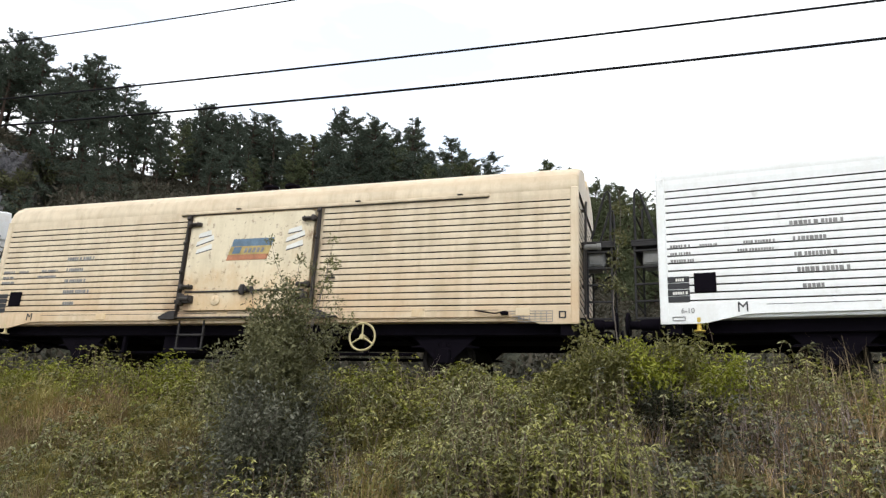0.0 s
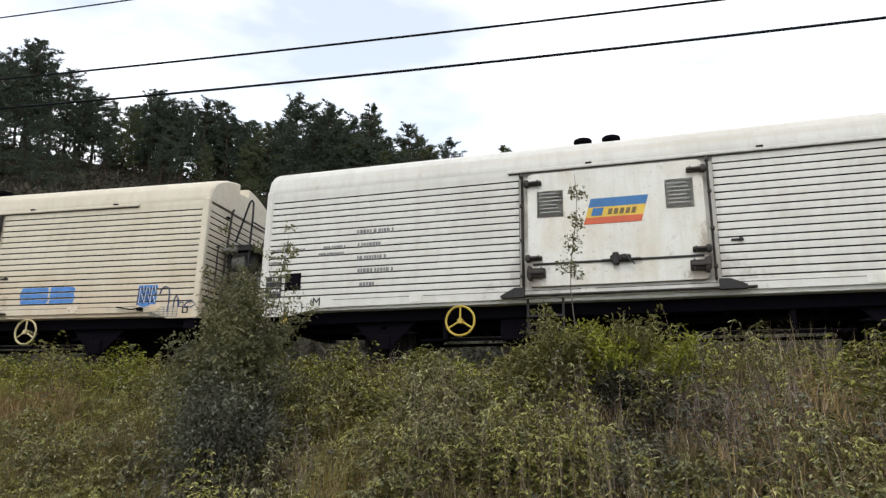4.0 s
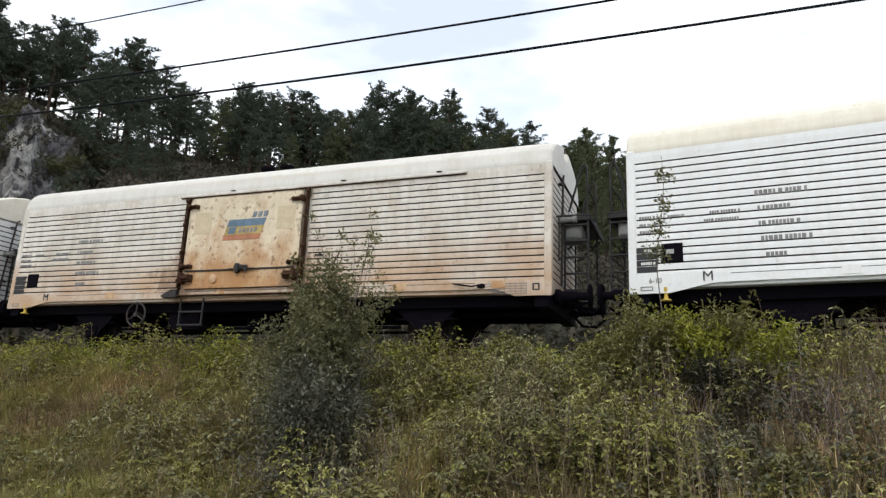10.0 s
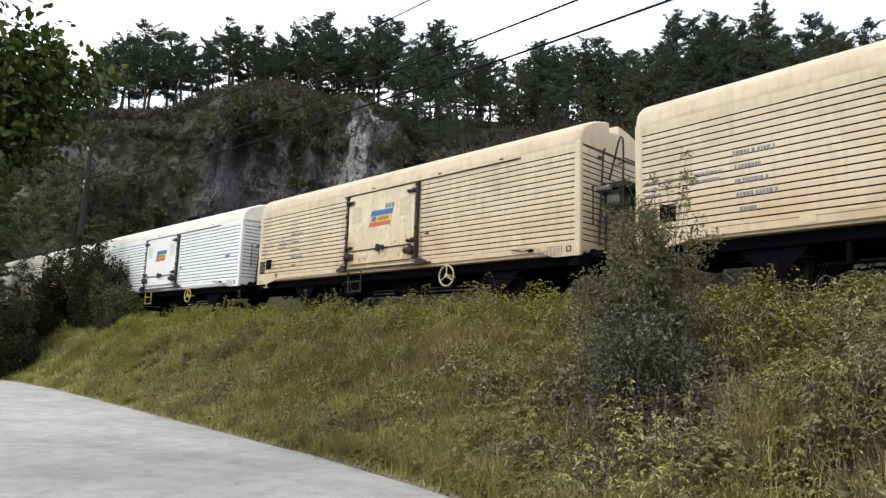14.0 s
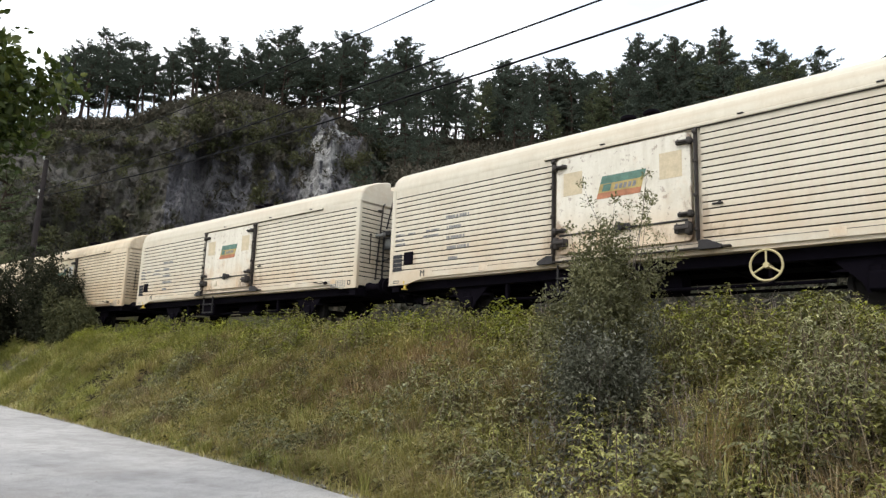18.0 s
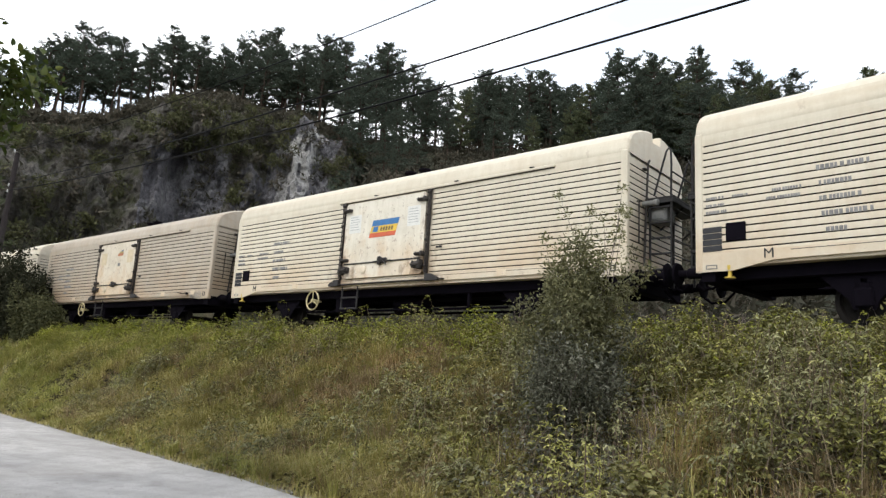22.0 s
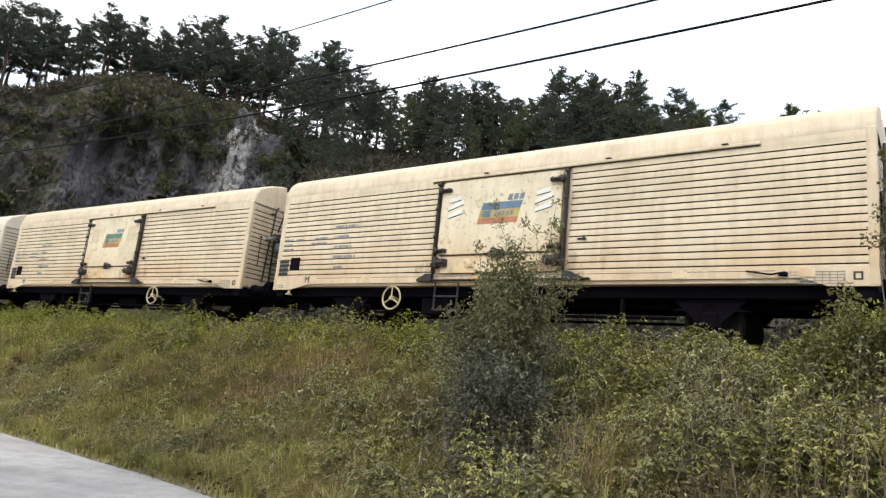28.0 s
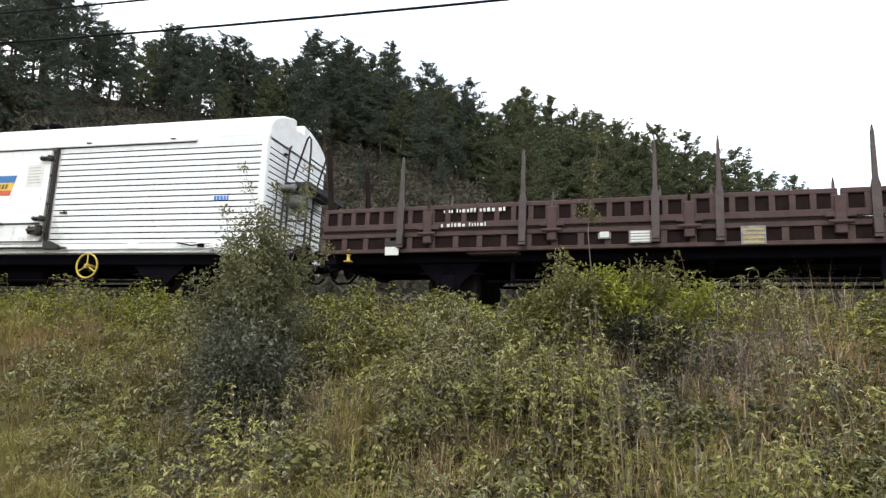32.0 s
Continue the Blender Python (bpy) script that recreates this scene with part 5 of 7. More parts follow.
    if style == "scabby":
        part("ochre_patch", shared("ochre", M_OCHRE, lambda: Build().plate(blob(6.44, 1.52, 1.22, 0.66, 3.0), NEAR - 0.0765, NEAR - 0.06)), None, door, "ochre patch round the logo")
    for k in range(4):
        put(f"patch{k}", "sill_patch", dp, sill)
    put("rail_cover", "rail_cover", panel, put("door_rail", "door_rail", fit, w))
    put("lower_rail", "lower_door_rail", fit, w)
    for k in range(3):
        put(f"clip{k}", "rail_clip", M_DARKFIT, w)
    put("tool", "lever", M_UNDER, w)
    put("plates", "black_plate", M_BLACK, w)
    panel_plate = put("data_panel", "data_panel", M_UNDER, w)
    if number in (2, 7):
        put("panel_label", "panel_label", M_FAINT, panel_plate)
    if style in ("white", "grey"):
        tagged(put("plate_text", "plate_lettering", M_PAPER, w), kind="stuff")
        part("stencil", STENCIL, None, w, "black stencilled figures 6-10")
    put("outline_mark", "outline_mark", M_INK, w)
    tagged(put("letters_a", "lettering", M_INK, w), kind="stuff")
    tagged(put("letters_b", "small_lettering", M_INK, w), kind="stuff")
    tagged(put("letters_c", "sill_lettering", M_INK, w), kind="stuff")
    ob = part("letter", LETTER, None, w, "black painted letter M")
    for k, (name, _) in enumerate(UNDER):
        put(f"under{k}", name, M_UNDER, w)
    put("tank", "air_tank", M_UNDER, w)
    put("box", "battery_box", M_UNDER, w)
    put("steps", "step_ladder", M_YELLOW if step_yellow else M_DARKFIT, w)
    put("hook", "yellow_hook", M_YELLOW if style != "beige" else M_PALE_YELLOW, w)
    if wheel_u:
        put(f"handwheel{wheel_u}", "handwheel", M_YELLOW if style in ("white", "grey") else M_FIT if style == "rusty" else M_PALE_YELLOW, w, "brake handwheel")
    for end in (-1, 1):
        plat = put(f"platform{end}", "end_platform", M_PLATFORM, w)
        for y in (0.1, 1.2):
            put(f"bracket{end}{y}", "platform_bracket", M_PLATFORM, plat)
        put(f"ladder{end}", "end_ladder", M_PLATFORM, plat)
        put(f"railing{end}", "handrail", M_PLATFORM, plat)
        put(f"cabinet{end}", "cabinet", M_GREYBOX, plat, "pale grey box")
    put("mark", "square_mark", M_BLACK, w)
    put("grid", "ruled_table", M_INK, w)
    put("roll", "roll", M_GREYBOX, plat)
    put("pipe", "end_pipe", M_FIT, w)
    if spray:
        graffiti(w)
    if style in ("white", "grey"):
        tagged(part("sticker", shared("sticker", M_SPRAY2 if style == "white" else M_LILAC, make_lettering([(11.68, 1.10, 0.30, 0.085)], 0.02)), None, w, "small blue lettering" if style == "white" else "faint lilac lettering"), kind="stuff")
    return w, running_gear(w)


# style, place of the handwheel, logo, by the order in the train
ORDER = [("white", 8.93, "bright"), ("white", 8.93, "bright"), ("beige", 8.93, "faded"), ("white", 8.93, "bright"), ("cream", 8.93, "faded"), ("grey", 3.85, "bright"), ("grey", 3.85, "bright"),
         ("white", 8.93, "bright"), ("rusty", 3.85, "faded"), ("white", 8.93, "bright"), ("beige", 8.93, "bright"), ("beige", 8.93, "green"), ("cream", None, "green"), ("cream", 8.93, "green"),
         ("tan", 3.85, "torn"), ("cream", 3.85, "bright"), ("cream", 3.85, "bright"), ("cream", 3.85, "faded"), ("beige", 8.93, "green"), ("beige", 3.85, "faded"), ("scabby", 8.93, "faded"), ("white", 8.93, "bright")]
TRAIN = []
for k, (style, wheel_u, logo) in enumerate(ORDER):
    number = k - 2
    TRAIN.append((number, *build_reefer(number, style, wheel_u, logo, number in (7, 19), number == 2, {0: "torn", 14: "torn", 17: "torn"}.get(number, "lined" if number in (2, 4, 9, 13, 15) else ""))))


# ---- low-sided stake wagon at the end of the train ----
def stake_wagon():
    w = thing("stake_wagon", "dark brown low-sided stake wagon with rusty steel stakes", "railway wagon")
    b = Build()
    b.box(U(0.02), U(BODY - 0.02), -1.36, 1.36, V(0.36), V(0.42), 0.01)
    part("deck", b, M_SLEEPER, w)
    for y in (-1.38, 1.3):
        b = Build()
        b.box(U(0.0), U(BODY), y, y + 0.08, V(0.29), V(0.37), 0.01)
        b.box(U(0.0), U(BODY), y, y + 0.08, V(0.02), V(0.09), 0.01)
        for k in range(31):
            u = 0.0 + (BODY - 0.12) * k / 30
            b.box(U(u), U(u + 0.1), y + 0.01, y + 0.07, V(0.09), V(0.29), 0.005)
        part("solebar", b, M_BROWN, w)
        # web darkened to paint in the shade between the solebar ribs
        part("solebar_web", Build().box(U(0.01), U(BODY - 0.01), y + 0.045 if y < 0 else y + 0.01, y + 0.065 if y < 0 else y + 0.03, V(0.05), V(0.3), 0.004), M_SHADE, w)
    for y, s in ((-1.40, -1), (1.34, 1)):
        for u0, u1 in ((0.05, 2.06), (2.10, 4.20), (4.24, 6.29), (6.33, 8.31), (8.35, 10.5), (10.54, BODY - 0.05)):
            b = Build()
            # backing behind the stiffeners, coloured as if in shade
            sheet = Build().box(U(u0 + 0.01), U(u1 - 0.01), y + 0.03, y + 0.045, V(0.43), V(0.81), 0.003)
            b.box(U(u0), U(u1), y - 0.012, y + 0.05, V(0.75), V(0.83), 0.012)
            b.box(U(u0), U(u1), y - 0.012, y + 0.05, V(0.42), V(0.53), 0.012)
            n = 7
            for k in range(n + 1):
                u = u0 + (u1 - u0 - 0.09) * k / n
                b.box(U(u), U(u + 0.09), y - 0.008, y + 0.05, V(0.5), V(0.78), 0.008)
            side = part("drop_side", b, M_BROWN, w)
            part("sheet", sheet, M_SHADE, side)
        for u in (2.08, 4.22, 6.31, 8.33, 10.52):
            b = Build()
            b.box(U(u - 0.08), U(u + 0.08), y - 0.05, y + 0.03, V(0.16), V(0.72), 0.015)
            b.box(U(u - 0.2), U(u + 0.2), y - 0.04, y + 0.02, V(0.4), V(0.47), 0.01)
            b.tube([(U(u - 0.16), y - 0.06, V(0.33)), (U(u + 0.16), y - 0.06, V(0.33))], 0.03, 8)
            part("hinge_bracket", b, M_BROWN, w)
        for u in (1.58, 3.74, 5.82, 6.74, 8.78, 10.96):
            b = Build()
            pts = [(U(u - 0.06), V(0.1)), (U(u + 0.06), V(0.1)), (U(u + 0.06), V(0.84)), (U(u + 0.035), V(0.95)), (U(u + 0.022), V(1.6)), (U(u + 0.006), V(1.72)), (U(u - 0.006), V(1.72)), (U(u - 0.022), V(1.6)), (U(u - 0.035), V(0.95)), (U(u - 0.06), V(0.84))]
            b.plate(pts, y - 0.07, y - 0.015)
            b.box(U(u - 0.06), U(u + 0.06), y - 0.085, y + 0.02, V(0.14), V(0.36), 0.012)
            part("stake", b, M_STAKE, w, "rusty steel side stake")
    for x, s in ((U(0.0), -1), (U(BODY) - 0.06, 1)):
        b = Build()
        b.box(x, x + 0.06, -1.33, 1.33, V(0.42), V(0.82), 0.01)
        part("end_board", b, M_BROWN, w)
        for y in (-0.85, 0.85):
            b = Build()
            b.tube([(x + 0.03 + s * 0.12, y, V(0.05)), (x + 0.03 + s * 0.16, y, V(1.0)), (x + 0.03 + s * 0.28, y, V(2.2)), (x + 0.03 + s * 0.29, y, V(2.27))], [0.06, 0.055, 0.05, 0.02], 6)
            b.box(x - 0.02 + min(0, s * 0.12), x + 0.08 + max(0, s * 0.12), y - 0.09, y + 0.09, V(0.3), V(0.42), 0.01)
            part("end_stake", b, M_SHADE, w)
    b = Build()
    for u0, v, n, h in ((2.36, 0.685, 15, 0.07), (2.32, 0.44, 12, 0.065)):
        x, row = u0, random.Random(n)
        for k in range(n):
            step = row.choice((0.022, 0.035, 0.05))
            b.box(U(x), U(x + step), NEAR - 0.075, NEAR - 0.055, V(v), V(v + h * row.uniform(0.7, 1)), 0.002)
            x += step + row.choice((0.025, 0.03, 0.07))
    part("lettering", b, M_PAPER, w)
    for u, v, wd, ht, m in ((1.30, -0.03, 0.26, 0.15, M_PAPER), (1.29, 0.125, 0.28, 0.1, M_BLACK), (5.42, 0.09, 0.34, 0.2, M_INK), (7.02, 0.03, 0.34, 0.28, M_INK), (4.95, 0.17, 0.2, 0.09, M_INK)):
        pl = part("plate", Build().box(U(u), U(u + wd), NEAR - 0.075, NEAR - 0.06, V(v), V(v + ht), 0.004), m, w, "white paper label" if m is M_PAPER else "black plate" if m is M_BLACK else "grey data plate")
        if m is M_INK:
            b = Build()
            for k in range(4):
                b.box(U(u + 0.03), U(u + wd - 0.03), NEAR - 0.082, NEAR - 0.074, V(v + 0.02 + k * ht / 4.4), V(v + 0.05 + k * ht / 4.4), 0.001)
            part("plate_lines", b, M_GOLD2 if u > 7 else M_PAPER, pl)
    part("tool_box", Build().box(U(2.77), U(3.65), NEAR + 0.02, NEAR + 0.3, V(-0.02), V(0.1), 0.01), M_BROWN, w)
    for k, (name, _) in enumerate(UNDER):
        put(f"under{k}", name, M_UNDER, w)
    put("hook", "yellow_hook", M_YELLOW, w)
    return w, running_gear(w)


TRAIN.append((20, *stake_wagon()))

# ---- plants ----
RNG = np.random.default_rng(7)


def unit(v):
    return v / np.maximum(np.linalg.norm(v, axis=-1, keepdims=True), 1e-9)


def leaves(name, c, along, normal, length, width, fold=0.25):
    """Many leaves, each folded along its midrib: centre, direction, normal, size."""
    along = unit(along)
    side = unit(np.cross(normal, along))
    up = np.cross(along, side)
    L, Wd = length[:, None], width[:, None]
    base = c - along * L * 0.5
    tip = c + along * L * 0.5 - up * L * 0.16
    rim = []
    for a, wide in ((-0.22, 0.46), (0.16, 0.42)):
        rim.append((c + along * L * a + side * Wd * wide + up * Wd * fold - up * L * max(a, 0) * 0.3, c + along * L * a - side * Wd * wide + up * Wd * fold - up * L * max(a, 0) * 0.3))
    v = np.stack([base, rim[0][1], rim[1][1], tip, rim[1][0], rim[0][0]], 1).reshape(-1, 3)
    n = np.arange(len(c)) * 6
    f = np.concatenate([np.stack([n, n + 1, n + 2, n + 3], 1), np.stack([n, n + 3, n + 4, n + 5], 1)])
    return fast_mesh(name, v, f)


def blades(name, root, height, lean, width):
    """Grass blades that bend: root, height, lean (x, y), width."""
    side = unit(np.stack([-lean[:, 1], lean[:, 0], np.zeros(len(root))], 1) + 1e-6) * width[:, None] * 0.5
    up = np.array([0, 0, 1.0])
    l3 = np.concatenate([lean, np.zeros((len(root), 1))], 1)
    mid = root + up * (height * 0.6)[:, None] + l3 * 0.35
    droop = 1.0 - 0.42 * np.minimum(np.hypot(lean[:, 0], lean[:, 1]) / np.maximum(height, 1e-6), 1.4)
    tip = root + up * (height * droop)[:, None] + l3
    v = np.stack([root - side, root + side, mid + side * 0.8, mid - side * 0.8, tip], 1).reshape(-1, 3)
    n = np.arange(len(root)) * 5
    f = np.concatenate([np.stack([n, n + 1, n + 2], 1), np.stack([n, n + 2, n + 3], 1), np.stack([n + 3, n + 2, n + 4], 1)])
    return fast_mesh(name, v, f)


def stuff(name, me, material, label, category):
    me.materials.append(material)
    return tagged(new(name, me), label, category, kind="stuff")


def bank_points(n, x0, x1, t0, t1):
    """Random places on the bank: t runs from the toe (0) to the crest (1)."""
    x = RNG.uniform(x0, x1, n)
    t = RNG.uniform(t0, t1, n)
    out = np.empty((n, 3))
    for i in range(n):
        yn, k = near_y(x[i])
        h = math.hypot(1, k)
        toe_y = (ROAD_EDGE - bend_of(x[i]) - 0.403 * x[i]) / 0.915
        top_y = yn + (-2.1 + HALF) * h
        y = toe_y + (top_y - toe_y) * t[i]
        out[i] = x[i], y, land(x[i], y)
    return out, t


def field(p, scale, seed):
    return np.array([noise.noise((a * scale, b * scale, seed)) for a, b, _ in p])


DRY_A = lambda p: np.clip(1.15 - np.hypot((p[:, 0] - 4.5) / 2.1, (p[:, 1] - 7.0) / 1.6), 0, 1)
DRY_B = lambda p: np.clip(1.4 - np.hypot((p[:, 0] + 6.5) / 1.7, (p[:, 1] - 10.9) / 0.8), 0, 1)
DRY_C = lambda p: np.clip(1.1 - np.hypot((p[:, 0] + 8.5) / 1.2, (p[:, 1] - 9.6) / 0.7), 0, 1)


DRY_D = lambda p: np.clip(1.1 - np.hypot((p[:, 0] - 0.9) / 2.4, (p[:, 1] - 6.0) / 0.8), 0, 1)


def dryness(p):
    return np.clip(1.0 * DRY_A(p) + DRY_B(p) + 0.7 * DRY_C(p) + 0.55 * DRY_D(p), 0, 1)


def scatter_leaves(name, n, x0, x1, t0, t1, size, hmax, material, label, category, keep, droop=0.45):
    p, t = bank_points(n, x0, x1, t0, t1)
    k = RNG.random(len(p)) < keep(p, t)
    p, t = p[k], t[k]
    m = len(p)
    heads = max(1, m // 24)
    cover = hmax * (0.55 + 0.9 * field(p[:heads], 1.1, 3.0) + 0.7 * field(p[:heads], 3.0, 6.0))
    cover = np.clip(cover, 0.04, hmax * 1.3) * np.clip(t[:heads] * 9 + 0.25, 0.25, 1)
    pick = RNG.integers(0, heads, m)
    wide = (0.15 * RNG.uniform(0.55, 1.4, heads))[pick]
    off = RNG.normal(0, 1, (m, 2)) * wide[:, None] * 0.6
    far = np.hypot(off[:, 0], off[:, 1]) / wide
    p = p[pick] + np.stack([off[:, 0], off[:, 1], cover[pick] + wide * (0.9 - 0.8 * far ** 2) - RNG.random(m) ** 2 * cover[pick] * 0.8], 1)
    ang = np.arctan2(off[:, 1], off[:, 0]) + RNG.normal(0, 0.7, m)
    along = np.stack([np.cos(ang), np.sin(ang), RNG.uniform(-droop, 0.25, m)], 1)
    normal = unit(np.stack([off[:, 0] / wide * 0.8 + RNG.normal(0, 0.45, m), off[:, 1] / wide * 0.8 + RNG.normal(-0.2, 0.45, m), np.ones(m)], 1))
    s = size * RNG.uniform(0.6, 1.35, m)
    return stuff(name, leaves(name, p, along, normal, s, s * RNG.uniform(0.5, 0.8, m)), material, label, category)


def scatter_blades(name, n, x0, x1, t0, t1, h, material, label, keep, width=0.008, bend=0.5):
    p, t = bank_points(n, x0, x1, t0, t1)
    k = RNG.random(len(p)) < keep(p, t)
    p = p[k]
    m = len(p)
    hh = h * RNG.uniform(0.4, 1.25, m) * np.clip(0.95 + 0.9 * field(p, 0.8, 21.0), 0.45, 1.5)
    ang = RNG.uniform(0, 2 * np.pi, m)
    lean = np.stack([np.cos(ang), np.sin(ang)], 1) * (hh * RNG.uniform(0.1, bend, m))[:, None]
    return stuff(name, blades(name, p, hh, lean, width * RNG.uniform(0.6, 1.4, m)), material, label, "grass")


def scatter_tussocks(name, tufts_n, per, x0, x1, t0, t1, h, material, label, keep, width=0.009):
    """Grass in tufts: the blades of a tuft arch outward from one root."""
    p, t = bank_points(tufts_n, x0, x1, t0, t1)
    p = p[RNG.random(len(p)) < keep(p, t)]
    m = len(p) * per
    tall = np.repeat(h * RNG.uniform(0.55, 1.35, len(p)), per) * RNG.uniform(0.6, 1.15, m)
    ang = RNG.uniform(0, 2 * np.pi, m)
    out = np.stack([np.cos(ang), np.sin(ang)], 1)
    root = np.repeat(p, per, 0)
    root[:, :2] += out * RNG.uniform(0, 0.07, (m, 1))
    lean = out * (tall * RNG.uniform(0.25, 1.25, m))[:, None] + np.array([0.0, -0.05])
    return stuff(name, blades(name, root, tall, lean, width * RNG.uniform(0.6, 1.4, m)), material, label, "grass")


clump = lambda p, s, seed: np.clip(0.5 + 1.5 * field(p, s, seed), 0, 1)
sharp = lambda p, s, seed: np.clip(0.5 + 4.0 * field(p, s, seed), 0, 1)
left = lambda p: np.clip((-1.5 - p[:, 0]) / 3.0, 0, 1)
greyish = lambda p: np.clip(1.3 - np.hypot((p[:, 0] + 1.9) / 0.95, (p[:, 1] - 7.6) / 1.4), 0, 1)
mauve = lambda p: np.clip(1.3 - np.hypot((p[:, 0] - 3.1) / 1.3, (p[:, 1] - 7.7) / 1.3), 0, 1)
def arching_sprays(name, n, x0, x1, t0, t1, reach, rise, leaf, material, label, category, keep, nodes=9, slim=0.5):
    """Arching canes that rise and droop, with a trio of leaflets at every node."""
    p, t = bank_points(n, x0, x1, t0, t1)
    k = RNG.random(len(p)) < keep(p, t)
    p, t = p[k], t[k]
    m = len(p)
    lift = np.clip(0.6 + 1.5 * field(p, 0.9, 3.0) + 0.9 * field(p, 2.2, 6.0), 0.12, 1.7) * np.clip(t * 7 + 0.3, 0.3, 1)
    ang = RNG.normal(-1.5, 1.35, m)
    heading = np.stack([np.cos(ang), np.sin(ang)], 1)
    length, height = reach * RNG.uniform(0.5, 1.3, m), rise * lift * RNG.uniform(0.65, 1.25, m)
    f = np.linspace(0.12, 1.0, nodes)
    along = f[None, :] * length[:, None]
    up = height[:, None] * (1 - (1.75 * f[None, :] - 0.85) ** 2 * 1.05) + 0.05
    slope = np.where(heading[:, 1] < 0, -0.38, 0.30)[:, None] * abs(heading[:, 1])[:, None] * along
    c = np.stack([p[:, 0, None] + heading[:, 0, None] * along, p[:, 1, None] + heading[:, 1, None] * along, p[:, 2, None] + up + slope], 2)
    # the canes, as thin strips
    side = np.stack([-heading[:, 1], heading[:, 0], 0 * ang], 1)[:, None, :] * 0.0035
    v = np.stack([c - side, c + side], 2).reshape(m, -1, 3)
    q = (np.arange(m)[:, None, None] * nodes * 2 + np.arange(nodes - 1)[None, :, None] * 2 + np.array([0, 1, 3, 2])[None, None]).reshape(-1, 4)
    stuff(name + "_canes", fast_mesh(name + "_canes", v.reshape(-1, 3), q), L_CANE, "thin brown arching canes of the brambles", category)
    # the leaflets
    trio = np.array([0.0, 1.15, -1.15])
    c3 = np.repeat(c[:, :, None, :], 3, 2)
    a3 = np.repeat(np.repeat(ang[:, None, None], nodes, 1), 3, 2) + trio[None, None] + (np.arange(nodes) % 2 * 1.3 - 0.65)[None, :, None] + RNG.normal(0, 0.4, c3.shape[:3])
    size = leaf * RNG.uniform(0.6, 1.3, c3.shape[:3]) * (1.12 - 0.45 * f)[None, :, None]
    d = np.stack([np.cos(a3), np.sin(a3), RNG.normal(-0.28, 0.3, c3.shape[:3])], 3).reshape(-1, 3)
    centre = c3.reshape(-1, 3) + unit(d) * size.reshape(-1, 1) * 0.6
    normal = np.stack([RNG.normal(0, 0.33, len(d)), RNG.normal(-0.12, 0.33, len(d)), np.ones(len(d))], 1)
    size = size.ravel()
    return stuff(name, leaves(name, centre, d, normal, size, size * slim * RNG.uniform(0.8, 1.25, len(size)), 0.18), material, label, category)


right = lambda p: 1 - left(p)
scatter_leaves("bramble_thicket", 190000, -13, 9.5, 0.02, 1.0, 0.06, 0.5, L_BRAMBLE, "tangled green bramble leaves covering the railway bank", "brambles",
               lambda p, t: np.clip(0.3 + 4.5 * field(p, 1.5, 1.0), 0.02, 1) * (1 - 0.6 * dryness(p)) * (1 - 0.8 * left(p)) * (0.5 + 0.5 * np.clip((t - 0.15) / 0.4, 0, 1)) * (1 - 0.6 * greyish(p)) * (1 - 0.6 * mauve(p)))
arching_sprays("bramble_fronds", 7500, -7, 9.5, 0.05, 0.98, 0.62, 0.6, 0.062, L_FROND, "arching green bramble fronds on the railway bank", "brambles",
               lambda p, t: np.clip(0.15 + 5.5 * field(p, 1.1, 17.0), 0.01, 1) * (1 - 0.9 * dryness(p)) * (1 - 0.8 * left(p)) * (1 - 0.55 * greyish(p)) * (1 - 0.7 * mauve(p)), 11, 0.33)
arching_sprays("cool_fronds", 7500, -6, 9.5, 0.03, 0.9, 0.6, 0.58, 0.062, L_COOL, "arching blue-green bramble fronds on the railway bank", "brambles",
               lambda p, t: np.clip(0.15 + 5.5 * field(p, 1.0, 91.0), 0.01, 1) * (1 - 0.9 * dryness(p)) * (1 - 0.85 * left(p)) * (1 - 0.7 * mauve(p)), 11, 0.33)
arching_sprays("crest_fronds", 2900, -20, 9.5, 0.72, 1.03, 0.5, 0.5, 0.05, L_NETTLE, "yellow-green arching shoots along the top of the bank", "weeds",
               lambda p, t: (0.15 + 0.85 * sharp(p, 0.9, 23.0)) * (1 - 0.5 * DRY_A(p)), 8, 0.46)
arching_sprays("grey_fronds", 2600, -4.2, 5.2, 0.03, 0.75, 0.55, 0.5, 0.062, L_GREY, "grey-green bramble fronds in patches on the bank", "brambles",
               lambda p, t: (0.2 + 0.8 * sharp(p, 1.3, 12.0)) * np.clip(greyish(p) + 0.8 * mauve(p) + 0.35 * np.clip(1.2 - np.hypot((p[:, 0] - 2.8) / 2.2, (p[:, 1] - 6.6) / 1.3), 0, 1), 0, 1), 9, 0.42)
scatter_leaves("weed_fringe", 70000, -24, 9.5, 0.60, 1.06, 0.052, 0.5, L_NETTLE, "yellow-green weeds along the top of the bank", "weeds",
               lambda p, t: (0.15 + 0.85 * sharp(p, 1.0, 4.0)) * np.clip((t - 0.55) * 3.5, 0, 1) * (1 - 0.6 * DRY_A(p)))
scatter_leaves("grey_leaf_patch", 40000, -4.5, 7.0, 0.02, 0.8, 0.052, 0.5, L_GREY, "grey-green bramble leaves in patches on the bank", "brambles",
               lambda p, t: (0.15 + 0.85 * sharp(p, 1.6, 12.0)) * (greyish(p) + 0.35 * np.clip(1.2 - np.hypot((p[:, 0] - 2.8) / 2.2, (p[:, 1] - 6.6) / 1.3), 0, 1)))
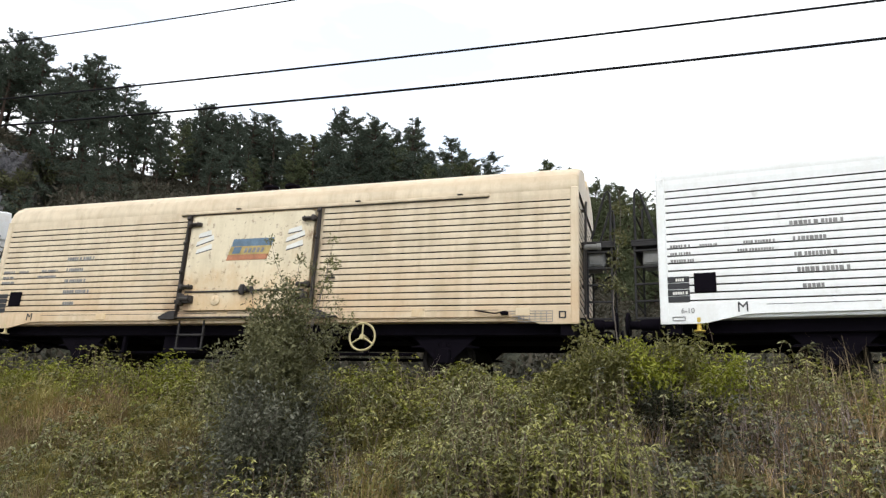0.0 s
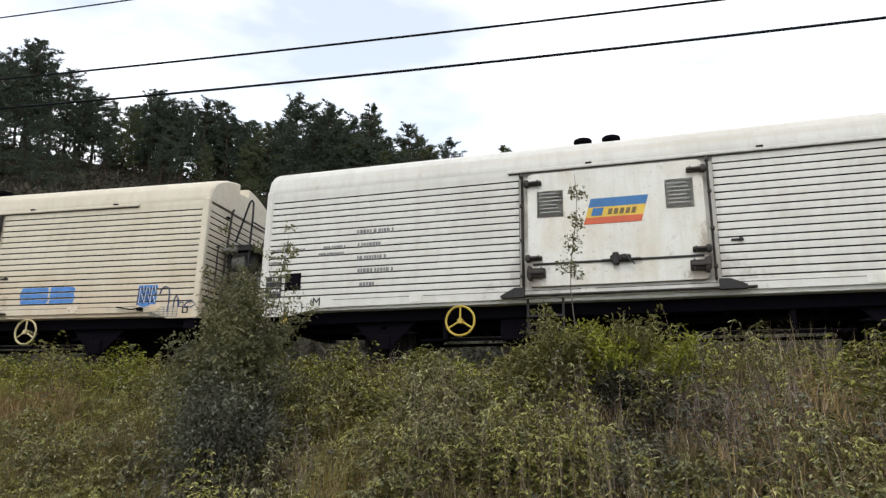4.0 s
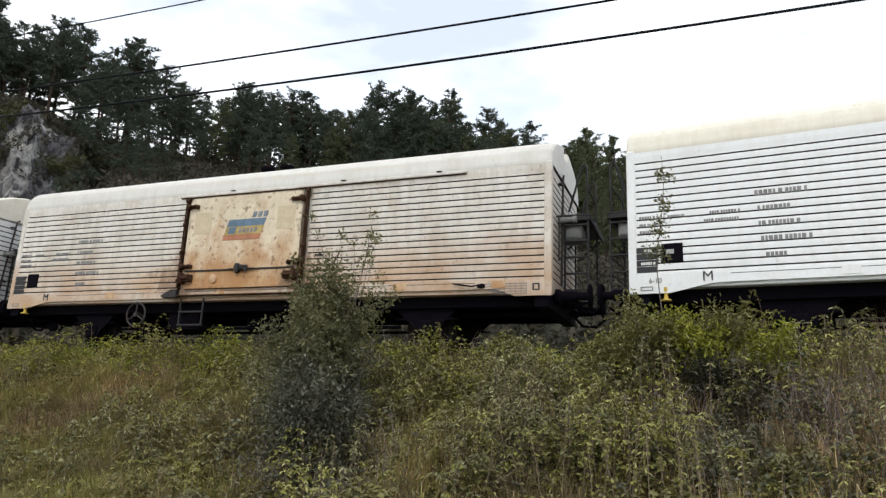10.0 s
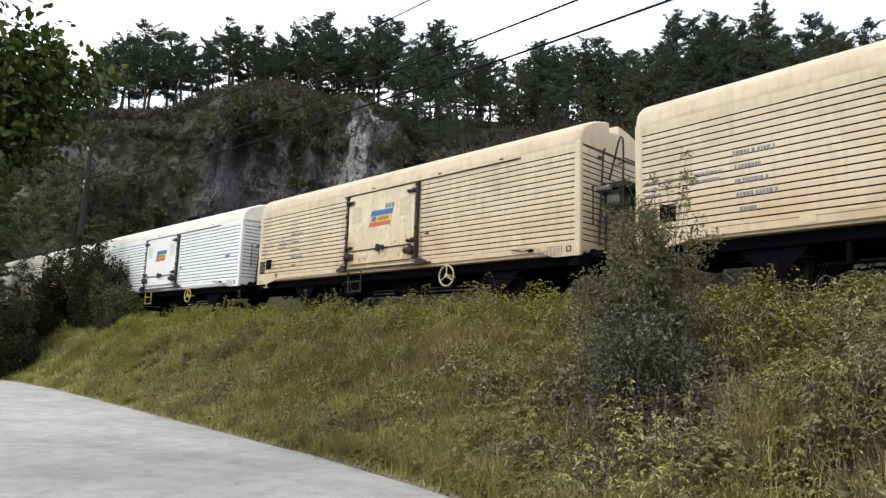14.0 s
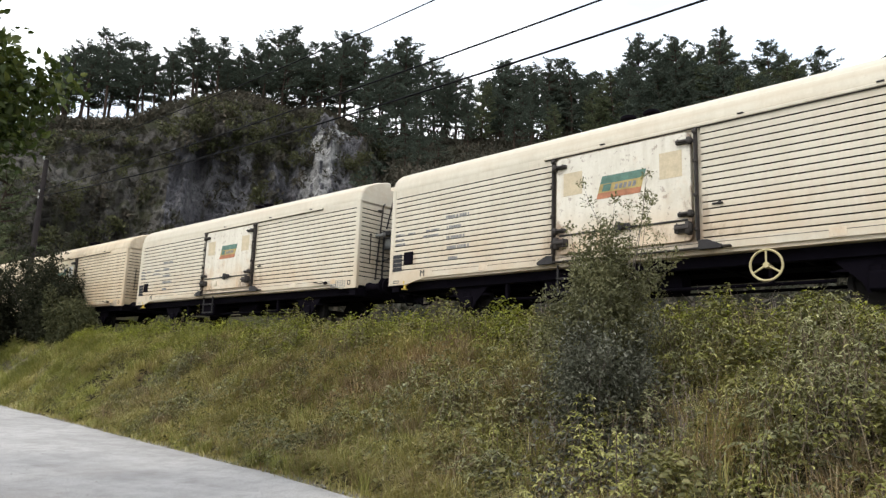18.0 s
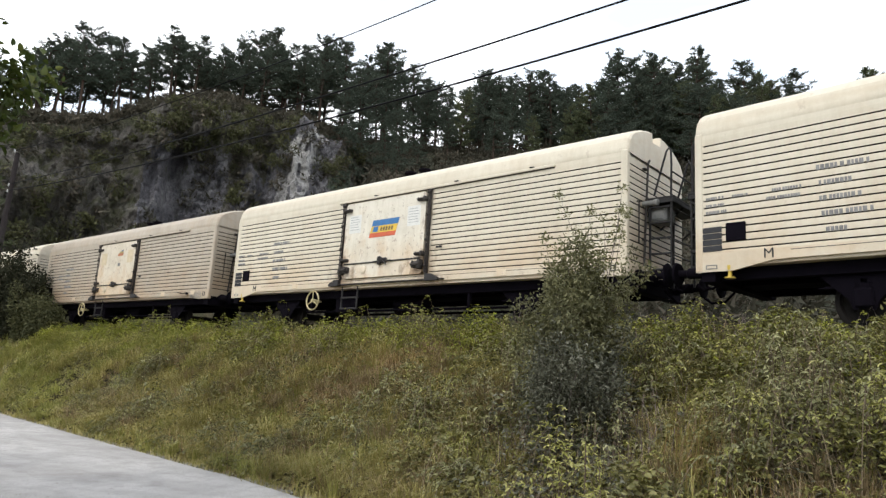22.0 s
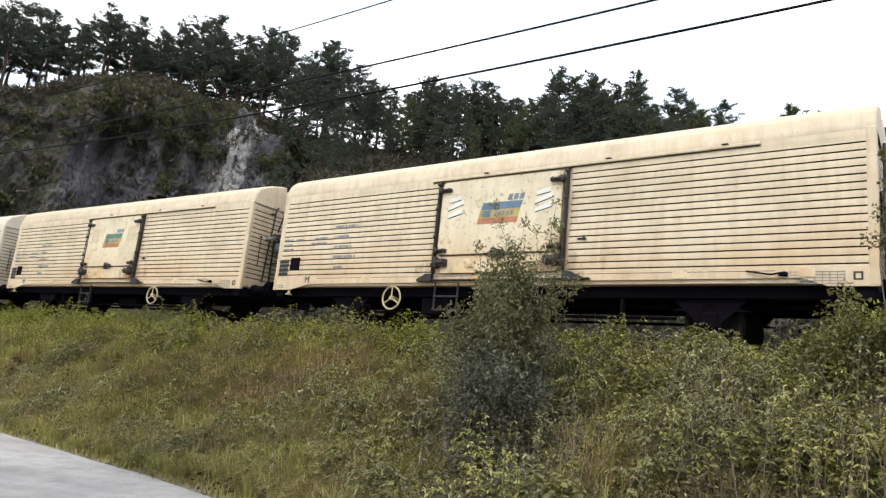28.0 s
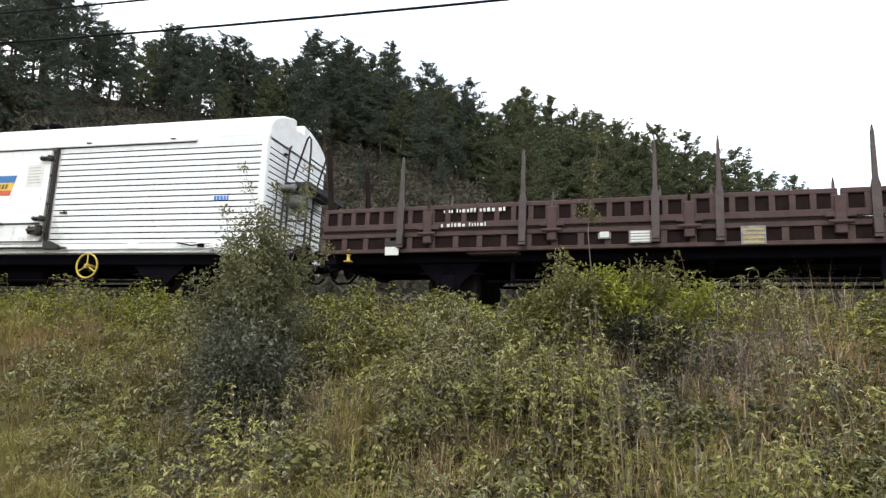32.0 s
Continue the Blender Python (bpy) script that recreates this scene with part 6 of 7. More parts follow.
scatter_leaves("far_bank_weeds", 70000, -26, -3, 0.02, 1.0, 0.054, 0.42, L_WEED, "low weeds among the grass of the bank", "weeds",
               lambda p, t: (0.02 + 0.8 * np.clip(5 * field(p, 0.75, 8.0), 0, 1)) * (1 - 0.8 * dryness(p)))
arching_sprays("leafy_weed_clumps", 2600, -15, -2.5, 0.03, 0.8, 0.42, 0.45, 0.07, L_COOL, "green leafy weed clumps in the grass of the bank", "weeds",
               lambda p, t: np.clip(6 * field(p, 0.6, 61.0) - 0.3, 0, 1) * (1 - dryness(p)), 8, 0.4)
arching_sprays("dark_weed_clumps", 2200, -15, -3, 0.05, 0.75, 0.4, 0.42, 0.06, L_BRAMBLE, "dark green weed clumps in the grass of the bank", "weeds",
               lambda p, t: np.clip(6 * field(p, 0.55, 41.0) - 0.6, 0, 1) * (1 - dryness(p)), 8, 0.45)
scatter_leaves("leaf_litter", 65000, -20, 9.5, 0.0, 1.02, 0.066, 0.10, L_LITTER, "dark fallen leaves and low growth under the brambles", "leaf litter", lambda p, t: 0.85 - 0.35 * left(p))
scatter_blades("bank_grass", 110000, -14, 9.5, 0.0, 1.0, 0.36, L_GRASS, "green and straw grass among the brambles", lambda p, t: np.clip(0.15 + 3.0 * field(p, 1.1, 2.0), 0.06, 1) * (0.3 + 0.95 * left(p)) * (1.3 - 0.5 * t) * (1 - 0.85 * dryness(p)), 0.008, 1.5)
scatter_blades("lush_grass", 75000, -34, -1, -0.03, 1.0, 0.24, L_LUSH, "lush green grass on the bank", lambda p, t: np.clip(0.25 + 3.2 * field(p, 0.8, 5.0), 0.08, 1) * (0.25 + 0.75 * left(p)) * (1 - 0.8 * dryness(p)), 0.009, 1.5)
scatter_tussocks("grass_tussocks", 5400, 40, -32, -1.5, 0.0, 1.0, 0.36, L_LUSH, "arching green grass tussocks on the bank", lambda p, t: np.clip(0.35 + 2.6 * field(p, 0.7, 45.0), 0.06, 1) * (0.3 + 0.7 * left(p)) * (1 - 0.7 * dryness(p)))
scatter_tussocks("pale_tussocks", 3600, 36, -24, 0, 0.03, 0.85, 0.42, L_GRASS, "pale straw-green grass tussocks on the bank", lambda p, t: np.clip(0.15 + 3.0 * field(p, 0.9, 33.0), 0, 1))
scatter_tussocks("toe_tussocks", 2200, 36, -15, -3.5, 0.02, 0.6, 0.40, L_GRASS, "pale olive grass tussocks low on the bank", lambda p, t: np.clip(0.25 + 3.0 * field(p, 0.8, 57.0), 0.05, 1))
scatter_tussocks("toe_straw", 1100, 32, -15, -3.5, 0.02, 0.6, 0.40, L_STRAW, "bleached straw tussocks low on the bank", lambda p, t: np.clip(0.15 + 3.4 * field(p, 1.0, 67.0), 0.02, 1))
scatter_tussocks("straw_tussocks", 1700, 30, -16, 8, 0.03, 0.8, 0.42, L_STRAW, "bleached straw tussocks on the bank", lambda p, t: np.clip(0.08 + 3.0 * field(p, 1.1, 38.0) + 0.6 * dryness(p), 0, 1))
scatter_blades("far_bank_grass", 62000, -36, -4, -0.06, 1.0, 0.28, L_GRASS, "long grass on the bank", lambda p, t: 0.15 + 0.85 * sharp(p, 0.9, 15.0), 0.010, 1.5)
scatter_blades("dry_grass", 110000, -14, 9.5, 0.0, 1.0, 0.44, L_DRY, "dry straw-coloured grass on the bank", lambda p, t: 0.04 + 0.75 * dryness(p) * (0.3 + 0.7 * clump(p, 1.6, 7.0)) + 0.08 * left(p) * sharp(p, 0.5, 14.0), 0.008, 1.4)
scatter_blades("dry_patch_grass", 16000, -9.5, -4.3, 0.2, 1.0, 0.36, L_DRY, "bleached pinkish dry grass in a patch on the bank", lambda p, t: np.clip(DRY_B(p) * 1.2, 0, 1) * (0.35 + 0.65 * sharp(p, 1.4, 19.0)), 0.009, 1.5)
scatter_blades("foot_grass", 60000, -4, 9.5, 0.0, 0.5, 0.42, L_GRASS, "long green and straw grass at the foot of the bank", lambda p, t: (0.08 + 0.92 * sharp(p, 1.3, 71.0)) * np.clip(1.1 - 2.4 * t, 0, 1) * right(p), 0.009, 1.1)
scatter_blades("foot_straw", 42000, -4, 9.5, 0.0, 0.6, 0.42, L_DRY, "dry straw stalks at the foot of the bank", lambda p, t: np.clip(3 * field(p, 1.1, 81.0), 0, 1) * np.clip(1.1 - 1.8 * t, 0, 1) * right(p), 0.008, 1.2)
scatter_blades("tall_dry_grass", 900, 3.7, 5.1, 0.80, 1.0, 0.85, L_STRAW, "tall bleached grass tuft on top of the bank", lambda p, t: np.clip(1.2 - abs(p[:, 0] - 4.35) / 0.45, 0, 1), 0.007, 0.55)
scatter_blades("tall_dead_stalks", 1300, 2.6, 8.5, 0.74, 1.02, 0.85, L_STRAW, "tall bare dead stalks on top of the bank", lambda p, t: np.clip(1.15 - abs(p[:, 0] - 5.6) / 2.6, 0, 1) * sharp(p, 1.5, 27.0), 0.006, 0.5)
scatter_blades("crest_stalks", 1100, -12, 3.0, 0.8, 1.02, 0.6, L_DEAD, "thin dead stalks along the top of the bank", lambda p, t: sharp(p, 0.5, 31.0), 0.008, 0.6)
scatter_blades("dead_stalks", 22000, -6, 8, 0.10, 0.95, 0.6, L_DEAD, "grey-mauve dead stalks among the brambles", lambda p, t: mauve(p) + 0.5 * greyish(p) + 0.14 * right(p) * sharp(p, 1.2, 51.0), 0.008, 1.0)
scatter_blades("verge_grass", 50000, -26, 8, -0.06, 0.14, 0.13, L_GRASS, "short verge grass beside the gravel road", lambda p, t: (0.2 + 0.6 * sharp(p, 1.2, 3.0)) * np.clip((t + 0.04) / 0.10, 0.02, 1), 0.008, 1.2)
scatter_blades("verge_litter", 30000, -26, 0, -0.11, 0.02, 0.045, L_STRAW, "trampled straw and litter on the edge of the gravel road", lambda p, t: np.clip((t + 0.11) / 0.12, 0, 1) ** 2 * (0.3 + 0.7 * sharp(p, 1.6, 73.0)), 0.008, 2.0)
scatter_blades("verge_straw", 26000, -26, 8, -0.05, 0.2, 0.12, L_DRY, "short dry straw beside the gravel road", lambda p, t: sharp(p, 0.9, 63.0) * np.clip((t + 0.05) / 0.08, 0.03, 1), 0.007, 1.4)


def limb(b, p, d, length, r, depth, tips, rng, spread=0.6, up=0.15):
    """A branching limb; its ends are gathered in tips."""
    pts, rad = [Vector(p)], [r]
    d = Vector(d).normalized()
    for k in range(4):
        d = (d + Vector((rng.uniform(-1, 1), rng.uniform(-1, 1), rng.uniform(-0.6, 1) + up)) * 0.16).normalized()
        pts.append(pts[-1] + d * length / 4)
        rad.append(r * (1 - 0.19 * (k + 1)))
    b.tube(pts, rad, 5 if depth else 6, False)
    if depth == 0:
        tips += [pts[2], pts[3], pts[4]]
        return
    for k in range(3):
        at = pts[2 + k] if k < 2 else pts[4]
        dd = (d + Vector((rng.uniform(-1, 1), rng.uniform(-1, 1), rng.uniform(-0.5, 0.8))) * spread * 1.5).normalized()
        limb(b, at, dd, length * rng.uniform(0.5, 0.7), r * 0.5, depth - 1, tips, rng, spread, up)


def tufts(name, tips, per, radius, size, flat=0.7, seed=1, aspect=0.5):
    """Foliage: clusters of small leaves round the limb ends."""
    g = np.random.default_rng(seed)
    t = np.array([tuple(p) for p in tips])
    c = np.repeat(t, per, 0)
    m = len(c)
    off = g.normal(0, 1, (m, 3))
    off = unit(off) * (g.random((m, 1)) ** 0.5) * radius * np.repeat(g.uniform(0.6, 1.3, (len(t), 1)), per, 0)
    off[:, 2] *= flat
    along = unit(off + g.normal(0, radius * 0.5, (m, 3)))
    normal = g.normal(0, 0.7, (m, 3)) + np.array([0, 0, 0.7])
    s = size * g.uniform(0.6, 1.4, m)
    return leaves(name, c + off, along, normal, s, s * aspect)


def needles(name, tips, per, radius, size, flat, seed):
    """Pine foliage: loose sprays of narrow triangles round the limb ends."""
    g = np.random.default_rng(seed)
    t = np.array([tuple(p) for p in tips])
    c = np.repeat(t, per, 0)
    m = len(c)
    off = unit(g.normal(0, 1, (m, 3))) * (g.random((m, 1)) ** 0.45) * radius * np.repeat(g.uniform(0.55, 1.35, (len(t), 1)), per, 0)
    off[:, 2] = off[:, 2] * flat + 0.1
    along = unit(off + g.normal(0, radius * 0.6, (m, 3)) + np.array([0, 0, radius * 0.3]))
    side = unit(np.cross(along, g.normal(0, 1, (m, 3))))
    s = (size * g.uniform(0.6, 1.4, m))[:, None]
    v = np.stack([c + off - along * s * 0.5 + side * s * 0.2, c + off - along * s * 0.5 - side * s * 0.2, c + off + along * s * 0.5], 1).reshape(-1, 3)
    return fast_mesh(name, v, np.arange(m * 3).reshape(-1, 3))


# shrub on the bank, in front of the wagons
def shrub(name, at, stems, height, lean, leaf, per, radius, seed, material, label, category):
    rng = random.Random(seed)
    w = thing(name, label, category)
    tips = []
    for k in range(stems):
        b = Build()
        a = rng.uniform(0, 2 * math.pi)
        h = height * rng.uniform(0.55, 1.0)
        base = Vector((0.16 * math.cos(a), 0.16 * math.sin(a), -0.1))
        d = Vector((lean * math.cos(a), lean * math.sin(a), 1))
        limb(b, base, d, h, 0.014, 1, tips, rng, 0.4, 0.35)
        tips += [base + d * h * t for t in (0.08, 0.16, 0.25, 0.33, 0.4, 0.5, 0.6, 0.7)]
        part("stem", b.mesh("stem"), M_TWIG, w)
    part("foliage", tufts("foliage", tips, per, radius, leaf, 1.0, seed, 0.42), material, w)
    w.matrix_basis = pose(*at)
    return w


shrub("willow_shrub", (-2.18, 8.9, land(-2.18, 8.9)), 24, 1.45, 0.14, 0.052, 115, 0.21, 3, L_BUSH, "slender grey-green shrub growing on the railway bank", "shrub")
shrub("willow_shrub", (-1.95, 9.1, land(-1.95, 9.1)), 11, 2.2, 0.09, 0.042, 42, 0.13, 4, L_SHOOT, "tall thin shoots of a shrub on the railway bank", "shrub")
shrub("willow_shrub", (-2.05, 8.3, land(-2.05, 8.3)), 20, 1.0, 0.48, 0.05, 70, 0.25, 6, L_GREY, "low dense grey-green shrub on the railway bank", "shrub")
for x, y, h, m, k in ((2.45, 8.9, 0.9, L_BRAMBLE, 8), (2.9, 8.6, 0.75, L_NETTLE, 9), (1.9, 8.8, 0.65, L_BRAMBLE, 10), (2.75, 8.2, 0.36, L_DARK, 12)):
    shrub("bramble_mound", (x, y, land(x, y)), 14, h, 0.8, 0.05, 60, 0.2, k, m, "bramble mound with arching shoots on the bank", "shrub")

# thin sapling with a few leaves
sap = thing("sapling", "thin sapling with sparse leaves on the railway bank", "sapling")
b, tips = Build(), []
rng = random.Random(2)
stem = [Vector((0.05 * math.sin(k * 0.9), 0.02 * math.cos(k), 0.33 * k)) for k in range(11)]
b.tube(stem, [0.011 - 0.0008 * k for k in range(11)], 6)
part("stem", b.mesh("stem"), M_TWIG, sap)
spots = [p + Vector((rng.uniform(-0.07, 0.07), rng.uniform(-0.07, 0.07), rng.uniform(-0.1, 0.1))) for p in stem[6:10] for _ in range(4)] + [stem[6] + Vector((0.12, 0, -0.1)), stem[6] + Vector((-0.12, 0, -0.05))]
part("foliage", tufts("foliage", spots, 30, 0.11, 0.042, 1.3, 5, 0.5), L_SHOOT, sap)
sap.matrix_basis = pose(2.3, 9.0, land(2.3, 9.0) - 0.25, 1, 1, 0)

# dark hedge beside the line
HEDGE = [(*(lambda r, az: (-math.sin(radians(az)) * r, math.cos(radians(az)) * r))(r, az), h) for az, r, h in ((64.5, 56, 10.0), (62.6, 57, 9.0), (60.8, 58, 8.6), (59.0, 36.2, 3.4), (60.3, 34.6, 2.9), (61.6, 33.2, 3.0), (63.5, 32.5, 3.0), (60.6, 32.2, 1.7))]
HEDGE += [(x, near_y(x)[0] - 1.15 * math.hypot(1, near_y(x)[1]), h) for x, h in ((-28.8, 4.2), (-27.9, 3.7), (-26.9, 2.9), (-25.9, 2.1), (-24.9, 1.4))]
for k, (x, y, h) in enumerate(HEDGE):
    shrub("hedge_shrub", (x, y, land(x, y) - 0.1), 12, h * 0.68, 0.2, 0.13, 46, 0.42, 20 + k, L_LEDGE if k in (11, 12) else L_DARK, "tall dark shrub beside the railway", "shrub")

# broad-leaved tree that hangs over the road
tree = thing("roadside_tree", "broad-leaved tree overhanging the gravel road", "tree")
b, tips = Build(), []
rng = random.Random(11)
b.tube([(0, 0, -0.2), (0.05, 0.1, 1.2), (0.1, 0.2, 2.4), (0.2, 0.3, 3.6), (0.3, 0.4, 5.0), (0.3, 0.5, 6.4)], [0.17, 0.15, 0.13, 0.11, 0.07, 0.03], 10)
for z, d in ((2.2, (0.5, 0.8, 0.12)), (2.7, (0.7, 0.65, 0.2)), (3.1, (0.3, 0.9, 0.15)), (3.4, (-0.7, 0.5, 0.3)), (3.7, (0.75, 0.6, 0.25)), (4.0, (-0.4, -0.8, 0.3)), (4.4, (0.5, 0.85, 0.2)), (4.8, (0.8, -0.2, 0.4)), (5.3, (-0.3, 0.6, 0.6)), (5.8, (0.3, 0.3, 0.8))):
    limb(b, (0.15 + z * 0.03, 0.1 + z * 0.07, z), d, 1.75 if z < 4.6 else 1.3, 0.04, 2, tips, rng, 0.6, 0.05)
part("trunk", b.mesh("trunk"), M_BARK, tree)
part("crown", tufts("crown", tips, 95, 0.46, 0.1, 0.9, 6, 0.62), L_TREE, tree)
tree.matrix_basis = pose(-10.0, 1.9, land(-10.0, 1.9))


# ---- pines and forest on the hill ----
def pine_meshes(seed, height=11.0, bare=0.42, width=2.1, whorls=13, per=24, dense=1.0, full=False):
    """A pine: bare lower trunk with dead stubs, whorls of uneven boughs, flat ragged pads of needles."""
    rng = random.Random(seed)
    b = Build()
    lean = (rng.uniform(-0.7, 0.7), rng.uniform(-0.7, 0.7))
    stem = []
    for k in range(9):
        t = k / 8
        stem.append(Vector((lean[0] * t * t + 0.2 * math.sin(3 * t + seed), lean[1] * t * t + 0.2 * math.cos(2.6 * t + seed), -0.4 + (height + 0.2) * t)))
    b.tube(stem, [0.16 * (1 - 0.85 * k / 8) + 0.015 for k in range(9)], 7)
    at = lambda t: stem[min(int(t * 8), 7)].lerp(stem[min(int(t * 8), 7) + 1], t * 8 - min(int(t * 8), 7))
    tips, spread = [], []
    heavy = rng.uniform(0, 2 * math.pi)
    for k in range(whorls):
        f = (k + rng.uniform(0.1, 0.9)) / whorls
        t = bare + (0.985 - bare) * f
        shape = min(1.0, 0.66 + 1.5 * f) * ((1 - f ** 1.9) ** 0.62 if full else (1 - f) ** 0.62) + 0.06
        for j in range(rng.choice((3, 4, 4, 5)) if f < 0.85 else 4):
            a = rng.uniform(0, 2 * math.pi)
            side = 1 + 0.3 * math.cos(a - heavy)
            ln = width * shape * side * rng.choice((0.4, 0.6, 0.8, 0.95, 1.05, 1.2))
            p0 = at(min(t + rng.uniform(-0.012, 0.012), 0.995))
            rise = -0.05 + 0.75 * f * f + rng.uniform(-0.15, 0.2)
            d = Vector((math.cos(a), math.sin(a), rise))
            p1 = p0 + d * ln * 0.5 + Vector((0, 0, -0.06 * ln))
            p2 = p0 + d * ln + Vector((0, 0, 0.10 * ln))
            b.tube([p0, p1, p2], [0.045, 0.03, 0.012], 4, False)
            for q in np.linspace(0.38 if ln > 0.9 else 0.6, 1.03, max(2, round(ln * 3.8 * dense))):
                p = p1.lerp(p2, (q - 0.5) * 2) if q > 0.5 else p0.lerp(p1, q * 2)
                across = Vector((-d.y, d.x, 0)) * rng.uniform(-0.34, 0.34) * ln * (1.25 - q)
                tips.append(p + across + Vector((0, 0, rng.uniform(-0.05, 0.16))))
                spread.append(rng.uniform(0.22, 0.46) * (0.8 if f > 0.8 else 1.0))
    for k in range(3):
        a = rng.uniform(0, 2 * math.pi)
        p = at(0.95) + Vector((math.cos(a), math.sin(a), 0)) * rng.uniform(0.1, 0.4)
        for h in (0.0, 0.25, 0.5):
            tips.append(p + Vector((0, 0, h + rng.uniform(-0.1, 0.25))))
            spread.append(0.24)
    for k in range(9):
        t = rng.uniform(0.15, bare + 0.05)
        a = rng.uniform(0, 2 * math.pi)
        p0 = at(t)
        b.tube([p0, p0 + Vector((math.cos(a), math.sin(a), rng.uniform(-0.15, 0.25))) * rng.uniform(0.5, 1.6)], [0.028, 0.008], 4, False)
    trunk = b.mesh("trunk")
    trunk.materials.append(M_BARK)
    # needles: tufts that point up and outward
    g = np.random.default_rng(seed)
    c = np.repeat(np.array([tuple(p) for p in tips]), per, 0)
    r = np.repeat(np.array(spread), per)[:, None]
    m = len(c)
    way = unit(g.normal(0, 1, (m, 3)) * np.array([1, 1, 0.55]) + np.array([0, 0, 0.42]))
    off = way * r * (g.random((m, 1)) ** 0.6)
    off[:, 2] *= 0.75
    side = unit(np.cross(way, g.normal(0, 1, (m, 3))))
    size = g.uniform(0.15, 0.34, (m, 1))
    v = np.stack([c + off - way * size * 0.4 + side * size * 0.19, c + off - way * size * 0.4 - side * size * 0.19, c + off + way * size * 0.6], 1).reshape(-1, 3)
    return trunk, fast_mesh("crown", v, np.arange(m * 3).reshape(-1, 3))


PINES = []
for seed in range(9):
    PINES.append((*pine_meshes(seed + 1, 11.0, (0.32, 0.40, 0.27, 0.42, 0.34, 0.25, 0.45, 0.30, 0.37)[seed], (2.5, 2.2, 2.8, 2.1, 2.6, 2.9, 2.3, 2.0, 2.5)[seed], (17, 15, 18, 14, 16, 19, 14, 16, 15)[seed], 20, 1.0, seed % 3 > 0), L_PINE))
CLIFF_PINES = []
for seed in range(7):
    CLIFF_PINES.append((*pine_meshes(seed + 51, 11.0, (0.45, 0.52, 0.40, 0.55, 0.48, 0.43, 0.50)[seed], (2.3, 2.0, 2.6, 1.9, 2.4, 2.5, 2.1)[seed], (13, 11, 14, 10, 12, 13, 11)[seed], 20, 1.0, seed % 2 == 0), L_PINE))
FOREST = []
for seed in range(6):
    FOREST.append((*pine_meshes(seed + 31, 11.0, (0.16, 0.1, 0.22, 0.12, 0.18, 0.14)[seed], (2.3, 2.7, 2.1, 2.8, 2.5, 2.2)[seed], (19, 20, 17, 19, 18, 20)[seed], 20, 1.0, True), L_PINE2))
for trunk, crown, m in PINES + CLIFF_PINES + FOREST:
    crown.materials.append(m)


def plant(kind, x, y, h, turn):
    trunk, crown, _ = kind
    pine = kind in PINES + CLIFF_PINES
    w = thing("pine_tree", "dark pine with a bare trunk on the hilltop" if pine else "leafy forest tree on the wooded slope", "tree", "trees on the hill")
    part("trunk", trunk, None, w)
    part("crown", crown, None, w)
    s = h / 11.0
    w.matrix_basis = pose(x, y, land(x, y) - 0.1, 0, 0, turn) @ Matrix.Diagonal((s * 1.02, s * 1.02, s, 1))
    return w


def polar(az, r):
    return -math.sin(radians(az)) * r, math.cos(radians(az)) * r


# tops of the skyline trees: bearing and height angle
TIPS = [(60.2, 20.2), (58.7, 18.6), (57.6, 21.1), (56.7, 22.1), (54.2, 23.6), (51.4, 23.3), (48.0, 25.0), (46.1, 24.8), (44.2, 24.2), (40.3, 26.6), (37.8, 25.6), (35.6, 26.6), (33.6, 26.3), (30.1, 26.6),
        (27.5, 25.2), (25.5, 23.9), (21.5, 25.2), (19.8, 24.5), (17.6, 25.0), (15.5, 25.1), (12.9, 23.9), (9.7, 26.1), (7.1, 25.9), (3.6, 26.0), (1.7, 23.5), (-0.5, 24.7), (-3.2, 23.6),
        (-5.4, 21.0), (-8.8, 23.0), (-11.3, 22.1), (-14.6, 20.8), (-17.0, 20.1), (-19.3, 19.5), (-21.5, 18.9), (-23.7, 17.4), (-25.8, 17.3), (-27.7, 15.4), (-29.7, 14.8), (-33, 13), (-37, 12)]
TP_A, TP_E = np.array([t[0] for t in TIPS[::-1]]), np.array([t[1] for t in TIPS[::-1]])
rng = random.Random(4)


def tree_at(az, r, el, pool):
    x, y = polar(az, r)
    h = 1.6 + r * math.tan(radians(el + 0.5)) - land(x, y)
    if 3.0 < h < 19:
        plant(rng.choice(pool), x, y, h, rng.uniform(0, 360))


for az, el in TIPS:
    tree_at(az, 82 + rng.uniform(-2.5, 3), el, CLIFF_PINES if az > 46 else PINES if az > -4 else FOREST)
az = 76.0
while az > -36:
    e = float(np.interp(az, TP_A, TP_E))
    pool = CLIFF_PINES if az > 46 else PINES + CLIFF_PINES[:3] if az > 33 else PINES if az > 14 else (PINES + FOREST if az > -4 else FOREST)
    thin = 56 < az < 61 or 22 < az < 33
    tree_at(az, 84 + rng.uniform(0, 6), e - rng.uniform(0.2, 1.4), pool)
    if rng.random() < (0.55 if thin else 0.95):
        tree_at(az + rng.uniform(-0.5, 0.5), 79 + rng.uniform(-1 if az > 33 else -3, 2), e - rng.uniform(0.6, 1.8 if az > 33 else 2.6), pool)
    if rng.random() < (0.3 if thin else 0.6):
        tree_at(az + rng.uniform(-0.5, 0.5), 88 + rng.uniform(-2, 4), e - rng.uniform(0.3, 1.2), pool)
    if az < 16 and rng.random() < 0.6:
        tree_at(az + rng.uniform(-0.6, 0.6), 94 + rng.uniform(-2, 3), e - rng.uniform(1.5, 3.5), FOREST)
    az -= rng.uniform(1.1, 1.9)
az = 33.0
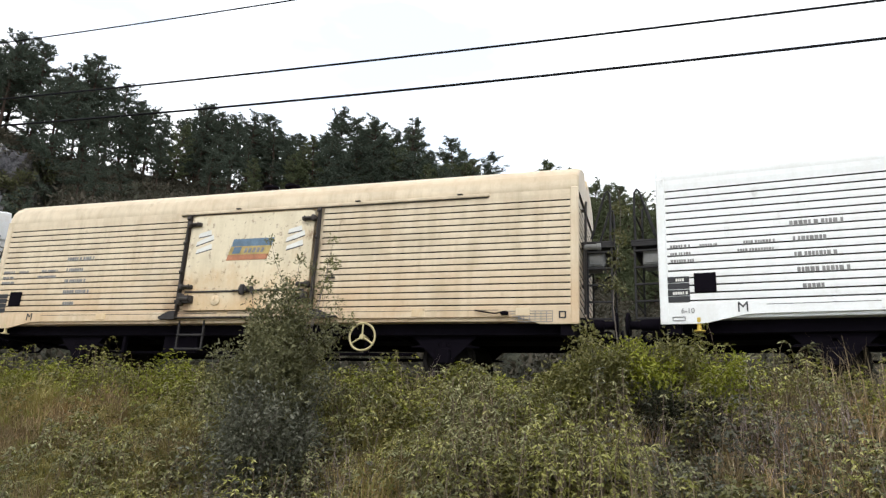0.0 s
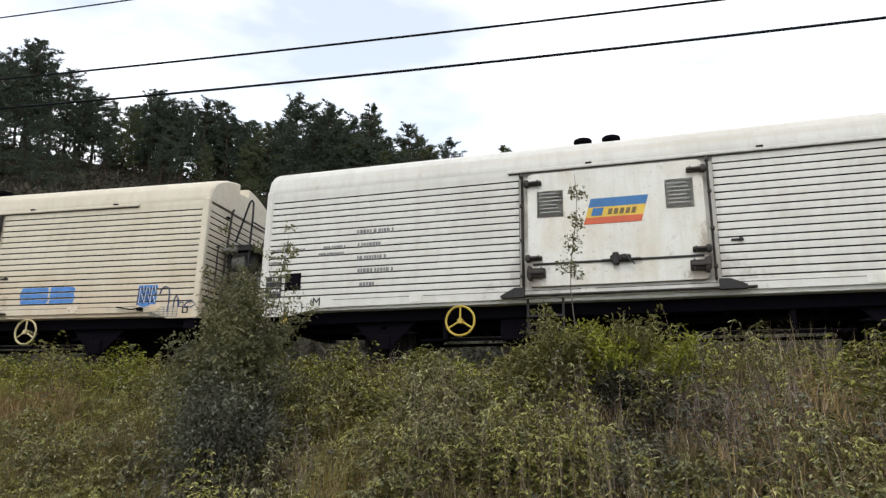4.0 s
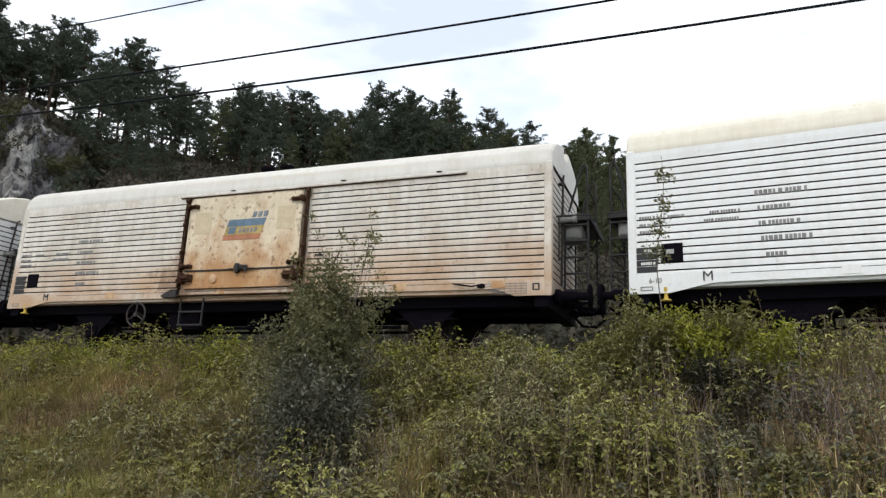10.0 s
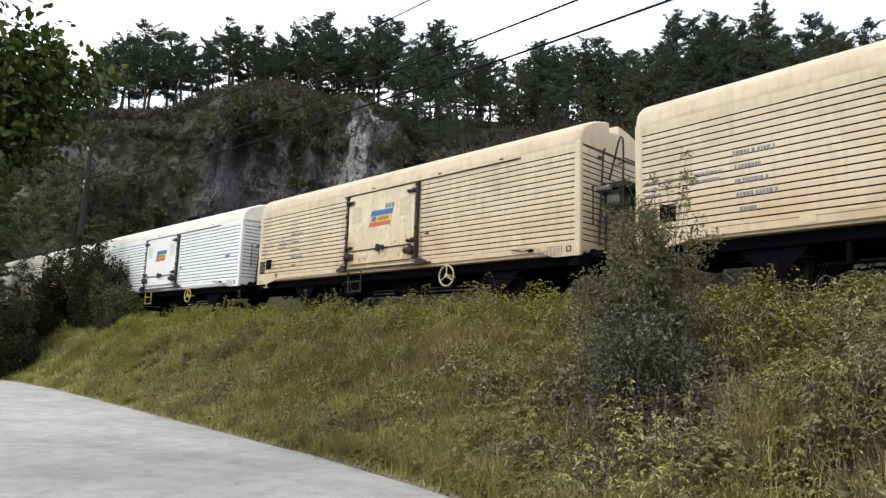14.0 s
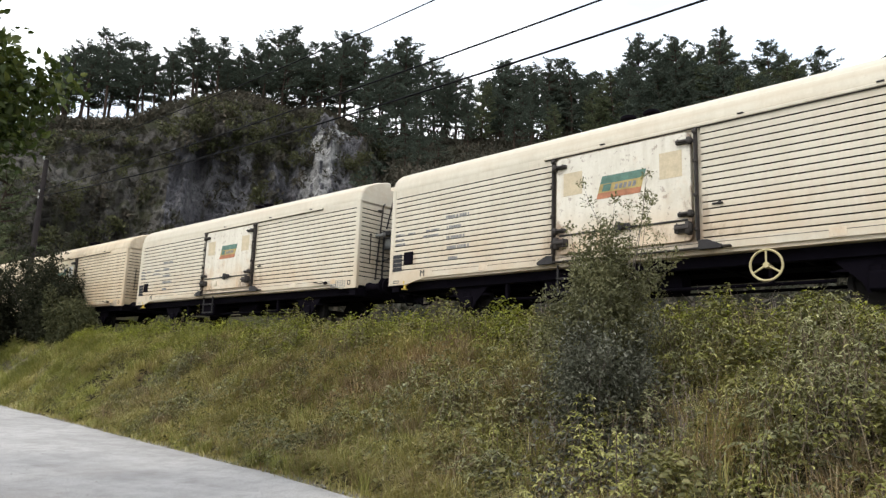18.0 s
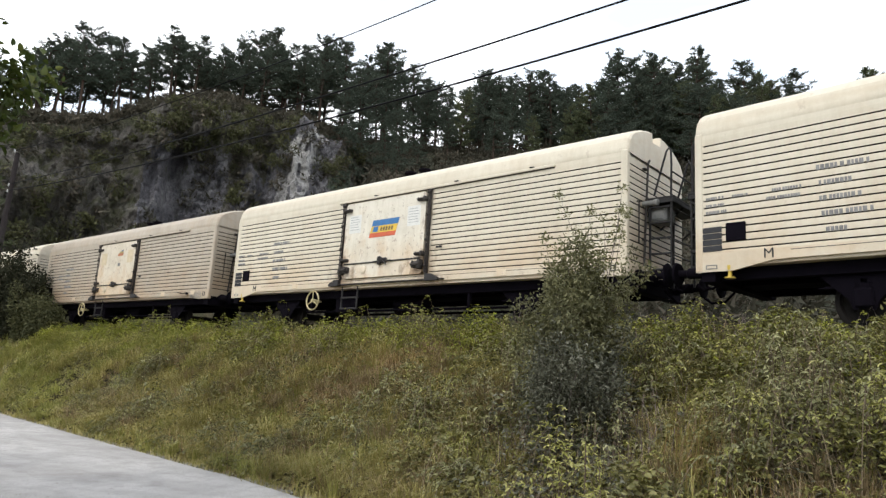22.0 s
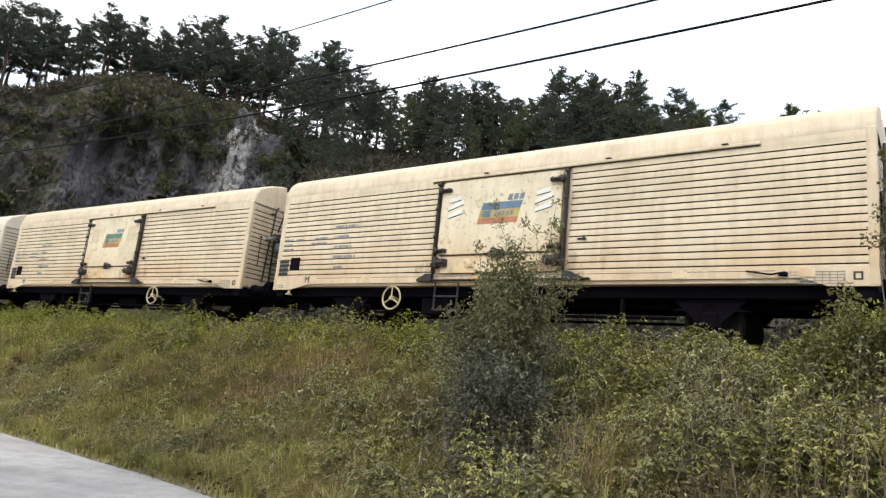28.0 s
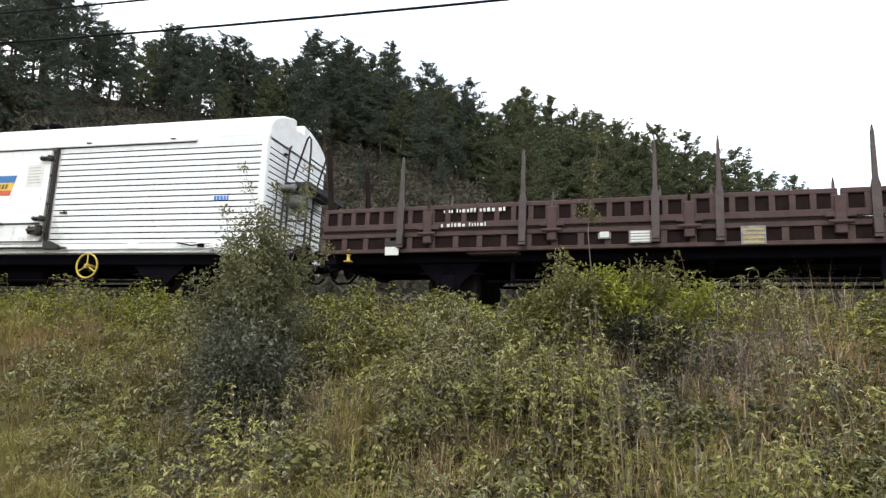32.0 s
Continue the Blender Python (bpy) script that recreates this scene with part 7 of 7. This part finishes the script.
while az > -38:
    e = float(np.interp(az, TP_A, TP_E))
    for r, drop in ((77, 2.0), (72, 3.8), (67, 5.6), (62, 7.6), (56, 9.8)):
        if rng.random() < (0.85 if az < -6 else 0.62):
            tree_at(az + rng.uniform(-1, 1), r + rng.uniform(-3, 3), e - drop - rng.uniform(-1, 1.2), FOREST if az < -6 else FOREST[:3] + PINES)
    az -= rng.uniform(1.7, 2.6)
az = 80.0
while az > 60:
    for r, drop in ((72, 3.5), (60, 7.0), (48, 10.0)):
        tree_at(az + rng.uniform(-1, 1), r + rng.uniform(-3, 3), float(np.interp(az, TP_A, TP_E)) - drop - rng.uniform(-1, 1.2), FOREST)
    az -= rng.uniform(1.8, 2.8)

# scrub on the hillside and on the ledges of the cliff
sc = []
for k in range(9000):
    az, r = rng.uniform(-36, 78), rng.uniform(26, 86)
    x, y = polar(az, r)
    if track_d(x, y) > 5 and not (61 < r < 75 and 32 < az < 61):
        sc.append((x, y, land(x, y) + rng.uniform(0.1, 0.9)))
for k in range(2200):
    az, r = rng.uniform(32, 66), rng.uniform(70, 89)
    x, y = polar(az, r)
    sc.append((x, y, land(x, y) + rng.uniform(0.1, 0.7)))
for k in range(800):
    i, j = rng.randrange(NA), int(NZ * rng.random() ** 0.8)
    x, y, z = cv[j * (NA + 1) + i]
    if noise.noise((i * 0.09, j * 0.07, 2.0)) > 0.06:
        r = math.hypot(x, y)
        sc.append((x * (1 - 0.4 / r), y * (1 - 0.4 / r), z + 0.1))
bushes = []
for k in range(1100):
    i, j = rng.randrange(NA), rng.randrange(NZ)
    x, y, z = cv[j * (NA + 1) + i]
    az, v = 29.5 + 33 * i / NA, j / NZ
    rim = v > 0.74 and 37.5 < az < 48.5
    bare = 42.6 < az < 49 and 0.15 < v < 0.76 or 35.5 < az < 39.5
    if rim or (not bare and noise.noise((i * 0.07, j * 0.09, 6.0)) > 0.14):
        r = math.hypot(x, y)
        bushes.append((x * (1 - 0.5 / r), y * (1 - 0.5 / r), z + 0.15))
stuff("ledge_bushes", needles("ledge_bushes", bushes, 60, 0.85, 0.34, 0.8, 19), L_LEDGE, "olive green bushes on the ledges and the rim of the cliff", "bushes")
stuff("hillside_scrub", needles("hillside_scrub", sc, 22, 1.0, 0.46, 0.7, 9), L_SCRUB, "brown-green scrub on the hillside and the cliff ledges", "scrub")

# ---- telegraph poles and wires ----
WN, WD = Vector((0.2588, 0.9659, 0)), Vector((0.9659, -0.2588, 0))
POLES = (-35.0, 33.0)
# radius and height along the line: z = h + k a + q a^2
WIRES = ((0.013, 9.403, 0.01354, 0.00165), (0.018, 7.828, -0.0119, 0.00088), (0.02, 7.209, -0.00728, 0.00127))


def wire_at(a, h, k, q):
    p = WN * (9.5 - 0.0416 * a) + WD * a
    return Vector((p.x, p.y, h + k * a + q * a * a))


for a in POLES:
    pole = thing("telegraph_pole", "dark weathered wooden telegraph pole beside the railway", "telegraph pole", "poles along the railway")
    ends_at = [wire_at(a, *w[1:]) for w in WIRES]
    c = ends_at[0]
    g = land(c.x, c.y)
    b = Build()
    b.tube([(0.12, -0.12, -0.5), (0.06, -0.06, 3), (-0.05, 0.1, c.z - g - 0.12)], [0.15, 0.135, 0.10], 12)
    part("post", b.mesh("post", 40), M_WOOD, pole)
    for p in ends_at:
        ins = Build().lathe((-0.04, -0.06, p.z - g - 0.12), "z", [(0, 0.02), (0.02, 0.05), (0.05, 0.035), (0.09, 0.05), (0.13, 0.02)], 10)
        ins.tube([(-0.04, 0.1, p.z - g - 0.16), (-0.04, -0.06, p.z - g - 0.14), (-0.04, -0.06, p.z - g - 0.1)], 0.012, 6)
        part("insulator", ins.mesh("insulator", 40), M_GLASSY, pole)
    pole.matrix_basis = pose(c.x, c.y, g)
for r, *curve in WIRES:
    pts = [tuple(wire_at(POLES[0] + (POLES[1] - POLES[0]) * k / 40, *curve)) for k in range(41)]
    tagged(new("overhead_wire", Build().tube(pts, r, 6).mesh("overhead_wire", 60)), "black overhead telegraph wire between poles", "wire", "wires along the railway").data.materials.append(M_WIRE)

# ---- the train's run ----
RUN_T = np.array([0, 2, 4, 6, 9, 12, 15, 18, 21, 24, 27, 30, 31, 32.0])
RUN_S = np.array([2.98, -14.34, -31.45, -48.53, -73.84, -99.19, -124.49, -149.95, -175.33, -200.64, -226.30, -251.83, -260.47, -268.89])


def run(t):
    """Arc length of the gap behind the first full wagon."""
    i = int(np.clip(np.searchsorted(RUN_T, t) - 1, 0, len(RUN_T) - 2))
    h = RUN_T[i + 1] - RUN_T[i]
    u = (t - RUN_T[i]) / h
    m = np.gradient(RUN_S, RUN_T)
    return (2 * u ** 3 - 3 * u ** 2 + 1) * RUN_S[i] + (u ** 3 - 2 * u * u + u) * h * m[i] + (-2 * u ** 3 + 3 * u * u) * RUN_S[i + 1] + (u ** 3 - u * u) * h * m[i + 1]


def wagon_pose(t, number):
    s = run(t) + (number - 1) * PITCH + (PITCH - BODY) / 2
    a, b = on_line(s), on_line(s + BODY)
    d = b - a
    yaw = math.atan2(d.y, d.x)
    m = (a + b) / 2 + Vector((-math.sin(yaw), math.cos(yaw), 0)) * HALF
    return pose(m.x, m.y, m.z, 0, -math.degrees(math.atan2(d.z, math.hypot(d.x, d.y))), math.degrees(yaw))


def motions():
    for number, wagon, axles in TRAIN:
        walk(wagon, [(t, wagon_pose(t, number)) for t in range(33)])
        for axle in axles:
            x = axle.location.x
            seen = [t for t in np.arange(481) / 15 if -34 < run(t) + (number - 1) * PITCH + 6.4 < 24]
            rows = [(float(t), pose(x, 0, 0.46, 0, math.degrees(run(t) / 0.46), 0)) for t in seen]
            rows = [r for r in rows if 0 < r[0] < 32]
            first, last = (rows[0][1], rows[-1][1]) if rows else (pose(x, 0, 0.46),) * 2
            walk(axle, [(0.0, first)] + rows + [(32.0, last)])


motions()
